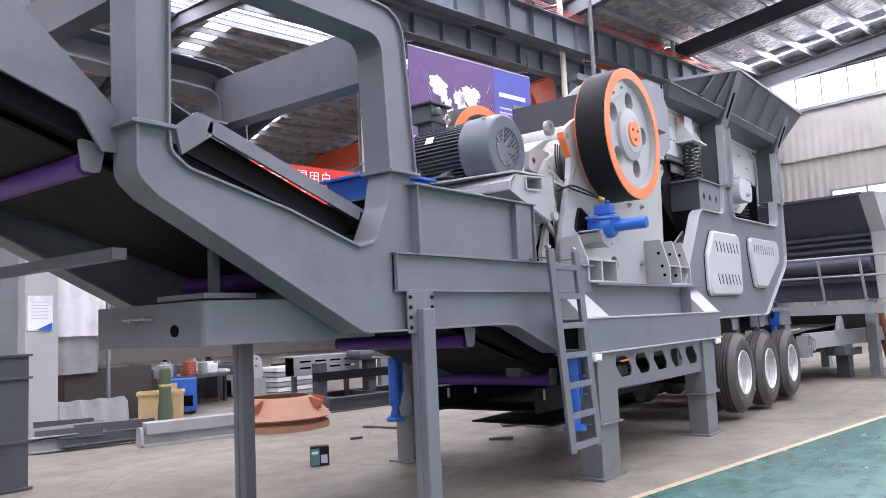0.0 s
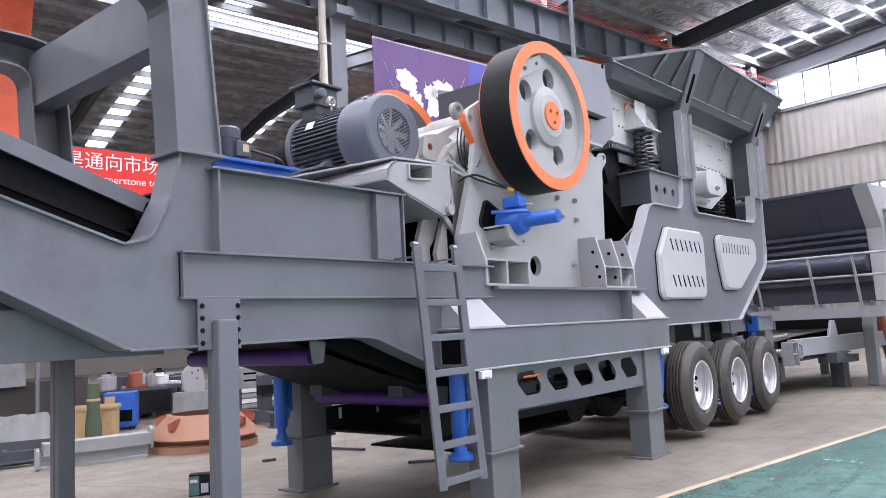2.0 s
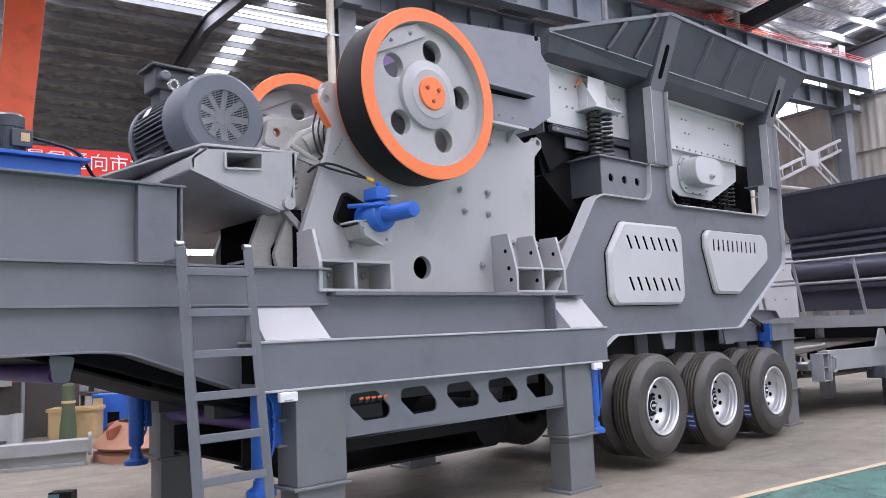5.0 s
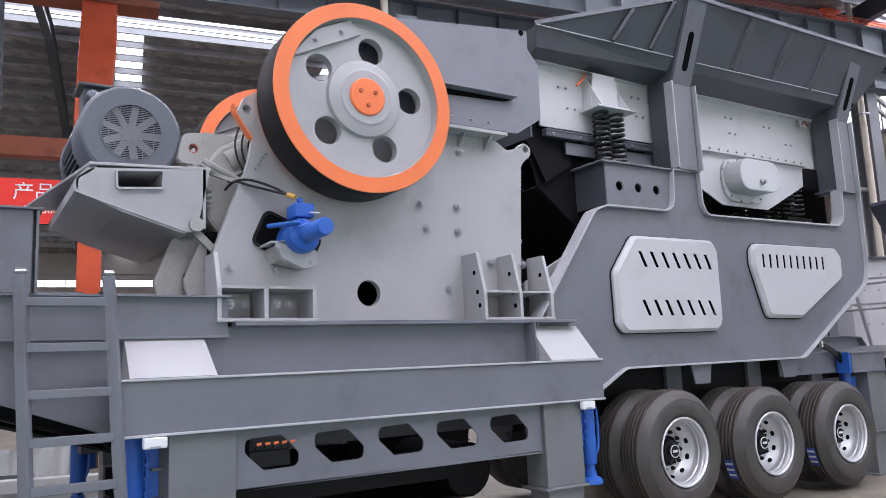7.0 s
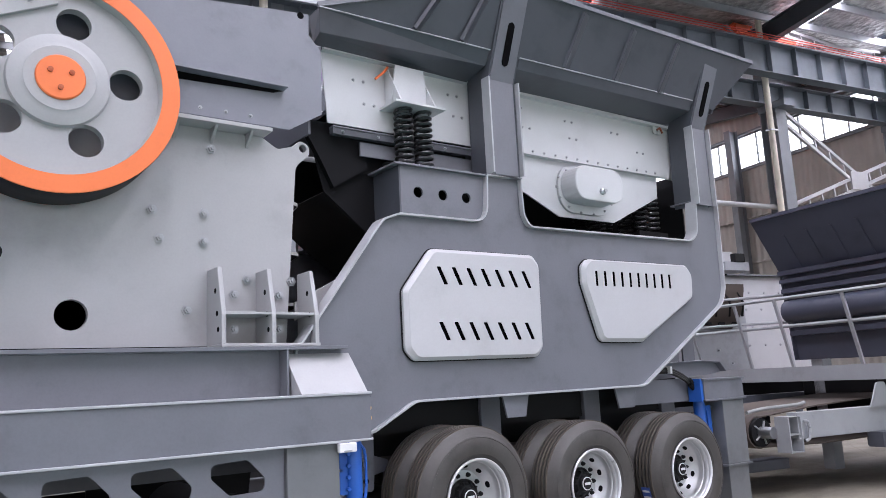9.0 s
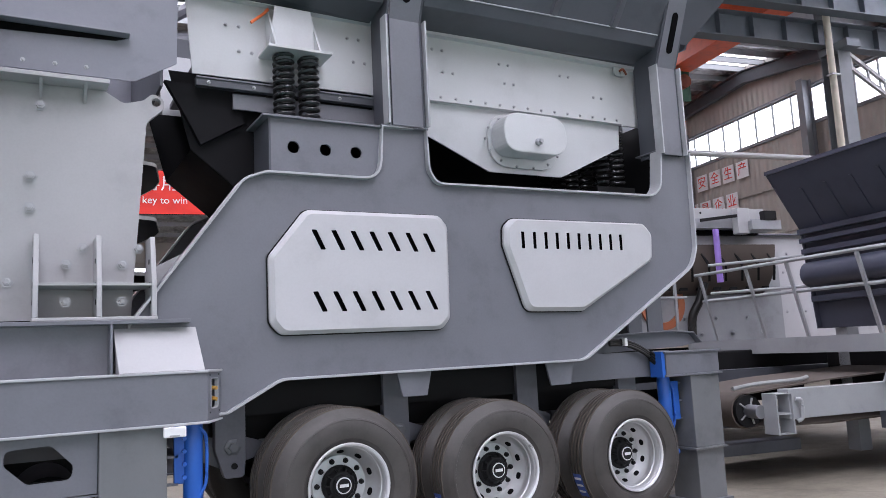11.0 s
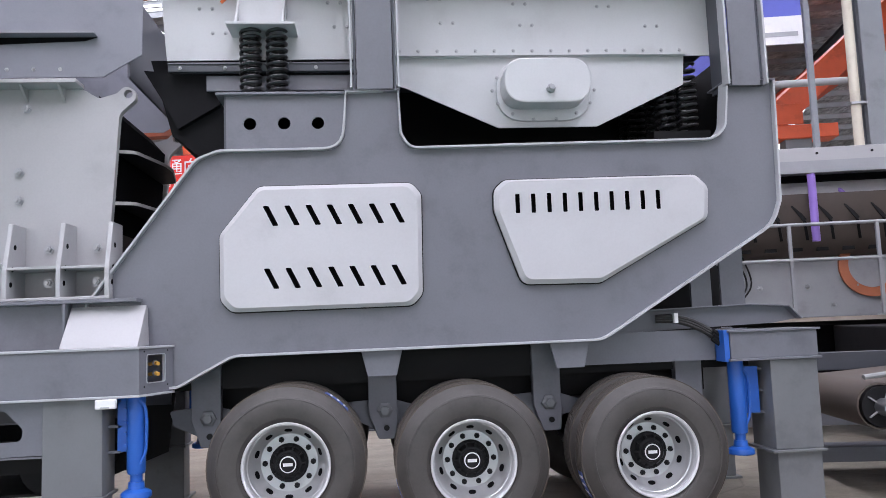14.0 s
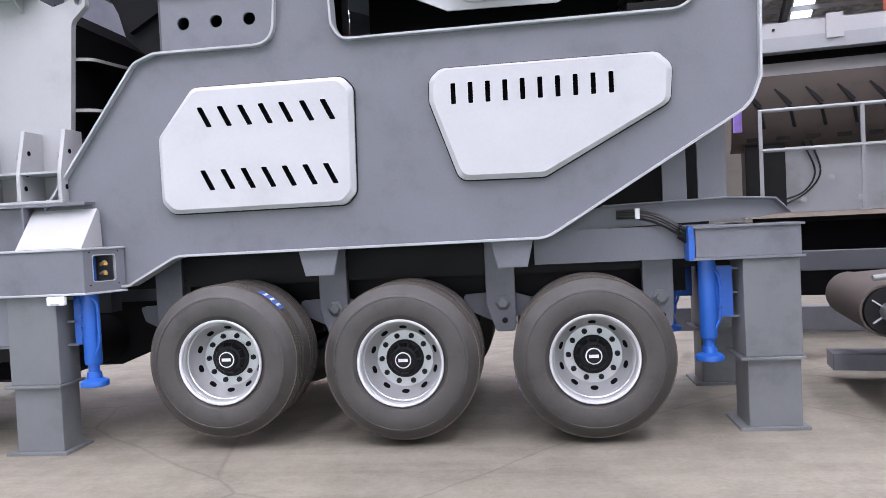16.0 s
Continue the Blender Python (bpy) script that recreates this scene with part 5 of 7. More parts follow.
for s in (0, 1):
    yb = 3.90 if not s else far_side(3.90)
    d = 1 if not s else -1
    for x in (11.11, 11.31):
        part("coil_spring", coil(x, yb + 0.02 * d, 3.345, 3.865), SPRING, feeder, "black coil spring", smooth=True)
        part("coil_spring", coil(x, yb + 0.24 * d, 3.345, 3.865), SPRING, feeder, "black coil spring", smooth=True)
    part("spring_base", bx(10.98, 11.46, *sorted((yb - 0.12 * d, yb + 0.36 * d)), 3.32, 3.342), GREY, feeder)
    seat = part("spring_seat", bx(10.95, 11.46, *sorted((yb - 0.13 * d, yb + 0.16 * d)), 3.865, 3.885), FW, feeder, "pale spring seat with gusset plates", bevel=0.003)
    for x, lean in ((11.02, 0.02), (11.37, 0.0)):
        part("seat_gusset", plate([(yb - 0.12 * d, 3.872), (yb + 0.15 * d, 3.872), (yb + 0.15 * d, 4.24), (yb + 0.10 * d, 4.24)], x - 0.008, x + 0.008, axis="x"), FW, seat)
    part("seat_back", plate([(10.99, 3.885), (11.40, 3.885), (11.34, 4.26), (11.05, 4.26)], *sorted((yb + 0.02 * d, yb + 0.03 * d))), FW, seat)
    for x, dy in ((14.50, 0.35), (14.70, 0.35), (14.50, 0.58), (14.70, 0.58)):
        part("coil_spring", coil(x, yb + dy * d, 3.10, 3.69), SPRING, feeder, "black coil spring", smooth=True)
    part("spring_stand", bx(14.36, 14.85, *sorted((yb + 0.26 * d, yb + 0.68 * d)), 2.96, 3.09), BLACK, feeder)
part("orange_ribbon", tube(bend([(11.02, 4.0, 4.26), (10.97, 3.98, 4.2), (10.88, 3.98, 4.12)]), 0.012, 6), ORANGE, feeder, "orange cord tied to the lug")
part("lifting_lug", plate(fillet([(14.56, 4.31), (14.56, 4.20), (14.70, 4.20), (14.70, 4.31)], 0.03, 3), 4.0, 4.02, [spot(14.63, 4.24, 0.02, 10)]), FW, feeder)
part("lug_tag", tube(bend([(14.62, 3.995, 4.25), (14.66, 3.985, 4.27), (14.70, 3.985, 4.22)]), 0.012, 6), RUST, feeder, "reddish cord on the lug")
# Black sheets added to close the feeder and supply its inner shade.
part("feeder_back", bx(12.2, 15.1, far_side(4.12), far_side(4.10), 2.96, 3.8), BLACK, feeder, "black far side sheet filling in the shade inside the feeder")
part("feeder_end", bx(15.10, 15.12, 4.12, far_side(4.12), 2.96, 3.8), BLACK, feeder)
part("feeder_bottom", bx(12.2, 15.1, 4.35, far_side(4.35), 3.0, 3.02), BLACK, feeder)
part("feeder_floor", bx(10.5, 14.9, 4.1, far_side(4.1), 3.80, 3.84), DARK, feeder)

hopper = thing("feed_hopper", "dark slate flared steel hopper wings on sloping posts", "hopper", at=(12.8, MID, 4.2))


def wing(s):
    def Y(a):
        return a if not s else far_side(a)
    bm = BM()
    pts = [(10.27, 3.81, 4.55), (11.95, 3.385, 5.01), (15.64, 3.355, 5.02), (15.20, 3.63, 4.47), (11.95, 3.63, 4.46)]
    q = [bm.verts.new((x, Y(y), z)) for x, y, z in pts]
    q2 = [bm.verts.new((x, Y(y) + (0.012 if not s else -0.012), z + 0.008)) for x, y, z in pts]
    tri = ((0, 1, 4), (1, 2, 3), (1, 3, 4))
    for f in tri:
        bm.faces.new([q[i] for i in f])
        bm.faces.new([q2[i] for i in reversed(f)])
    for i in range(5):
        j = (i + 1) % 5
        bm.faces.new((q[i], q[j], q2[j], q2[i]))
    part("wing_panel", bm, DARK, hopper, "dark flared hopper panel")
    part("rim_bar", beam((10.26, Y(3.81), 4.565), (11.95, Y(3.378), 5.025), 0.03, 0.04), GREY, hopper, "pale edged rim bar")
    part("rim_bar", beam((11.95, Y(3.378), 5.025), (15.64, Y(3.348), 5.035), 0.03, 0.04), GREY, hopper)
    for outer, under in ((((10.27, 3.80, 4.545), (11.88, 3.62, 4.46)), ((10.30, 3.86, 4.36), (11.88, 3.70, 4.34))), (((12.23, 3.62, 4.458), (14.80, 3.62, 4.505)), ((12.23, 3.665, 4.365), (14.80, 3.665, 4.40)))):
        bm = BM()
        ring = []
        for (xo, yo, zo), (xu, yu, zu) in zip(outer, under):
            ring.append([bm.verts.new((x, Y(y), z)) for x, y, z in ((xo, yo, zo), (xu, yu, zu), (xu, 3.99, zu - 0.055), (xo, 3.99, zo))])
        for k in range(4):
            bm.faces.new((ring[0][k], ring[0][(k + 1) % 4], ring[1][(k + 1) % 4], ring[1][k]))
        bm.faces.new(ring[0])
        bm.faces.new(ring[1][::-1])
        part("ledge_beam", bm, DARK, hopper, "folded ledge beam under the wing", bevel=0.003)
        (xa, ya, za), (xb, yb, zb) = outer
        part("ledge_weld", beam((xa, Y(ya - 0.006), za + 0.002), (xb, Y(yb - 0.006), zb + 0.002), 0.011, 0.009), EDGE, hopper, "pale weld line along the ledge")
    for x, lean in ((11.15, 0.16), (11.62, 0.16), (12.85, 0.10), (13.55, 0.10), (14.25, 0.10)):
        f = min(1.0, (x + lean - 10.27) / 1.68)
        yt, zt = 3.81 - 0.425 * f, 4.55 + 0.46 * f
        yb, zb = (3.63, 4.49) if x > 11.95 else (3.81 - 0.18 * (x - 10.27) / 1.68, 4.55 - 0.07 * (x - 10.27) / 1.68)
        part("wing_rib", beam((x, Y(yb), zb), (x + lean, Y(yt + 0.012), zt - 0.03), 0.13, 0.035), DARK, hopper)


wing(0)
wing(1)
part("hopper_end", plate([(3.66, 4.44), (3.40, 4.98), (far_side(3.40), 4.98), (far_side(3.66), 4.44)], 15.20, 15.22, axis="x"), DARK, hopper)
part("hopper_inner", plate([(10.4, 4.30), (15.3, 4.30), (15.3, 4.36), (10.4, 4.36)], 4.02, 4.04), DARK, hopper)
part("arch_bar", tube(bend([(10.4, far_side(4.0), 4.62), (10.9, far_side(4.0), 4.95), (11.6, far_side(4.0), 5.12), (12.6, far_side(4.0), 5.05)]), 0.06, 8), GREY, hopper, "grey bent tube above the far wing", smooth=True)

# ---- the motor ----
motor = thing("electric_motor", "large slate grey finned electric motor with a mesh fan cowl", "motor", at=(6.835, 4.85, 2.95))
MX, MZ = 6.86, 3.212
MOTORFIN = paint("motor_rib_paint", (0.085, 0.095, 0.11), 0.4, bump=0.002)
GUARD = paint("fan_guard_paint", (0.24, 0.255, 0.28), 0.45, bump=0.002)
CHROME = paint("bright_zinc", (0.72, 0.72, 0.74), 0.22, metal=0.8, bump=0.0)
FANGREY = paint("fan_blade_paint", (0.30, 0.31, 0.33), 0.5, bump=0.002)
part("fan_cowl", lathe([(0.205, 0.0), (0.318, 0.0), (0.335, 0.012), (0.345, 0.04), (0.345, 0.36), (0.338, 0.365), (0.338, 0.06), (0.205, 0.02), (0.205, 0.0)], (MX, 4.25, MZ), n=64), MOTORGREY, motor, "slate grey round fan cowl", smooth=True)
part("fan_shade", lathe([(0.0005, 0.0), (0.30, 0.0), (0.30, 0.01)], (MX, 4.42, MZ), n=40), BLACK, motor)
for k in range(9):
    a = 2 * math.pi * k / 9
    m = Matrix.Translation((MX, 4.315, MZ)) @ Matrix.Rotation(-a, 4, "Y") @ Matrix.Rotation(radians(24), 4, "X")
    part("fan_blade", bx(0.05, 0.235, -0.004, 0.004, -0.026, 0.026, m=m), FANGREY, motor, "pale fan blade behind the mesh")
part("fan_hub", lathe([(0.0005, 0.0), (0.055, 0.0), (0.06, 0.01), (0.06, 0.08)], (MX, 4.30, MZ), n=20), FANGREY, motor)
mesh = part("fan_mesh", lathe([(0.199, 0.0), (0.199, -0.006), (0.212, -0.006), (0.212, 0.0), (0.199, 0.0)], (MX, 4.25, MZ), n=40), MOTORGREY, motor, "fine wire fan guard")
for k in range(30):
    zz = -0.1885 + k * 0.013
    hw = math.sqrt(0.203 ** 2 - zz * zz)
    part("wire", bx(MX - hw, MX + hw, 4.254, 4.257, MZ + zz - 0.0024, MZ + zz + 0.0024), GUARD, mesh)
for k in range(5):
    xx = -0.15 + k * 0.075
    hh = math.sqrt(0.203 ** 2 - xx * xx)
    part("wire", bx(MX + xx - 0.0016, MX + xx + 0.0016, 4.2575, 4.2595, MZ - hh, MZ + hh), GUARD, mesh)
part("stator", lathe([(0.28, 0.0), (0.285, 0.01), (0.285, 0.68), (0.23, 0.74), (0.12, 0.76)], (MX, 4.60, MZ), n=40), MOTORDARK, motor, smooth=True)
for k in range(44):
    m = Matrix.Translation((MX, 0, MZ)) @ Matrix.Rotation(-radians(-62 + k * (304 / 43)), 4, "Y")
    part("cooling_fin", bx(0.28, 0.333, 4.62, 5.24, -0.005, 0.005, m=m), MOTORFIN, motor)
part("end_bell", lathe([(0.335, 0.0), (0.345, 0.01), (0.345, 0.06), (0.29, 0.10), (0.14, 0.13)], (MX, 5.25, MZ), n=36), MOTORGREY, motor, smooth=True)
part("pulley", lathe([(0.05, 0.0), (0.21, 0.02), (0.21, 0.06), (0.19, 0.08), (0.21, 0.10), (0.19, 0.13), (0.21, 0.16), (0.19, 0.19), (0.21, 0.22), (0.05, 0.24)], (MX, 5.42, MZ), n=32), BLACK, motor, smooth=True)
tb = part("terminal_box", bx(6.64, 6.945, 5.04, 5.30, 3.60, 3.785), MOTORDARK, motor, "grey terminal box", bevel=0.012)
part("box_neck", bx(6.69, 6.90, 5.06, 5.26, 3.48, 3.60), MOTORDARK, tb)
part("box_lid", bx(6.60, 6.98, 5.0, 5.34, 3.785, 3.812), MOTORDARK, tb, bevel=0.008)
part("cable_gland", lathe([(0.045, 0.0), (0.045, -0.07), (0.03, -0.08)], (6.70, 5.04, 3.70), n=14), MOTORGREY, tb)
part("eye_bolt", lathe([(0.05, -0.012), (0.05, 0.012), (0.028, 0.012), (0.028, -0.012), (0.05, -0.012)], (6.735, 4.90, 3.605), n=16), CHROME, motor, smooth=True)
part("eye_stem", tube([(6.735, 4.90, 3.50), (6.735, 4.90, 3.565)], 0.014, 8), CHROME, motor)
part("rating_plate", bx(0.336, 0.341, 4.955, 5.055, -0.04, 0.04), PAPER, motor, "small pale rating plate", m=Matrix.Translation((MX, 0, MZ)) @ Matrix.Rotation(radians(-153), 4, "Y"))
part("cowl_sticker", bx(MX - 0.22, MX - 0.17, 4.36, 4.41, MZ + 0.285, MZ + 0.298), PAPER, motor, "small white sticker")
for x in (MX - 0.27, MX + 0.27):
    for y in (4.83, 5.18):
        part("foot", plate([(x - 0.10, 2.955), (x + 0.10, 2.955), (MX + (x - MX) * 0.65, 3.12), (MX + (x - MX) * 0.45, 3.12)], y - 0.05, y + 0.05), MOTORGREY, motor, bevel=0.006)
part("foot_rail", bx(MX - 0.38, MX - 0.17, 4.75, 5.3, 2.945, 2.965), MOTORGREY, motor)
part("foot_rail", bx(MX + 0.17, MX + 0.38, 4.75, 5.3, 2.945, 2.965), MOTORGREY, motor)

mount = thing("motor_mount", "pale grey welded motor bracket cantilevered from the crusher", "bracket", at=(6.85, 4.7, 2.5))
bm = plate([(6.56, 4.0), (7.35, 4.0), (7.35, 5.6), (6.28, 5.6)], 2.885, 2.905, axis="z")
for v in bm.verts:
    v.co.z += (v.co.x - 6.56) * 0.045
part("mount_plate", bm, PALE, mount, "pale motor base plate", bevel=0.004)
for y0 in (4.0, 5.5):
    part("mount_gusset", plate([(6.47, 2.77), (6.54, 2.862), (7.34, 2.925), (7.25, 2.48), (7.18, 2.468), (6.75, 2.605), (6.47, 2.70)], y0, y0 + 0.018, [fillet([(6.725, 2.853), (7.015, 2.878), (7.01, 2.767), (6.732, 2.742)], 0.012, 2)]), PALE, mount)
part("mount_tube", strip(fillet([(6.72, 2.860), (7.022, 2.885), (7.017, 2.759), (6.725, 2.735)], 0.02, 3), 3.975, 5.55, 0.016, closed=True), PALE, mount)
part("mount_floor", plate([(6.49, 2.72), (6.75, 2.605), (7.18, 2.468), (7.18, 2.453), (6.75, 2.59), (6.49, 2.705)], 4.01, 5.5), PALE, mount)
part("mount_skirt", bx(6.482, 6.495, 4.0, 5.5, 2.715, 2.79), PALE, mount)
part("mount_slope", strip([(6.49, 2.79), (6.60, 2.872)], 4.0, 5.52, 0.012), PALE, mount)
part("mount_back", bx(7.29, 7.31, 4.0, 5.52, 2.5, 2.92), PALE, mount)
part("hinge_pin", tube([(7.24, 3.96, 2.52), (7.24, 5.5, 2.52)], 0.05, 14), CAST, mount, smooth=True)
part("tie_rod", beam((7.2, 4.1, 2.55), (7.62, 4.1, 2.15), 0.05, 0.05), CAST, mount)
for k in range(4):
    part("disc_spring", lathe([(0.05, -0.01), (0.075, 0), (0.05, 0.01)], (7.30, 4.08, 2.66 + 0.04 * k), axis="z", n=14), CAST, mount)

# ---- hydraulic tank on the platform ----
tank = thing("hydraulic_tank", "blue steel hydraulic oil tank with a small grey pump motor", "tank", at=(5.4, 4.8, 2.47))
part("tank_body", bx(5.220, 5.900, 4.50, 5.15, 2.47, 2.78), BLUE, tank, bevel=0.012)
part("tank_lid", bx(5.170, 5.950, 4.45, 5.20, 2.78, 2.805), BLUE, tank, bevel=0.004)
part("pump_base", lathe([(0.11, 0.0), (0.11, 0.04), (0.09, 0.05)], (5.500, 4.75, 2.805), axis="z", n=20), BLUE, tank, smooth=True)
pm = part("pump_motor", lathe([(0.09, 0.0), (0.095, 0.02), (0.095, 0.17), (0.10, 0.175), (0.10, 0.25), (0.08, 0.27), (0.0005, 0.275)], (5.500, 4.75, 2.845), axis="z", n=24), MOTORDARK, tank, "small grey pump motor", smooth=True)
part("pump_terminal", bx(5.490, 5.620, 4.62, 4.68, 2.875, 2.995), MOTORDARK, pm, bevel=0.006)
for k in range(14):
    m = Matrix.Translation((5.500, 4.75, 0)) @ Matrix.Rotation(2 * math.pi * k / 14, 4, "Z")
    part("pump_fin", bx(0.092, 0.106, -0.003, 0.003, 2.865, 3.015, m=m), MOTORDARK, pm)
part("warning_label", bx(5.545, 5.600, 4.616, 4.6195, 2.91, 2.97), YELLOW, pm, "yellow warning label")
part("filler_cap", lathe([(0.04, 0.0), (0.04, 0.06), (0.0005, 0.062)], (5.760, 4.7, 2.805), axis="z", n=14), PAPER, tank)
part("tank_hose", tube(bend([(5.600, 4.72, 2.97), (5.740, 4.65, 2.93), (5.900, 4.6, 2.87), (6.040, 4.7, 2.74), (6.2, 4.8, 2.6)]), 0.014, 6), CABLE, tank, smooth=True)
part("platform_deck", bx(4.66, 6.23, 3.98, far_side(3.98), 2.455, 2.468), GREY, trailer)

# ---- ladder ----
ladder = thing("access_ladder", "grey painted square-tube ladder hooked on the platform beam", "ladder", at=(6.38, 3.4, 0.37))
for xt, xb in ((6.15, 6.24), (6.60, 6.71)):
    part("stile", beam((xt, 3.44, 2.08), (xb, 3.38, 0.365), 0.055, 0.06), GREY, ladder, bevel=0.005)
    part("top_bolt", lathe([(0.02, -0.025), (0.02, 0.025), (0.012, 0.035)], (xt, 3.46, 2.10), axis="x", n=10), STEEL, ladder, smooth=True)
    part("hook", beam((xt, 3.46, 2.01), (xt, 3.70, 2.01), 0.03, 0.012), GREY, ladder)
for k in range(7):
    f = (k + 0.08) / 6.3
    z = 1.93 - k * 0.253
    y = 3.44 - (2.08 - z) / 1.715 * 0.06
    xa = 6.15 + (2.08 - z) / 1.715 * 0.09
    xb = 6.58 + (2.08 - z) / 1.715 * 0.11
    part("rung", bx(xa, xb, y - 0.025, y + 0.02, z - 0.025, z + 0.025), GREY, ladder, bevel=0.004)

# ---- hydraulic jacks beside the legs ----


def jack(x, y, plate_x, group="support jacks"):
    j = thing("hydraulic_jack", "bright blue hydraulic support jack beside a grey leg", "jack", group, at=(x, y, 0.4))
    part("barrel", lathe([(0.0005, 0.62), (0.056, 0.63), (0.062, 0.65), (0.062, 1.15), (0.054, 1.2), (0.054, 1.42), (0.0005, 1.43)], (x, y, 0), axis="z", n=24), BLUE, j, smooth=True)
    part("rod", lathe([(0.04, 0.54), (0.04, 0.64)], (x, y, 0), axis="z", n=16), BLUE, j, smooth=True)
    part("foot_pad", lathe([(0.05, 0.575), (0.055, 0.53), (0.095, 0.51), (0.10, 0.50), (0.10, 0.475), (0.095, 0.47)], (x, y, 0), axis="z", n=24), BLUE, j, smooth=True)
    side = part("mounting_plate", bx(min(plate_x, x - 0.05), max(plate_x, x - 0.05), y - 0.02, y + 0.01, 0.78, 1.14), BLUE, j, bevel=0.003)
    for z in (0.82, 0.90, 0.98, 1.06):
        part("plate_bolt", lathe([(0.014, 0), (0.014, -0.03)], ((plate_x + x) / 2, y - 0.02, z), n=6), BLUE, side)
    part("pipe", tube(bend([(x + 0.035, y - 0.045, 1.12), (x + 0.075, y - 0.04, 1.05), (x + 0.075, y - 0.04, 0.80), (x + 0.04, y - 0.04, 0.70)]), 0.011, 6), BLUE, j, smooth=True)
    return j


jack(6.78, 3.64, 6.93)
jack(10.355, 3.60, 10.235)
jack(14.81, 3.95, 14.98)
jack(6.77, far_side(3.64), 6.90)
jack(10.32, far_side(3.62), 10.20)
jack(14.80, far_side(3.98), 15.0)
for x, ya in ((6.87, 3.42), (10.22, 3.42)):
    lamp = thing("marker_lamp", "small white side marker lamp under the channel", "lamp", "marker lamps", at=(x, ya, 1.12))
    part("lens", bx(x - 0.075, x + 0.06, ya - 0.02, ya + 0.02, 1.085, 1.148), PAPER, lamp, bevel=0.008)
    part("clip", bx(x - 0.04, x + 0.02, ya - 0.024, ya + 0.01, 1.09, 1.10), STEEL, lamp)
for z in (0.78, 0.95, 1.12):
    part("leg_tab", bx(10.175, 10.26, 3.58, 3.62, z - 0.008, z + 0.008), GREY, trailer)
    part("leg_tab", bx(6.88, 6.96, 3.58, 3.62, z - 0.008, z + 0.008), GREY, trailer)
    part("leg_tab", bx(14.94, 15.03, 3.94, 3.98, z - 0.008, z + 0.008), GREY, trailer)
vb = thing("valve_block", "black hydraulic valve bank with red-tipped levers", "valve", at=(7.6, 3.56, 0.85))
part("block", bx(7.45, 7.72, 3.52, 3.62, 0.90, 1.0), BLACK, vb, bevel=0.004)
for k in range(5):
    x = 7.48 + 0.055 * k
    part("lever", tube([(x, 3.53, 0.99), (x + 0.01, 3.49, 1.045)], 0.006, 6), BLACK, vb)
    part("lever_tip", tube([(x + 0.01, 3.49, 1.045), (x + 0.035, 3.475, 1.05)], 0.009, 8), ORANGE, vb, "red lever knob")

# ---- discharge conveyor under the frame ----
belt = thing("belt_conveyor", "long dark inclined belt conveyor with violet return rollers", "conveyor", at=(5.5, MID, 0.9))


def along(x):
    return 1.34 - 0.325 * (x - 5.62)


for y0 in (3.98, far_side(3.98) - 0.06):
    part("stringer", plate([(7.6, along(7.6) + 0.12), (1.0, along(1.0) + 0.12), (1.0, along(1.0) + 0.32), (7.6, along(7.6) + 0.32)], y0, y0 + 0.012), NEARBLACK, belt, "dark channel side frame")
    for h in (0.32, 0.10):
        part("stringer_flange", plate([(7.6, along(7.6) + h), (1.0, along(1.0) + h), (1.0, along(1.0) + h + 0.02), (7.6, along(7.6) + h + 0.02)], y0 - 0.03, y0 + 0.06), NEARBLACK, belt)
part("carrying_belt", plate([(7.6, along(7.6) + 0.36), (1.0, along(1.0) + 0.36), (1.0, along(1.0) + 0.378), (7.6, along(7.6) + 0.378)], 4.05, far_side(4.05)), BELT, belt, "black rubber belt")
part("return_belt", plate([(7.6, along(7.6) + 0.05), (1.0, along(1.0) + 0.05), (1.0, along(1.0) + 0.068), (7.6, along(7.6) + 0.068)], 4.05, far_side(4.05)), BELT, belt, "black rubber return belt")
for x in (2.40, 4.0, 5.62, 6.95):
    part("return_roller", tube([(x, 3.98, along(x)), (x, far_side(3.98), along(x))], 0.06, 18), PURPLE, belt, "violet plastic return roller", smooth=True)
    part("roller_hanger", plate(fillet([(x - 0.07, along(x) + 0.12), (x + 0.08, along(x) + 0.10), (x + 0.05, along(x) - 0.05), (x - 0.045, along(x) - 0.05)], 0.025), 3.93, 3.945), GREY, belt, "grey roller hanger plate", bevel=0.003)
# covered section inside the portal
for y0, e in ((3.93, 1), (far_side(3.93), -1)):
    def yy(a, b):
        return sorted((y0 + a * e, y0 + b * e))
    # The shadow below the cover board is painted in as a black skirt.
    part("cover_side", plate([(2.96, 2.49), (3.12, 2.69), (4.34, 2.27), (4.34, 2.17), (4.06, 2.08), (2.96, 2.42)], *yy(0.10, 0.11)), BLACK, belt, "conveyor skirt with its shade coloured in as black")
    part("cover_board", strip([(3.13, 2.735), (4.50, 2.27)], *yy(0.0, 0.14), 0.03), GREY, belt, "grey sloping cover board", bevel=0.003)
    part("cover_groove", strip([(3.16, 2.741), (4.06, 2.436)], *yy(0.05, 0.075), 0.012), VOID, belt)
    part("cover_lip", strip([(3.10, 2.695), (4.34, 2.275)], *yy(-0.01, 0.01), 0.07), GREY, belt)
    part("head_gusset", plate([(2.88, 2.66), (3.02, 2.77), (3.14, 2.745), (3.12, 2.64), (2.92, 2.50)], *yy(-0.01, 0.02)), GREY, belt, "grey folded head gusset", bevel=0.003)
    part("head_top", strip([(2.70, 2.86), (3.0, 2.74), (3.24, 2.74)], *yy(0.0, 0.2), 0.012), GREY, belt)
part("cover_belt", strip([(3.2, 2.60), (4.5, 2.18)], 4.1, far_side(4.1), 0.012), BELT, belt)
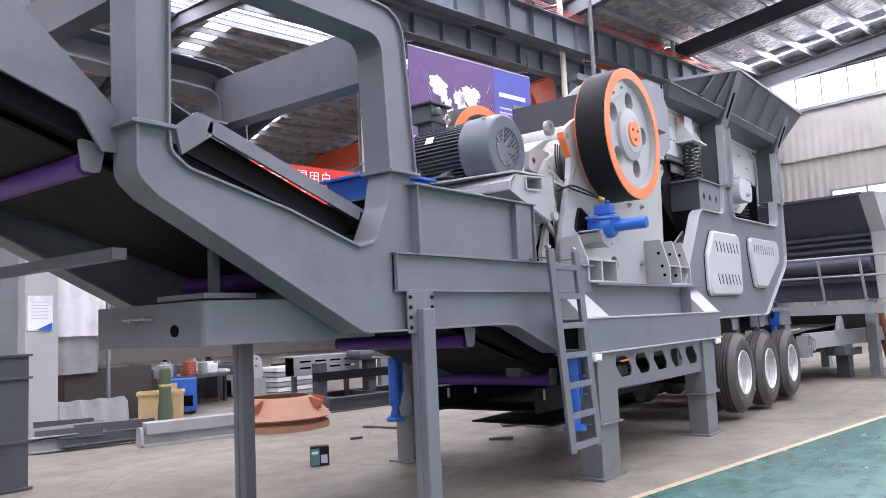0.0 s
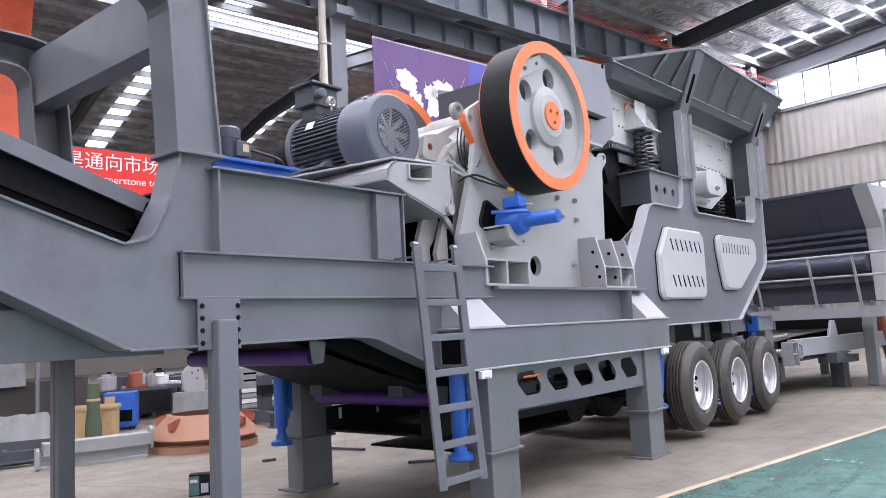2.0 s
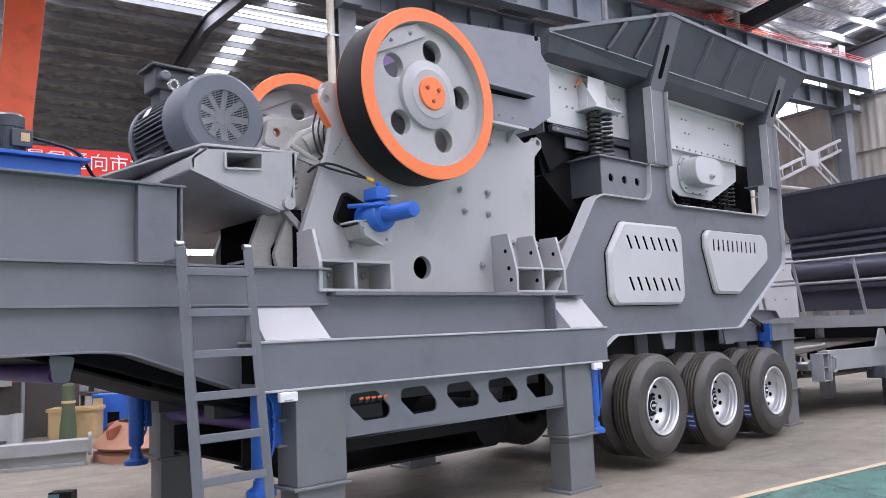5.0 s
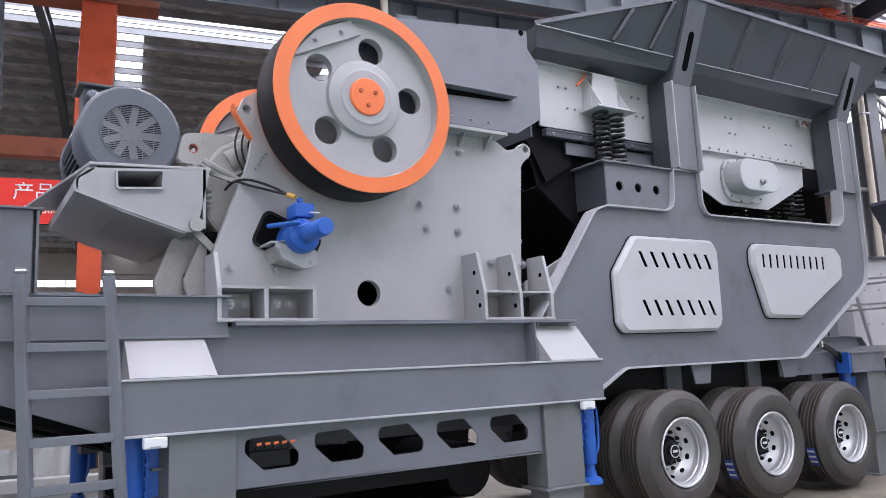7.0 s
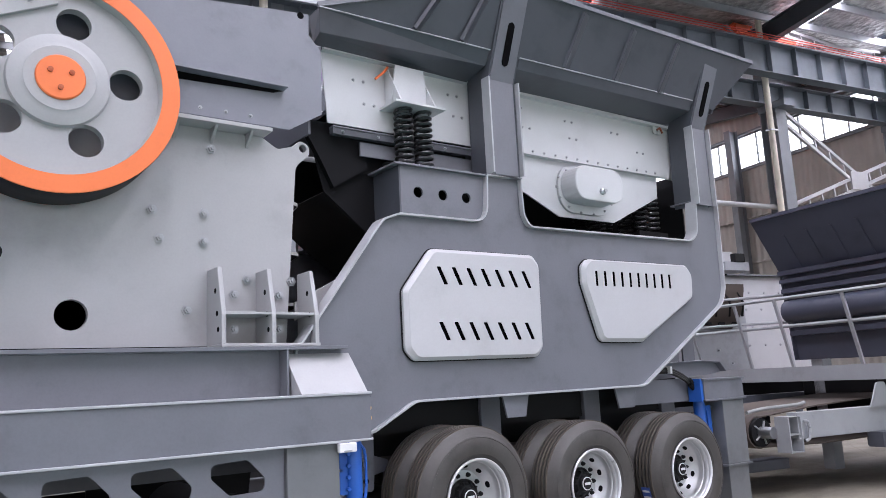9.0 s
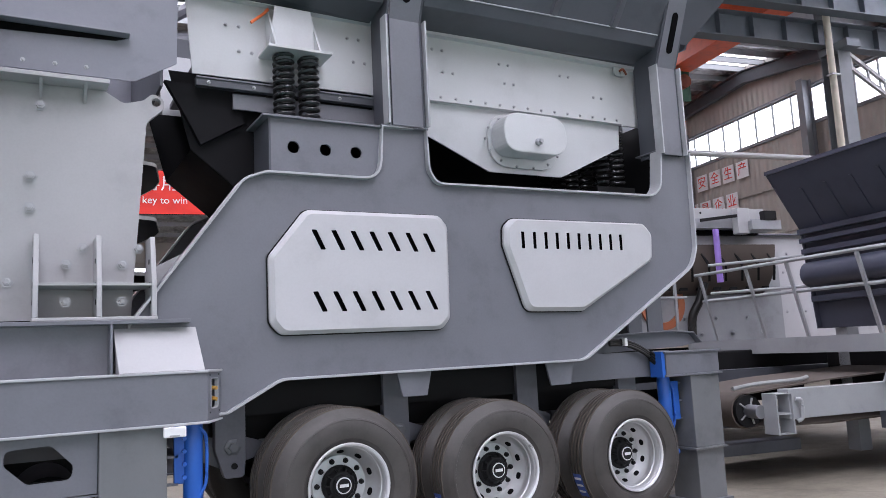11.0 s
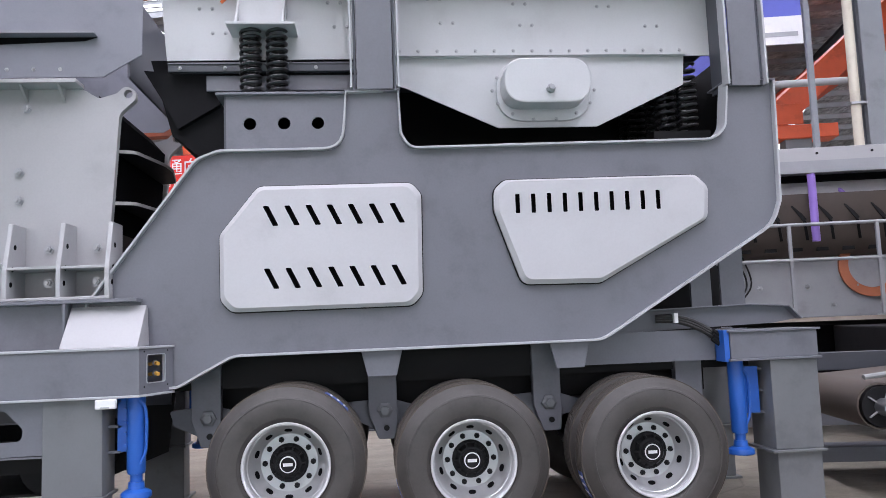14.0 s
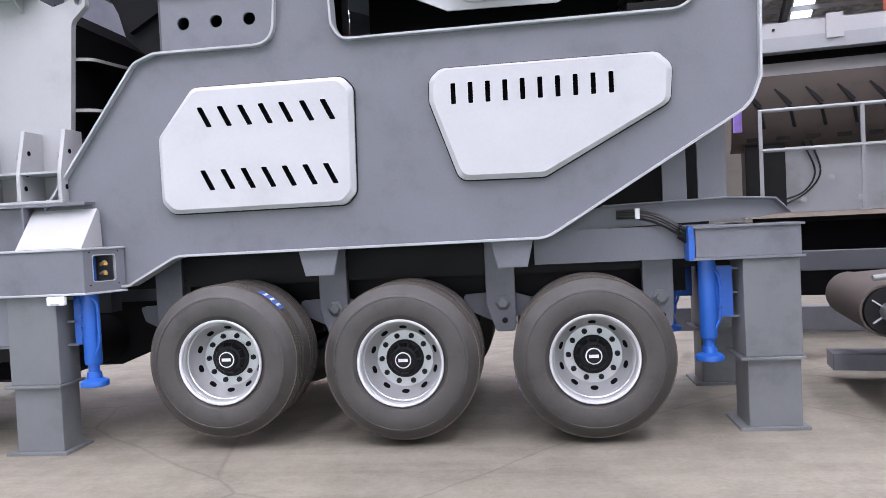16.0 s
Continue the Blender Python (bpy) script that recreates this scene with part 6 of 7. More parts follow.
part("head_frame", plate([(0.6, 3.6), (0.6, 3.2), (2.3, 2.62), (2.42, 2.44), (2.55, 2.44), (2.55, 2.62), (1.9, 3.2)], 3.86, 3.88), GREY, belt, "grey head frame plate")
part("head_frame", plate([(0.6, 3.6), (0.6, 3.2), (2.3, 2.62), (2.42, 2.44), (2.55, 2.44), (2.55, 2.62), (1.9, 3.2)], far_side(3.88), far_side(3.86)), GREY, belt)
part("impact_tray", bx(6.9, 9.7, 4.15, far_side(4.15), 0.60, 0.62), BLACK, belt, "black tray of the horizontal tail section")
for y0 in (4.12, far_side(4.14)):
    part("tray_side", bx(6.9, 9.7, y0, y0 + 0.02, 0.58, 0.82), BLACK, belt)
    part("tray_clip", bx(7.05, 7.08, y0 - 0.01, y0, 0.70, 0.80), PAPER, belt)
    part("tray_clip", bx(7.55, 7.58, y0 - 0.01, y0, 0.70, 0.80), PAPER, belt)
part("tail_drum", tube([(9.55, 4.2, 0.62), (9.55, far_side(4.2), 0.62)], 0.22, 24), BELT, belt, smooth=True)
# Sheet for the dark conveyor tail, outlined to fit the camera's view.
part("tail_sheet", plate([(8.9, 0.36), (9.69, 0.36), (10.17, 0.54), (10.25, 1.2), (8.9, 1.2)], 5.15, 5.17), BLACK, belt, "black sheet standing in for the dark conveyor tail")
part("tail_belt", bx(7.4, 9.6, 4.2, far_side(4.2), 0.40, 0.42), BELT, belt)

# kingpin box between the goosenecks
kb = fillet([(3.10, 4.0), (3.70, 3.92), (4.45, 3.92), (4.45, far_side(3.92)), (3.70, far_side(3.92)), (3.10, 5.18)], [0.06, 0.05, 0, 0, 0.05, 0.06])
king = part("kingpin_box", plate(kb, 1.425, 1.69, axis="z"), GREY, trailer, "grey kingpin box", bevel=0.004)
part("box_hole", lathe([(0.035, 0.0), (0.035, -0.012)], (3.10, 4.28, 1.52), axis="x", n=16), VOID, king, "dark round hole")
for y in (4.55, 4.72):
    part("box_bolt", tube([(3.10, y, 1.60), (3.06, y, 1.60)], 0.018, 8), STEEL, king)
part("box_link", tube([(3.07, 4.48, 1.60), (3.07, 4.80, 1.605)], 0.010, 6), STEEL, king)
part("box_pad", bx(3.12, 3.50, 4.02, 4.5, 1.70, 1.735), GREY, trailer, bevel=0.004)
part("box_strut", bx(3.24, 3.29, 4.1, 4.15, 1.735, 2.0), DARK, trailer)
part("neck_tie", beam((2.55, 3.93, 1.93), (2.55, far_side(3.93), 1.93), 0.08, 0.06), DARK, trailer)
part("portal_crossbeam", bx(4.40, 4.56, 3.8, far_side(3.8), 3.25, 3.66), GREY, trailer, "grey crossbeam between the portal posts", bevel=0.004)
part("portal_crossbeam", bx(2.53, 2.67, 3.8, far_side(3.8), 3.30, 3.55), GREY, trailer, bevel=0.004)
for k in range(3):
    part("brake_hose", tube(bend([(14.20, 3.98, 1.55 - 0.015 * k), (14.34, 3.95, 1.55 - 0.018 * k), (14.48, 3.93, 1.51 - 0.02 * k), (14.60, 3.91, 1.44 - 0.02 * k), (14.70, 3.90, 1.37 - 0.03 * k)]), 0.017, 8), CABLE, trailer, "black hydraulic hose", smooth=True)
    part("hose_coupling", tube([(14.62, 3.90, 1.43 - 0.03 * k), (14.69, 3.90, 1.38 - 0.03 * k)], 0.024, 8), BLACK, trailer, "black hose coupling", smooth=True)
part("hose_clip", bx(14.325, 14.355, 3.90, 3.97, 1.50, 1.575), PAPER, trailer)
for z in (1.32, 1.39):
    part("hose_nut", tube([(14.69, 3.90, z), (14.77, 3.905, z - 0.012)], 0.014, 6), STEEL, trailer, "zinc hose nipple")
part("jack_bracket", bx(14.665, 14.705, 3.80, 3.96, 1.19, 1.43), BLUE, trailer, "blue painted jack bracket")


# ---- hall fittings beyond the machine ----
def hb(*a):
    """A box in the hall's own directions."""
    return bx(*a, m=HALL)


def hp(u, v, z):
    return tuple(HALL @ Vector((u, v, z)))


def htube(points, r, n=8, curve=False):
    pts = [HALL @ Vector(p) for p in points]
    return tube(bend(pts) if curve else pts, r, n)


def hbeam(a, b, w, h):
    return beam(HALL @ Vector(a), HALL @ Vector(b), w, h)


def htext(name, text, size, u, v, z, mat, parent, turn=0, align="CENTER"):
    return lettering(name, text, size, HALL @ pose(u, v, z, 90, 0, turn), mat, parent, align)


# exhibition poster
poster = thing("wall_poster", "large purple vinyl poster with a pale world map and blue end", "poster", at=hp(14.1, 13.85, 6.4))
part("sheet", hb(12.0, 14.95, 13.84, 13.85, 5.7, 8.15), POSTER, poster)
part("blue_panel", hb(14.95, 16.4, 13.839, 13.85, 5.7, 8.15), POSTERBLUE, poster, "blue printed end panel")
for z in (5.7, 8.15):
    part("hem", htube([(12.0, 13.85, z), (16.4, 13.85, z)], 0.02, 6), PRINTGREY, poster)
random.seed(4)


def blot(cu, cz, ru, rz, n, seed, shear=0.0):
    """An uneven printed patch, like a continent on a map."""
    rnd = random.Random(seed)
    pts = []
    for i in range(n):
        a = 2 * math.pi * i / n
        k = 0.72 + 0.45 * rnd.random()
        pts.append((cu + ru * k * math.cos(a) + shear * rz * math.sin(a), cz + rz * k * math.sin(a)))
    return plate(pts, 13.832, 13.838)


for i, (cu, cz, ru, rz, sh) in enumerate(((12.95, 7.32, 0.30, 0.25, -0.3), (13.12, 7.02, 0.12, 0.12, 0.2), (13.22, 6.72, 0.16, 0.32, 0.2), (13.66, 7.12, 0.22, 0.20, 0.2), (13.72, 6.80, 0.2, 0.30, 0.1),
                                          (14.02, 7.22, 0.36, 0.24, 0.1), (14.15, 6.92, 0.2, 0.18, 0.2), (14.42, 6.60, 0.14, 0.10, 0))):
    part("map_patch", blot(cu, cz, ru, rz, 26, i, sh), PAPER, poster, "pale printed map shape", m=HALL)
for i in range(26):
    rnd = random.Random(100 + i)
    u, z = 12.35 + 2.4 * rnd.random(), 6.3 + 1.25 * rnd.random()
    lean = (u - 13.5) * 0.12
    part("light_streak", hbeam((u, 13.835, z), (u + lean, 13.835, z + 0.12 + 0.2 * rnd.random()), 0.016, 0.004), PRINTGREY, poster)
for i, (z, w) in enumerate(((7.46, 1.05), (7.1, 0.9), (6.97, 0.8), (6.72, 0.9), (6.6, 0.7))):
    part("text_bar", hb(15.12, 15.12 + w, 13.833, 13.837, z - (0.06 if not i else 0.025), z + (0.06 if not i else 0.025)), PAPER if not i else PRINTGREY, poster)
for u in (12.0, 14.9, 16.4):
    part("cord", htube([(u, 13.85, 8.15), (u, 13.9, 8.8)], 0.008, 5), CABLE, poster)

# red slogan banner
ban = thing("slogan_banner", "long red cloth banner with white slogans hung between columns", "banner", at=hp(7.5, 13.95, 4.24))
part("cloth", hb(3.9, 11.05, 13.94, 13.95, 4.13, 4.90), BANNER, ban)
htext("slogan", "产品质量是通向市场的基石", 0.327, 6.20, 13.935, 4.66, PAPER, ban)
htext("slogan", "Product quality is the cornerstone to the market", 0.181, 6.20, 13.935, 4.37, PAPER, ban)
htext("slogan", "是赢得用户", 0.30, 8.28, 13.935, 4.66, PAPER, ban, align="LEFT")
htext("slogan", "is the key to win", 0.175, 8.45, 13.935, 4.37, PAPER, ban, align="LEFT")
for k in range(3):
    part("text_bar", hb(10.02 + 0.34 * k, 10.26 + 0.34 * k, 13.932, 13.937, 4.55, 4.77), PAPER, ban)
part("lower_cord", htube([(3.9, 13.95, 4.13), (11.15, 13.95, 4.13)], 0.012, 5), CABLE, ban)
part("upper_cord", htube([(3.9, 13.95, 4.90), (11.15, 13.95, 4.90)], 0.012, 5), CABLE, ban)

# character cards on the end wall
for row, (z, v0, chars) in enumerate(((8.54, 28.5, "安全生产"), (7.32, 29.3, "产是企业"))):
    for k, ch in enumerate(chars):
        v = v0 - 0.886 * k
        card = thing("character_card", "square white card with one red character on the end wall", "sign", "safety cards", at=hp(31.88, v, z - 0.35))
        part("board", hb(31.86, 31.89, v - 0.355, v + 0.355, z - 0.355, z + 0.355), PAPER, card)
        htext("character", ch, 0.57, 31.855, v, z, REDINK, card, turn=-90)
small = thing("window_2", "small bright window high in the end wall", "window", kind="structure", at=hp(31.9, 10.6, 4.2))
part("pane", hb(31.965, 31.975, 9.4, 11.9, 4.9, 5.92), DAYLIGHT, small)
for a in ((9.3, 12.0, 5.92, 6.0), (9.3, 12.0, 4.82, 4.9), (9.3, 9.4, 4.9, 5.92), (11.9, 12.0, 4.9, 5.92), (10.61, 10.68, 4.9, 5.92)):
    part("frame", hb(31.90, 31.985, *a), COLUMN, small)
for v in (-7.8, -0.4, 7.0, 21.9, 29.3, 36.7):
    wc = thing("wall_column", "grey steel column of the end wall", "column", "end wall columns", "structure", at=hp(31.7, v, 0))
    part("web", hb(31.45, 31.85, v - 0.01, v + 0.01, 0, 11.0), COLUMN, wc)
    part("flange", hb(31.43, 31.45, v - 0.15, v + 0.15, 0, 11.0), COLUMN, wc)
    part("flange", hb(31.85, 31.87, v - 0.15, v + 0.15, 0, 11.0), COLUMN, wc)

# bracing in the column line
brace = thing("cross_bracing", "pale grey lattice cross bracing between two columns", "bracing", kind="structure", at=hp(28.5, 14.5, 4))
for (a, za), (b, zb), gap in (((25.5, 8.75), (30.4, 5.86), 0.36), ((25.5, 5.85), (30.4, 7.61), 0.36), ((25.5, 11.25), (30.4, 10.77), 0.2), ((25.5, 10.75), (30.4, 11.09), 0.2)):
    for dz in (0.0, gap):
        part("chord", hbeam((a, 14.5, za - dz), (b, 14.5, zb - dz), 0.09, 0.09), PALE, brace)
    for k in range(9):
        f = (k + 0.5) / 9
        part("lattice", hbeam((a + (b - a) * f, 14.5, za + (zb - za) * f), (a + (b - a) * f + 0.05, 14.5, za + (zb - za) * f - gap), 0.05, 0.05), PALE, brace)
part("node_plate", hb(28.15, 28.9, 14.42, 14.47, 6.5, 7.05), PALE, brace, bevel=0.01)
for u0, u1, z in ((18.9, 25.3, 5.8), (11.35, 18.9, 5.72), (25.3, 30.62, 5.7)):
    tagged(part("tie_tube", htube([(u0 + 0.2, 14.5, z), (u1 - 0.2, 14.5, z)], 0.07, 12), PALE, smooth=True), "pale grey steel tie tube between columns", "tie", "column ties", "structure")
for u in COL_U:
    for s in (-1, 1):
        tagged(part("knee_brace", hbeam((u + 0.2 * s, 14.6, 9.9), (u + 1.3 * s, 14.6, 11.0), 0.09, 0.09), COLUMN), "steel knee brace under the roof", "brace", "knee braces", "structure")


# ---- overhead crane ----
crane = thing("overhead_crane", "orange box girder travelling crane with a green hoist trolley", "crane", at=hp(25, 15, 10.3))
part("girder", hb(24.75, 25.3, 14.9, 45.0, 10.35, 11.3), CRANE, crane, "orange painted box girder")
part("girder_lip", hb(24.60, 25.45, 14.9, 45.0, 10.30, 10.35), CRANE, crane)
part("girder_lip", hb(24.66, 25.40, 14.9, 45.0, 11.3, 11.34), CRANE, crane)
for v in (16.5, 18.2, 19.9, 21.6, 23.3, 25.0):
    part("clamp", hb(24.69, 24.75, v, v + 0.2, 10.9, 10.95), CRANE, crane)
part("end_carriage", hb(24.2, 26.4, 14.3, 14.9, 10.35, 10.75), CRANE, crane)
tro = part("hoist_body", htube([(24.9, 20.6, 9.65), (24.9, 21.7, 9.65)], 0.32, 20), paint("green_hoist_paint", (0.03, 0.12, 0.07), 0.45), crane, "green rope hoist under the girder", smooth=True)
part("hoist_frame", hb(24.5, 25.4, 20.4, 20.5, 9.3, 10.3), MATS["green_hoist_paint"], tro)
part("hoist_frame", hb(24.5, 25.4, 21.8, 21.9, 9.3, 10.3), MATS["green_hoist_paint"], tro)
part("hoist_box", hb(24.45, 24.95, 22.1, 22.9, 9.2, 9.75), BLACK, tro)
part("hoist_motor", htube([(24.7, 19.7, 9.7), (24.7, 20.4, 9.7)], 0.22, 16), RUST, tro, "red hoist motor", smooth=True)
hook = thing("hook_block", "yellow crane hook block hanging on wire ropes", "hook", at=hp(20.45, 14.9, 4.6))
for s in (-0.14, 0.14):
    part("rope", htube([(20.45 + s, 14.9, 5.1), (20.45 + s * 0.6, 14.95, 11.45)], 0.008, 5), CABLE, hook)
part("sheave_case", lathe([(0.0005, -0.15), (0.15, -0.12), (0.17, -0.09), (0.17, 0.09), (0.15, 0.12), (0.0005, 0.15)], hp(20.45, 14.9, 5.05), n=20), BRASS, hook, smooth=True)
part("shank", htube([(20.45, 14.9, 4.92), (20.45, 14.9, 4.76)], 0.07, 10), BRASS, hook, smooth=True)

# red gantry frame seen behind the motor
gan = thing("red_gantry", "orange-red painted steel gantry frame standing behind the machine", "gantry", at=hp(4.3, 17, 0))
for u in (5.42, 2.95):
    o = [(u - 0.36, 0), (u + 0.08, 0), (u + 0.12, 6.0), (u + 0.32, 8.6), (u + 0.33, 10.4), (u - 0.33, 10.4), (u - 0.42, 8.2), (u - 0.50, 6.0), (u - 0.34, 4.6)]
    part("post", plate(o, 16.8, 17.3), CRANE, gan, "orange-red tapered post", bevel=0.02, m=HALL)
    part("post_foot", hb(u - 0.56, u + 0.28, 16.7, 17.4, 0.0, 0.04), CRANE, gan)
part("cross_girder", hb(2.0, 6.6, 16.75, 17.35, 9.55, 10.45), RUST, gan, "dark red cross girder")
part("low_girder", hb(3.2, 5.2, 16.9, 17.2, 6.1, 6.5), RUST, gan)
lamp_head = thing("work_lamp", "black site floodlight on a bracket", "lamp", at=hp(3.2, 15.5, 6.6))
part("housing", hb(2.9, 3.7, 15.3, 15.7, 6.6, 7.5), BLACK, lamp_head, bevel=0.04)
part("glass", hb(3.0, 3.6, 15.28, 15.3, 6.75, 7.35), STEEL, lamp_head)
part("bracket", hbeam((3.3, 15.7, 7.0), (2.95, 16.8, 7.0), 0.08, 0.08), BLACK, lamp_head)
ind = thing("orange_jib", "orange steel jib arm with bolted end behind the second plant", "crane", at=hp(19.2, 19.0, 0))
part("arm", hbeam((18.7, 19.0, 6.15), (23.2, 19.6, 10.0), 0.45, 0.6), CRANE, ind, bevel=0.01)
part("foot", hb(18.15, 20.1, 18.7, 19.3, 5.62, 5.95), CRANE, ind, bevel=0.02)
part("foot_plate", hb(18.5, 19.3, 18.66, 18.7, 5.95, 6.45), CRANE, ind, bevel=0.01)
part("stand", hb(18.9, 19.5, 18.8, 19.2, 0, 5.62), COLUMN, ind)
sb = thing("hanging_sign", "blue and white hanging sign board on a post", "sign", at=hp(16.4, 12.0, 5.7))
part("blue_field", hb(15.98, 16.82, 12.0, 12.03, 6.06, 6.9), paint("blue_sign_paint", (0.10, 0.12, 0.48), 0.5), sb)
part("white_field", hb(15.98, 16.82, 12.0, 12.03, 5.62, 6.06), PAPER, sb)
part("mark", hb(16.05, 16.75, 11.994, 12.0, 5.74, 5.81), PURLIN, sb, "plain grey mark")
part("post", hb(16.86, 16.94, 12.0, 12.08, 3.6, 11.2), COLUMN, sb)

# ---- the second plant, square to the hall ----
LIGHTGREY = paint("light_grey_frame_paint", (0.30, 0.31, 0.325), 0.45, bump=0.005)
TREAD = paint("dusty_tread_plate", (0.36, 0.30, 0.25), 0.6, bump=0.006, vary=0.15)
plant = thing("screening_plant", "light grey second mobile plant with a troughed chevron belt", "plant", at=hp(17, 10, 0))
part("bolted_body", hb(14.9, 19.4, 10.8, 12.0, 1.47, 2.75), LIGHTGREY, plant, "pale bolted side casing", bevel=0.006)
for k in range(13):
    ob = new("bolt", BOLT_BIG)
    ob.matrix_basis = HALL @ Matrix.Translation((15.2 + 0.31 * k, 10.795, 1.62 + 0.25 * (k % 2)))
    ob.parent = plant
    ob.matrix_parent_inverse = plant.matrix_basis.inverted()
part("upper_casing", hb(18.6, 22.0, 11.18, 11.30, 1.47, 3.33), WHITE, plant, "pale riveted casing behind the belt", bevel=0.005)
part("casing_flange", hb(14.4, 22.0, 11.08, 11.30, 3.33, 3.36), GREY, plant, bevel=0.004)
for k in range(7):
    for i, z in enumerate((1.95, 2.32, 2.66, 3.0)):
        ob = new("bolt", BOLT)
        ob.matrix_basis = HALL @ Matrix.Translation((19.0 + 0.42 * k + 0.12 * (i % 2), 11.178, z))
        ob.parent = plant
        ob.matrix_parent_inverse = plant.matrix_basis.inverted()
# Sill is darkened and a black block added for shade below the body.
part("sill", hb(14.6, 19.4, 10.35, 10.8, 1.42, 1.47), DARK, plant)
part("sill_web", hb(14.6, 19.4, 10.55, 10.6, 1.30, 1.42), BLACK, plant)
part("under_shade_block", hb(14.2, 19.4, 10.5, 11.6, 0.5, 1.36), VOID, plant)
prof = [(10.95, 2.24), (10.80, 2.27), (10.66, 2.36), (10.54, 2.52), (10.46, 2.72), (10.41, 2.95), (10.40, 3.06)]
bm = strip([(a, b) for a, b in prof], 14.4, 19.0, 0.02, axis="x")
part("chevron_belt", bm, BROWN, plant, "dusty brown troughed belt with raised chevrons", m=HALL, smooth=True)
for k in range(14):
    u = 14.55 + 0.33 * k
    part("cleat", hbeam((u, 10.425, 2.92), (u + 0.16, 10.455, 2.72), 0.035, 0.05), BELT, plant)
    part("cleat", hbeam((u + 0.16, 10.455, 2.72), (u + 0.22, 10.56, 2.48), 0.035, 0.05), BELT, plant)
    part("cleat", hbeam((u + 0.02, 10.65, 2.355), (u + 0.17, 10.65, 2.36), 0.035, 0.05), BELT, plant)
part("white_skirt", hb(14.4, 19.0, 10.85, 10.88, 3.02, 3.29), WHITE, plant, "white skirt board")
part("dark_gap", hb(14.4, 19.0, 10.75, 10.85, 3.28, 3.37), VOID, plant)
part("upper_beam", hb(14.3, 19.0, 10.55, 10.75, 3.36, 3.52), LIGHTGREY, plant, "light grey upper frame beam")
part("upper_beam", hb(14.3, 19.0, 10.58, 11.6, 3.52, 3.70), PALE, plant, bevel=0.004)
for u in (14.9, 15.6, 16.3, 17.0, 17.7, 18.4):
    part("rivet", lathe([(0.018, 0), (0.018, -0.01)], hp(u, 10.575, 3.62), n=8), BLACK, plant)
lug = part("lug", bx(-0.09, 0.09, 0, 0.02, -0.16, 0.12, m=HALL @ Matrix.Translation((15.55, 10.53, 3.62))), PALE, plant)
part("lug", hb(18.3, 18.55, 10.40, 10.55, 3.25, 3.68), PALE, plant, "pale bracket plate", bevel=0.01)
part("lever", hbeam((17.6, 10.45, 3.47), (18.4, 10.42, 3.56), 0.04, 0.05), BLACK, plant)
part("roller_frame", hb(18.5, 19.1, 10.3, 10.7, 3.30, 3.46), LIGHTGREY, plant, bevel=0.006)
part("cleaner_block", hb(18.75, 19.0, 10.28, 10.4, 3.46, 3.62), BLACK, plant, bevel=0.01)
for u in (14.45, 16.10, 17.76):
    part("guide_post", htube([(u, 10.31, 2.43), (u, 10.31, 3.30)], 0.05, 14), VIOLET, plant, "violet plastic guide roller", smooth=True)
for u in (16.75, 17.45):
    part("guide_roller", htube([(u, 10.8, 3.02), (u - 0.1, 10.9, 3.2)], 0.04, 10), VIOLET, plant, smooth=True)
part("orange_ring", lathe([(0.30, 0), (0.30, -0.04), (0.42, -0.04), (0.42, 0), (0.30, 0)], (0, 0, 0), n=36), paint("dusty_orange_paint", (0.40, 0.13, 0.06), 0.6), plant, "dusty orange painted ring", m=HALL @ Matrix.Translation((16.95, 10.795, 2.13)))
part("hose", htube([(17.6, 10.5, 2.45), (17.5, 10.55, 2.15), (17.38, 10.6, 1.9), (17.36, 10.62, 1.5)], 0.07, 10, True), CABLE, plant, "black rubber hose", smooth=True)
part("cable", htube([(15.2, 10.72, 2.3), (15.32, 10.72, 1.95), (15.2, 10.74, 1.72), (14.95, 10.74, 1.62)], 0.012, 6, True), CABLE, plant, smooth=True)
part("cable", htube([(15.28, 10.72, 2.32), (15.38, 10.72, 1.95), (15.24, 10.74, 1.72), (15.0, 10.74, 1.58)], 0.012, 6, True), CABLE, plant, smooth=True)
part("end_duct", hb(14.55, 15.0, 10.7, 11.2, 1.5, 2.3), BLACK, plant)
# frontal railing
for z in (2.64, 2.19):
    part("hand_rail", htube([(14.66, 10.2, z), (17.0, 10.2, z)], 0.022, 8), LIGHTGREY, plant)
for u in (14.68, 15.73, 16.8):
    part("rail_post", hb(u - 0.02, u + 0.02, 10.18, 10.22, 1.47, 2.64), LIGHTGREY, plant)
    part("post_shoe", hb(u - 0.06, u + 0.06, 10.14, 10.26, 1.47, 1.49), LIGHTGREY, plant)
part("walkway", hb(14.5, 17.2, 10.15, 10.9, 1.42, 1.468), TREAD, plant)
# side walkway with its leaning railing
part("walkway", hb(16.95, 17.7, 4.0, 10.15, 1.42, 1.46), TREAD, plant, "dusty perforated tread walkway")
part("walkway_edge", hb(16.92, 16.95, 4.0, 10.15, 1.30, 1.50), LIGHTGREY, plant)
for z, u in ((2.44, 16.82), (2.05, 16.93)):
    part("hand_rail", htube([(u, 4.0, z), (u, 9.7, z + 0.04)], 0.024, 8), LIGHTGREY, plant)
for v in (4.4, 5.2, 5.96, 6.76, 7.85, 8.6, 9.6):
    part("rail_post", hbeam((17.08, v, 1.42), (16.82, v, 2.45), 0.045, 0.03), LIGHTGREY, plant)
for v in (5.5, 6.3, 7.1, 7.9, 8.7, 9.4):
    for k in range(3):
        part("tread_slot", hb(17.05 + 0.16 * k, 17.13 + 0.16 * k, v - 0.25, v + 0.25, 1.4605, 1.464), VOID, plant)
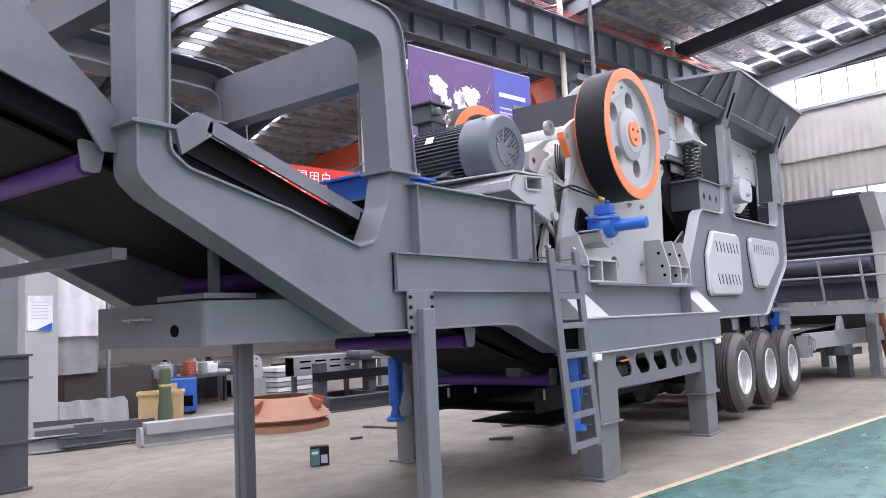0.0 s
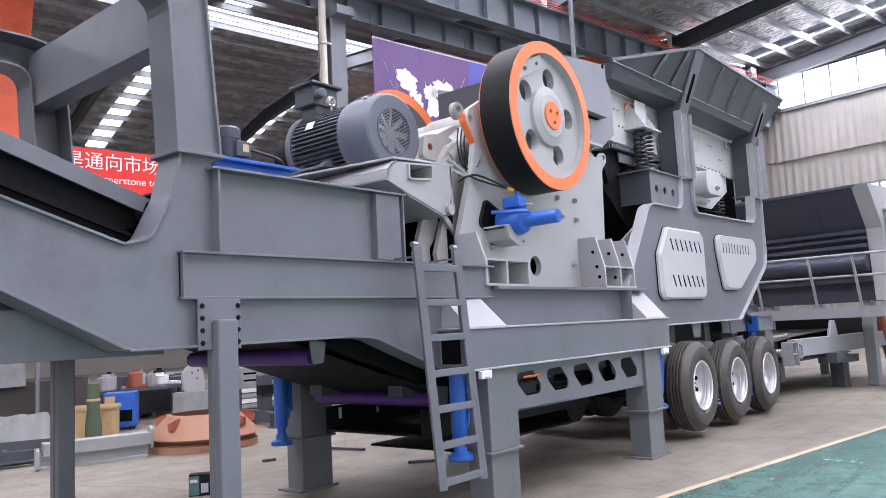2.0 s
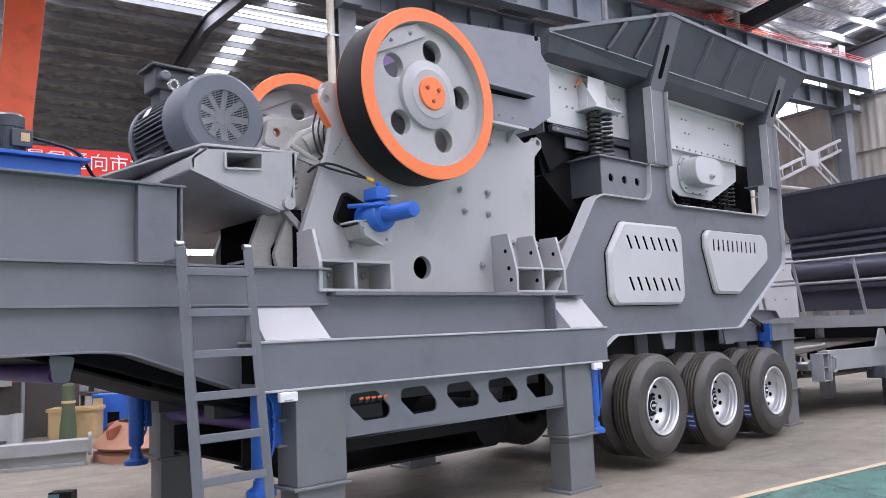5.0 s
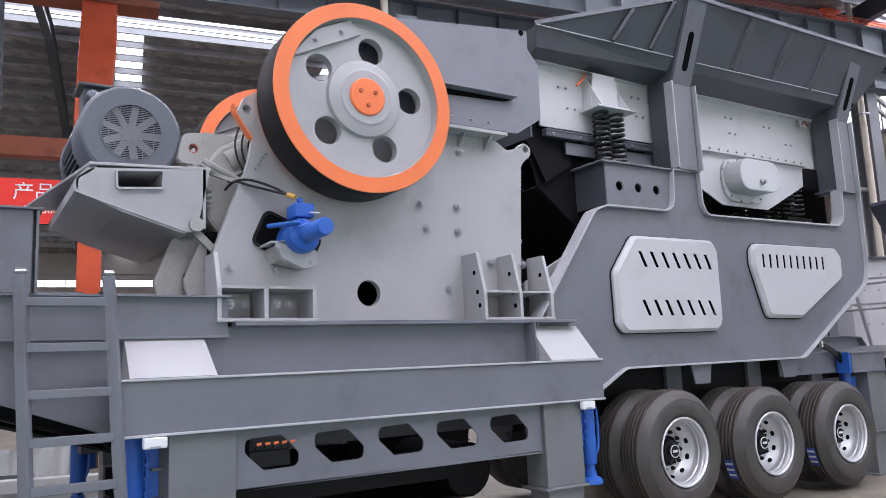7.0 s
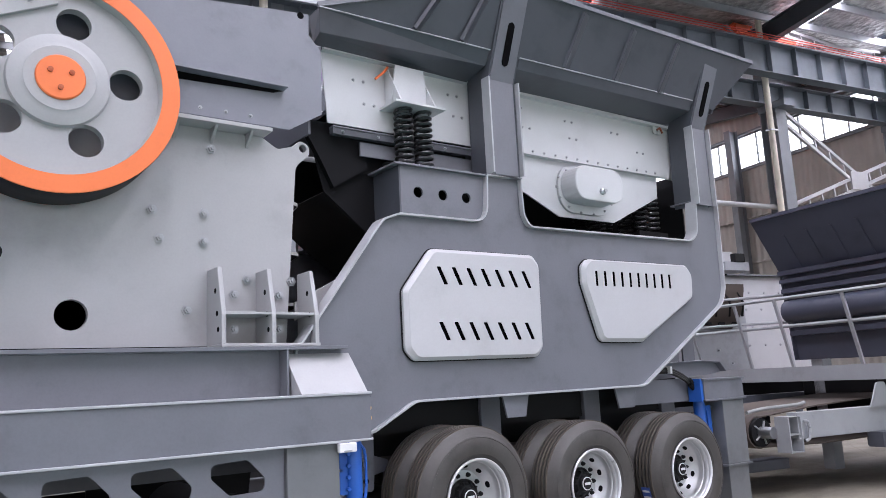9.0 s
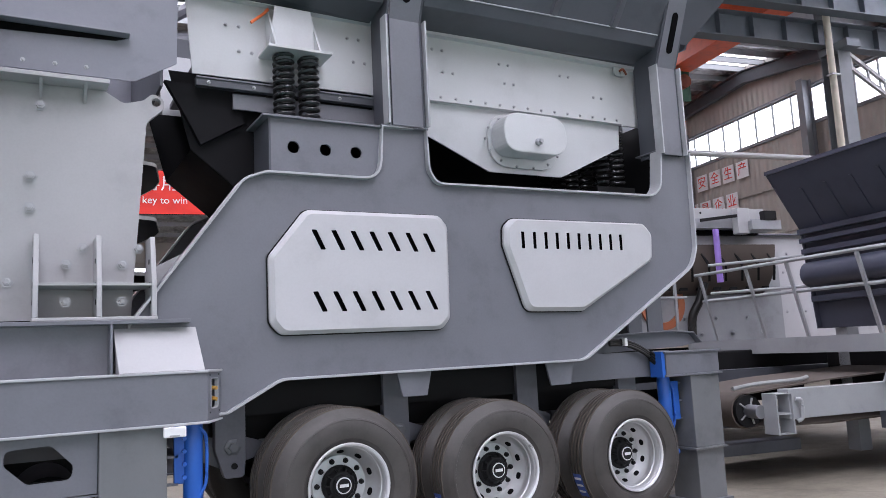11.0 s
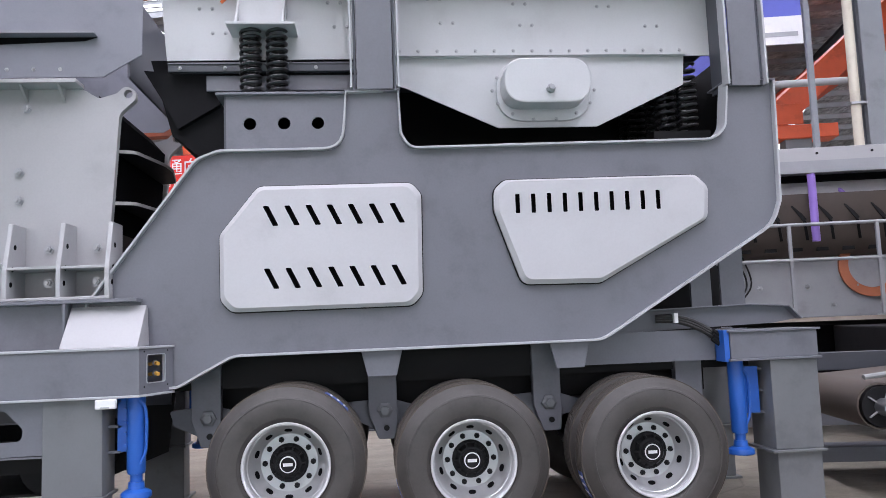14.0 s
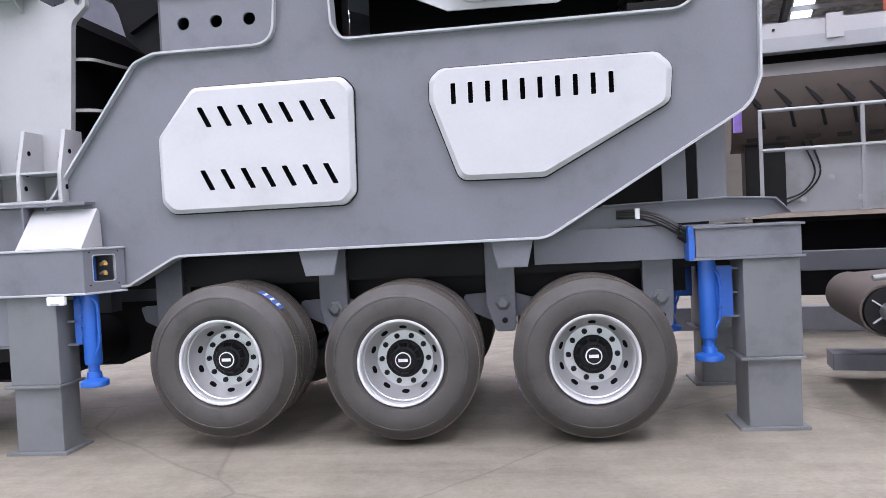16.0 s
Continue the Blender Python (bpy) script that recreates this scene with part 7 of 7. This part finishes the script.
for k in range(4):
    part("stair_tread", hb(16.5 - 0.05 * k, 17.2, 4.9 - 0.42 * k, 5.25 - 0.42 * k, 1.36 - 0.21 * k, 1.40 - 0.21 * k), TREAD, plant, "dusty stair tread", bevel=0.004)
for z, dz in ((2.62, 0.5), (2.2, 0.45)):
    part("stair_rail", htube([(17.0, 9.6, z), (18.2, 7.6, z - 0.02)], 0.022, 8), LIGHTGREY, plant)

# Black blocks added in place of the shaded machinery below the walkway.
part("under_fill", hb(16.2, 19.6, 8.75, 10.3, 0.95, 1.36), BLACK, plant, "black block standing in for shaded machinery under the walkway", bevel=0.02)
part("under_fill", hb(17.85, 20.2, 6.8, 8.4, 0.7, 1.36), BLACK, plant, bevel=0.02)
# lower conveyor and chassis of the second plant
low = thing("tail_conveyor", "light grey chassis beams with a dusty brown tail drum and belt", "conveyor", at=hp(16, 7, 0.6))
part("chassis_beam", hb(15.36, 23.0, 6.45, 6.6, 0.68, 0.98), LIGHTGREY, low, bevel=0.006)
# Rear beam is darker than its twin; the shade there is in its colour.
part("chassis_beam", hb(14.2, 23.0, 8.45, 8.6, 0.94, 1.12), DARK, low, bevel=0.006)
part("skid_beam", hb(13.6, 22.0, 9.2, 9.35, 0.28, 0.52), GREY, low, bevel=0.006)
part("skid_beam", hb(14.95, 16.8, 7.9, 8.2, 0.12, 0.26), GREY, low, bevel=0.006)
part("tail_drum", htube([(15.13, 6.78, 0.76), (15.13, 8.15, 0.76)], 0.165, 28), BLACK, low, "black tail drum", smooth=True)
o = []
for k in range(13):
    a = radians(75 + 210 * k / 12)
    o.append((15.13 + 0.182 * math.cos(a), 0.76 + 0.182 * math.sin(a)))
bm = strip([(18.5, 1.12), (16.2, 1.02), *o, (16.2, 0.56), (18.5, 0.6)], 6.82, 8.1, 0.016)
part("dusty_belt", bm, BROWN, low, "dusty brown rubber belt", m=HALL, smooth=True)
part("drum_hub", htube([(15.13, 6.60, 0.76), (15.13, 6.8, 0.76)], 0.07, 14), STEEL, low, smooth=True)
for k in range(5):
    a = 2 * math.pi * k / 5
    part("drum_spoke", hbeam((15.13 + 0.05 * math.cos(a), 6.775, 0.76 + 0.05 * math.sin(a)), (15.13 + 0.14 * math.cos(a), 6.775, 0.76 + 0.14 * math.sin(a)), 0.035, 0.01), PALE, low)
part("take_up_box", strip([(15.18, 0.54), (15.38, 0.54), (15.38, 0.94), (15.18, 0.94)], 6.42, 6.62, 0.016, closed=True), LIGHTGREY, low, "open rectangular take-up bracket", m=HALL)
part("box_shelf", hb(15.19, 15.37, 6.44, 6.6, 0.73, 0.745), LIGHTGREY, low)
part("take_up_hook", htube([(15.42, 6.42, 0.88), (15.47, 6.40, 0.86), (15.47, 6.40, 0.7), (15.42, 6.42, 0.66)], 0.02, 8, True), LIGHTGREY, low, smooth=True)
part("plastic_wrap", htube([(15.05, 6.9, 0.99), (15.4, 6.95, 1.02), (15.9, 6.9, 1.04), (16.1, 6.95, 1.06)], 0.022, 8, True), TARP, low, "crumpled white plastic wrap on the belt")
for u in (16.82, 17.0):
    pl = plate(fillet([(u - 0.22, 0.98), (u + 0.16, 0.98), (u + 0.06, 1.27), (u - 0.06, 1.27)], [0, 0, 0.05, 0.05]), 6.40 + (u - 16.82) * 0.6, 6.42 + (u - 16.82) * 0.6)
    part("lug_plate", pl, LIGHTGREY, low, "light grey lifting lug", m=HALL)
part("hanger", hb(18.25, 18.45, 6.36, 6.42, 0.37, 1.40), LIGHTGREY, low, bevel=0.006)
part("hanger_foot", hb(18.38, 18.52, 6.3, 6.42, 0.37, 0.62), LIGHTGREY, low, bevel=0.006)
part("support_post", hb(17.3, 17.55, 6.5, 6.75, 0.0, 0.68), DARK, low, bevel=0.006)
part("support_foot", hb(17.05, 17.8, 6.4, 6.85, 0.46, 0.60), DARK, low, bevel=0.006)
part("spreader", hb(16.6, 17.0, 6.3, 6.5, 0.50, 0.68), DARK, low)
prop = thing("prop_leg", "red primer coated round prop leaning under the walkway", "prop", at=hp(19.7, 6.5, 0))
part("tube", htube([(19.15, 6.5, 1.42), (19.78, 6.45, 0.0)], 0.11, 14), RUST, prop, smooth=True)
part("foot", hb(19.6, 19.95, 6.3, 6.6, 0, 0.02), RUST, prop)

nav = thing("navy_hopper", "dark navy flared hopper of the second plant with pale end plates", "hopper", at=hp(18, 7, 1.5))
for sg in (0, 1):
    def U(a):
        return a if not sg else 38.2 - a
    side = [(U(17.13), 3.72), (U(17.62), 2.95), (U(17.70), 2.6), (U(17.80), 1.6)]
    part("flared_wall", strip(side, 5.95, 8.35, 0.02, axis="y"), NAVY, nav, "dark navy flared wall", m=HALL)
    for z, d in ((2.93, 0.05), (2.80, 0.04), (2.66, 0.05), (2.02, 0.06)):
        u = U(17.60 + (2.95 - z) * 0.13)
        part("channel_rib", hb(*sorted((u - (0.09 if not sg else -0.09), u)), 5.95, 8.33, z - d, z + 0.02), NAVY, nav, bevel=0.004)
    part("belly_roll", htube([(U(17.62), 5.97, 2.33), (U(17.62), 8.3, 2.33)], 0.17, 16), NAVY, nav, smooth=True)
    for v in (6.35, 6.75, 7.15, 7.55, 7.95):
        part("wall_rib", hbeam((U(17.60), v, 2.99), (U(17.30), v, 3.46), 0.05, 0.05), NAVY, nav)
    part("rim", hbeam((U(17.12), 5.9, 3.735), (U(17.12), 8.37, 3.735), 0.05, 0.05), NAVY, nav)
o = [(17.10, 3.74), (17.60, 2.96), (17.72, 1.6), (20.48, 1.6), (20.6, 2.96), (21.1, 3.74)]
part("end_plate", plate(o, 8.35, 8.37), NAVY, nav, m=HALL)
part("end_plate", plate(o, 5.66, 5.95), PALE, nav, "pale end plate", m=HALL)
fd = part("bolted_feeder", hb(17.75, 19.6, 2.4, 5.65, 1.95, 3.28), PALE, nav, "pale bolted feeder body", bevel=0.01)
for k in range(10):
    for z in (2.15, 2.55, 2.95):
        ob = new("bolt", BOLT_BIG)
        ob.matrix_basis = HALL @ Matrix.Translation((17.745, 5.45 - 0.33 * k, z + 0.04 * (k % 2))) @ Matrix.Rotation(radians(-90), 4, "Z")
        ob.parent = fd
part("feeder_lip", hb(17.70, 19.6, 2.4, 5.66, 3.28, 3.31), PALE, nav)
for v in (6.2, 8.1):
    part("hopper_leg", hb(17.85, 18.05, v - 0.1, v + 0.1, 0.0, 1.6), LIGHTGREY, nav, bevel=0.01)
    part("hopper_leg", hb(20.15, 20.35, v - 0.1, v + 0.1, 0.0, 1.6), LIGHTGREY, nav, bevel=0.01)

# ---- stock on the floor behind the machine ----
ring = thing("cone_ring", "red primer coated conical steel ring with lugs lying on the floor", "steel ring", at=(8.45, 9.66, 0))
part("shell", lathe([(0.75, 0.0), (0.75, 0.09), (0.65, 0.12), (0.78, 0.18), (0.48, 0.48), (0.445, 0.48), (0.73, 0.18), (0.60, 0.11), (0.70, 0.02), (0.75, 0.0)], (8.45, 9.66, 0), axis="z", n=48), paint("salmon_primer", (0.36, 0.18, 0.11), 0.6, bump=0.006, vary=0.12), ring, smooth=True)
for a in (200, 285, 340, 60, 120):
    c, s = math.cos(radians(a)), math.sin(radians(a))
    m = Matrix.Translation((8.45 + 0.62 * c, 9.66 + 0.62 * s, 0.38)) @ Matrix.Rotation(radians(a), 4, "Z")
    part("lug", plate(fillet([(-0.10, 0.10), (0.12, 0.04), (0.10, -0.10), (0.0, -0.06)], 0.03), -0.03, 0.03), RUST, ring, "dark red lifting lug", m=m)

carton = thing("small_carton", "small black and teal printed cardboard box on the floor", "box", at=(6.42, 6.63, 0))
m = Matrix.Translation((6.42, 6.63, 0)) @ Matrix.Rotation(radians(-38), 4, "Z")
part("body", bx(-0.10, 0.10, -0.07, 0.07, 0, 0.205, m=m), BLACK, carton, bevel=0.003)
part("side_print", bx(-0.102, -0.005, -0.073, -0.07, 0.01, 0.19, m=m), paint("teal_print", (0.10, 0.22, 0.23), 0.5), carton, "pale teal printed side")
part("text_bar", bx(-0.09, -0.02, -0.0745, -0.073, 0.13, 0.16, m=m), PAPER, carton)
part("picture_print", bx(0.01, 0.08, -0.0725, -0.07, 0.03, 0.12, m=m), PRINTGREY, carton)

bin_ = thing("yellow_bin", "open pale yellow plastic crate on the floor", "crate", at=(8.4, 12.6, 0))
m = Matrix.Translation((8.42, 12.85, 0)) @ Matrix.Scale(0.9, 4) @ Matrix.Rotation(radians(-35), 4, "Z")
bm = plate(fillet([(-0.42, -0.27), (0.42, -0.27), (0.42, 0.27), (-0.42, 0.27)], 0.06, 3), 0, 0.54, [fillet([(-0.39, -0.24), (0.39, -0.24), (0.39, 0.24), (-0.39, 0.24)], 0.05, 3)], axis="z")
part("wall", bm, YELLOW, bin_, m=m)
part("bottom", bx(-0.40, 0.40, -0.25, 0.25, 0.01, 0.03, m=m), YELLOW, bin_)
part("rim", strip(fillet([(-0.44, -0.29), (0.44, -0.29), (0.44, 0.29), (-0.44, 0.29)], 0.07, 3), 0.50, 0.56, 0.03, axis="z", closed=True), YELLOW, bin_, m=m)
gt = thing("wrapped_roll", "green plastic wrapped roll standing upright", "roll", at=(8.1, 12.25, 0))
part("roll", lathe([(0.13, 0.0), (0.125, 0.25), (0.10, 0.45), (0.095, 0.9), (0.07, 0.93), (0.0005, 0.93)], (8.12, 12.25, 0), axis="z", n=18), GREENBAG, gt, smooth=True)
part("band", lathe([(0.102, 0.62), (0.105, 0.63), (0.105, 0.65), (0.102, 0.66)], (8.12, 12.25, 0), axis="z", n=18), YELLOW, gt)
dr = thing("blue_cabinet", "blue steel welding machine with a yellow label and dark vent", "machine", at=(9.1, 13.1, 0))
m = Matrix.Translation((9.15, 13.3, 0)) @ Matrix.Rotation(radians(-35), 4, "Z")
part("case", bx(-0.27, 0.27, -0.22, 0.22, 0.05, 0.66, m=m), BLUE, dr, bevel=0.02)
part("label_plate", bx(-0.25, -0.08, -0.224, -0.22, 0.34, 0.6, m=m), YELLOW, dr, "yellow label")
part("vent", bx(0.0, 0.2, -0.224, -0.22, 0.15, 0.35, m=m), VOID, dr, "dark vent grid")
for x in (-0.2, 0.2):
    part("castor", lathe([(0.05, -0.02), (0.05, 0.02)], tuple(m @ Vector((x, -0.18, 0.05))), axis="y", n=12), BLACK, dr)
wb = thing("steel_beam", "pale grey painted steel beam with rounded end plates lying on the floor", "beam", at=(7.0, 9.9, 0))
m = Matrix.Translation((6.95, 9.85, 0)) @ Matrix.Rotation(radians(-17), 4, "Z")
part("web", bx(-0.66, 0.66, -0.05, 0.05, 0.04, 0.16, m=m), TARP, wb, bevel=0.004)
part("top_channel", bx(-0.60, 0.68, -0.12, 0.12, 0.16, 0.32, m=m), TARP, wb, bevel=0.01)
part("bottom_plate", bx(-0.64, 0.64, -0.13, 0.13, 0.0, 0.04, m=m), TARP, wb, bevel=0.004)
part("end_plate", plate(fillet([(-0.14, 0), (0.14, 0), (0.10, 0.26), (-0.10, 0.26)], 0.05), -0.68, -0.64, axis="x"), TARP, wb, m=m)
part("end_plate", plate(fillet([(-0.10, 0.1), (0.10, 0.1), (0.10, 0.40), (-0.10, 0.40)], 0.09), 0.68, 0.72, axis="x"), TARP, wb, m=m)
cor = thing("corrugated_sheets", "stack of dusty grey corrugated sheets leaning on the floor", "sheet stack", at=(6.8, 12.5, 0))
n = 40
wave = [(-0.8 + 1.6 * i / n, 0.06 * math.sin(i / n * 2 * math.pi * 5)) for i in range(n + 1)]
for k in range(4):
    part("sheet", strip([(a, b - 0.05 * k) for a, b in wave], 0.0, 0.52 - 0.03 * k, 0.012, axis="z"), TARP, cor, m=Matrix.Translation((6.72, 12.6, 0)) @ Matrix.Rotation(radians(-15), 4, "Z") @ Matrix.Rotation(radians(-14), 4, "X"), smooth=True)
rnd = random.Random(9)
for k in range(11):
    a = radians(-18 + 30 * (rnd.random() - 0.5))
    c = Vector((5.7 + 0.6 * rnd.random(), 10.6 + 0.9 * rnd.random(), 0.02 + 0.02 * k))
    h = 0.35 + 0.4 * rnd.random()
    st = thing("angle_bar", "grey steel angle offcut on the floor pile", "steel bar", "steel offcuts", at=tuple(c))
    m = Matrix.Translation(c) @ Matrix.Rotation(a, 4, "Z")
    bm = bx(-h, h, -0.07, 0.07, 0, 0.012, m=m)
    box(bm, -h, h, 0.058, 0.07, 0.012, 0.13, m=m)
    part("angle", bm, DARK if k % 3 else TARP, st)
oc = thing("dark_cabinet", "dark olive steel plate box standing on the floor", "steel box", at=(7.9, 13.6, 0))
part("front", bx(7.05, 8.7, 13.6, 13.64, 0.0, 0.96), paint("dark_olive_paint", (0.055, 0.05, 0.045), 0.55), oc, bevel=0.004)
part("side", bx(7.05, 7.09, 13.64, 14.3, 0.0, 0.96), MATS["dark_olive_paint"], oc)
part("side", bx(8.66, 8.7, 13.64, 14.3, 0.0, 0.96), MATS["dark_olive_paint"], oc)
part("floor_plate", bx(7.09, 8.66, 13.64, 14.3, 0.0, 0.03), MATS["dark_olive_paint"], oc)
lp = thing("steel_block", "dark grey welded steel box frame standing at the aisle", "steel frame", at=(4.0, 8.6, 0))
part("box", bx(3.5, 4.16, 8.5, 9.0, 0.0, 1.36), DARK, lp, bevel=0.006)
for z in (0.02, 0.49, 1.13, 1.36):
    part("rib", bx(3.47, 4.19, 8.47, 9.03, z - 0.012, z + 0.012), DARK, lp, bevel=0.003)
hbm = thing("base_frame", "dark I-beam base frame with a slotted grey guard box on it", "machine base", at=(11.3, 10.3, 0))
m = Matrix.Translation((10.15, 10.35, 0)) @ Matrix.Rotation(radians(-10), 4, "Z")
for y in (0.0, 1.3):
    bm = bx(0, 3.2, y - 0.01, y + 0.01, 0.02, 0.23, m=m)
    box(bm, 0, 3.2, y - 0.1, y + 0.1, 0.23, 0.25, m=m)
    box(bm, 0, 3.2, y - 0.1, y + 0.1, 0.0, 0.02, m=m)
    part("i_beam", bm, DARK, hbm)
for x in (0.15, 1.3, 2.9):
    part("cross_beam", bx(x, x + 0.12, 0.0, 1.3, 0.05, 0.24, m=m), DARK, hbm)
    part("upright", bx(x, x + 0.2, 0.55, 0.75, 0.25, 0.85, m=m), DARK, hbm, bevel=0.006)
part("rail", bx(0.1, 3.0, 0.5, 0.65, 0.52, 0.68, m=m), BLACK, hbm)
part("motor_shape", bx(1.0, 1.6, 0.4, 0.9, 0.85, 1.05, m=m), DARK, hbm, bevel=0.08)
gb = thing("guard_box", "slotted grey sheet metal belt guard", "guard", at=(10.8, 11.5, 0.6))
m = Matrix.Translation((10.2, 11.3, 0.62)) @ Matrix.Rotation(radians(-10), 4, "Z")
rows = [slot(0.25 + 0.34 * c, 0.14 + 0.12 * r, 0.035, 0.26, 90) for c in range(4) for r in range(2)]
part("panel", plate([(0, 0), (1.5, 0), (1.5, 0.36), (0, 0.36)], 0, 0.012, rows), PURLIN, gb, m=m)
part("top", bx(0, 1.5, 0.012, 0.6, 0.345, 0.36, m=m), PURLIN, gb)
part("back", bx(0, 1.5, 0.3, 0.31, 0, 0.345, m=m), VOID, gb)
for x in (0.1, 1.3):
    part("foot", bx(x, x + 0.08, 0.2, 0.28, -0.62, 0.0, m=m), DARK, gb)
ck = thing("bearing_cheek", "pale grey round-cornered bearing plate on a stack", "steel part", at=(9.9, 11.9, 0.6))
part("cheek", plate(fillet([(9.55, 0.62), (9.98, 0.60), (9.92, 1.02), (9.65, 1.10), (9.52, 0.95)], 0.12), 11.9, 11.96, [spot(9.70, 0.95, 0.025, 8), spot(9.80, 0.85, 0.025, 8), spot(9.82, 0.98, 0.025, 8)]), PALE, ck, bevel=0.004)
part("stand", bx(9.5, 10.0, 11.86, 12.2, 0.0, 0.62), TARP, ck)
ps = thing("pallet_stack", "stack of pale flat boards wrapped in plastic", "stack", at=(12.4, 14.0, 0))
for k in range(6):
    part("board", bx(11.8 + 0.03 * (k % 2), 13.1, 13.7, 14.6, 0.02 + 0.11 * k, 0.11 + 0.11 * k), PAPER if k % 2 else TARP, ps, bevel=0.006)
wr = thing("workbench", "cluttered grey steel workbench with parts on it", "workbench", at=(9.6, 14.2, 0))
part("top", bx(9.0, 11.2, 13.9, 14.7, 0.60, 0.66), DARK, wr)
for x in (9.05, 11.1):
    for y in (13.95, 14.62):
        part("leg", bx(x, x + 0.06, y, y + 0.06, 0, 0.6), DARK, wr)
rnd = random.Random(21)
for k in range(16):
    x, w, h = 9.0 + 2.0 * rnd.random(), 0.08 + 0.14 * rnd.random(), 0.06 + 0.22 * rnd.random()
    mt = (PALE, DARK, RUST, TARP, BLACK, PAPER)[k % 6]
    y = 13.95 + 0.55 * rnd.random()
    it = thing("machine_part", "loose machined steel part lying on the bench", "machine part", "bench parts", at=(x, y, 0.66))
    part("part_body", lathe([(w * 0.9, 0), (w, 0.02), (w, h), (w * 0.5, h + 0.02), (w * 0.5, h + 0.06)], (x, y, 0.66), axis="z", n=10 + 2 * (k % 4)), mt, it)
rnd = random.Random(33)
for k in range(14):
    x, y = 10.0 + 4.5 * rnd.random(), 14.8 + 4.0 * rnd.random()
    w, d, h = 0.2 + 0.5 * rnd.random(), 0.2 + 0.4 * rnd.random(), 0.3 + 0.7 * rnd.random()
    mt = (TARP, DARK, TIMBER, PALE, RUST, BLACK)[k % 6]
    it = thing("parts_crate", "workshop crate filled with steel parts", "crate", "parts crates", at=(x, y, 0))
    m = Matrix.Translation((x, y, 0)) @ Matrix.Rotation(rnd.random(), 4, "Z")
    bm = bx(-w, w, -d, d, 0.08, h, m=m)
    part("case", bm, mt, it, bevel=0.01)
    for e in (-1, 1):
        part("skid", bx(e * w * 0.7 - 0.05, e * w * 0.7 + 0.05, -d, d, 0, 0.08, m=m), TIMBER, it)
for a, b in (((8.86, 8.28), (9.02, 7.0)), ((8.55, 5.82), (8.75, 5.6)), ((9.6, 6.3), (9.95, 6.1)), ((7.9, 7.6), (8.05, 7.55))):
    fb = thing("loose_bar", "thin dark steel bar lying on the floor", "bar", "loose bars", at=(a[0], a[1], 0))
    part("bar", beam((*a, 0.02), (*b, 0.02), 0.05, 0.03), DARK, fb)
tb2 = thing("timber_block", "short raw timber block on the floor", "timber", at=(9.9, 6.4, 0))
part("block", bx(9.75, 10.0, 6.3, 6.45, 0, 0.12), TIMBER, tb2, bevel=0.006)
nb = thing("notice_board", "white notice sheet with a blue corner in a frame", "notice", at=(6.1, 12.5, 1.65))
part("sheet", bx(5.93, 6.31, 12.48, 12.5, 1.66, 2.2), PAPER, nb)
part("corner", plate([(6.05, 1.665), (6.30, 1.665), (6.30, 1.78)], 12.474, 12.479), BLUE, nb, "blue printed corner")
for k in range(6):
    part("text_bar", bx(5.98, 6.24, 12.475, 12.479, 1.84 + 0.05 * k, 1.855 + 0.05 * k), PRINTGREY, nb)
part("post", bx(5.9, 6.4, 12.5, 12.75, 0.0, 4.2), PALE, nb, "pale grey column behind the notice")
dp = thing("tarpaulin_screen", "pale grey hanging tarpaulin beside the column", "tarpaulin", at=(6.9, 13.2, 0.8))
n = 30
part("cloth", strip([(6.4 + 1.3 * i / n, 13.4 + 0.03 * math.sin(i * 0.9)) for i in range(n + 1)], 1.55, 3.0, 0.01, axis="z"), PAPER, dp, smooth=True)
part("cloth_lower", strip([(6.4 + 1.2 * i / n, 13.5 + 0.03 * math.sin(i * 0.7)) for i in range(n + 1)], 0.9, 1.6, 0.01, axis="z"), TARP, dp, smooth=True)
part("frame", bx(6.35, 6.4, 13.4, 13.46, 0, 3.05), COLUMN, dp)
part("frame", bx(7.72, 7.77, 13.4, 13.46, 0, 3.05), COLUMN, dp)
part("frame", bx(6.35, 7.77, 13.4, 13.46, 3.0, 3.05), COLUMN, dp)
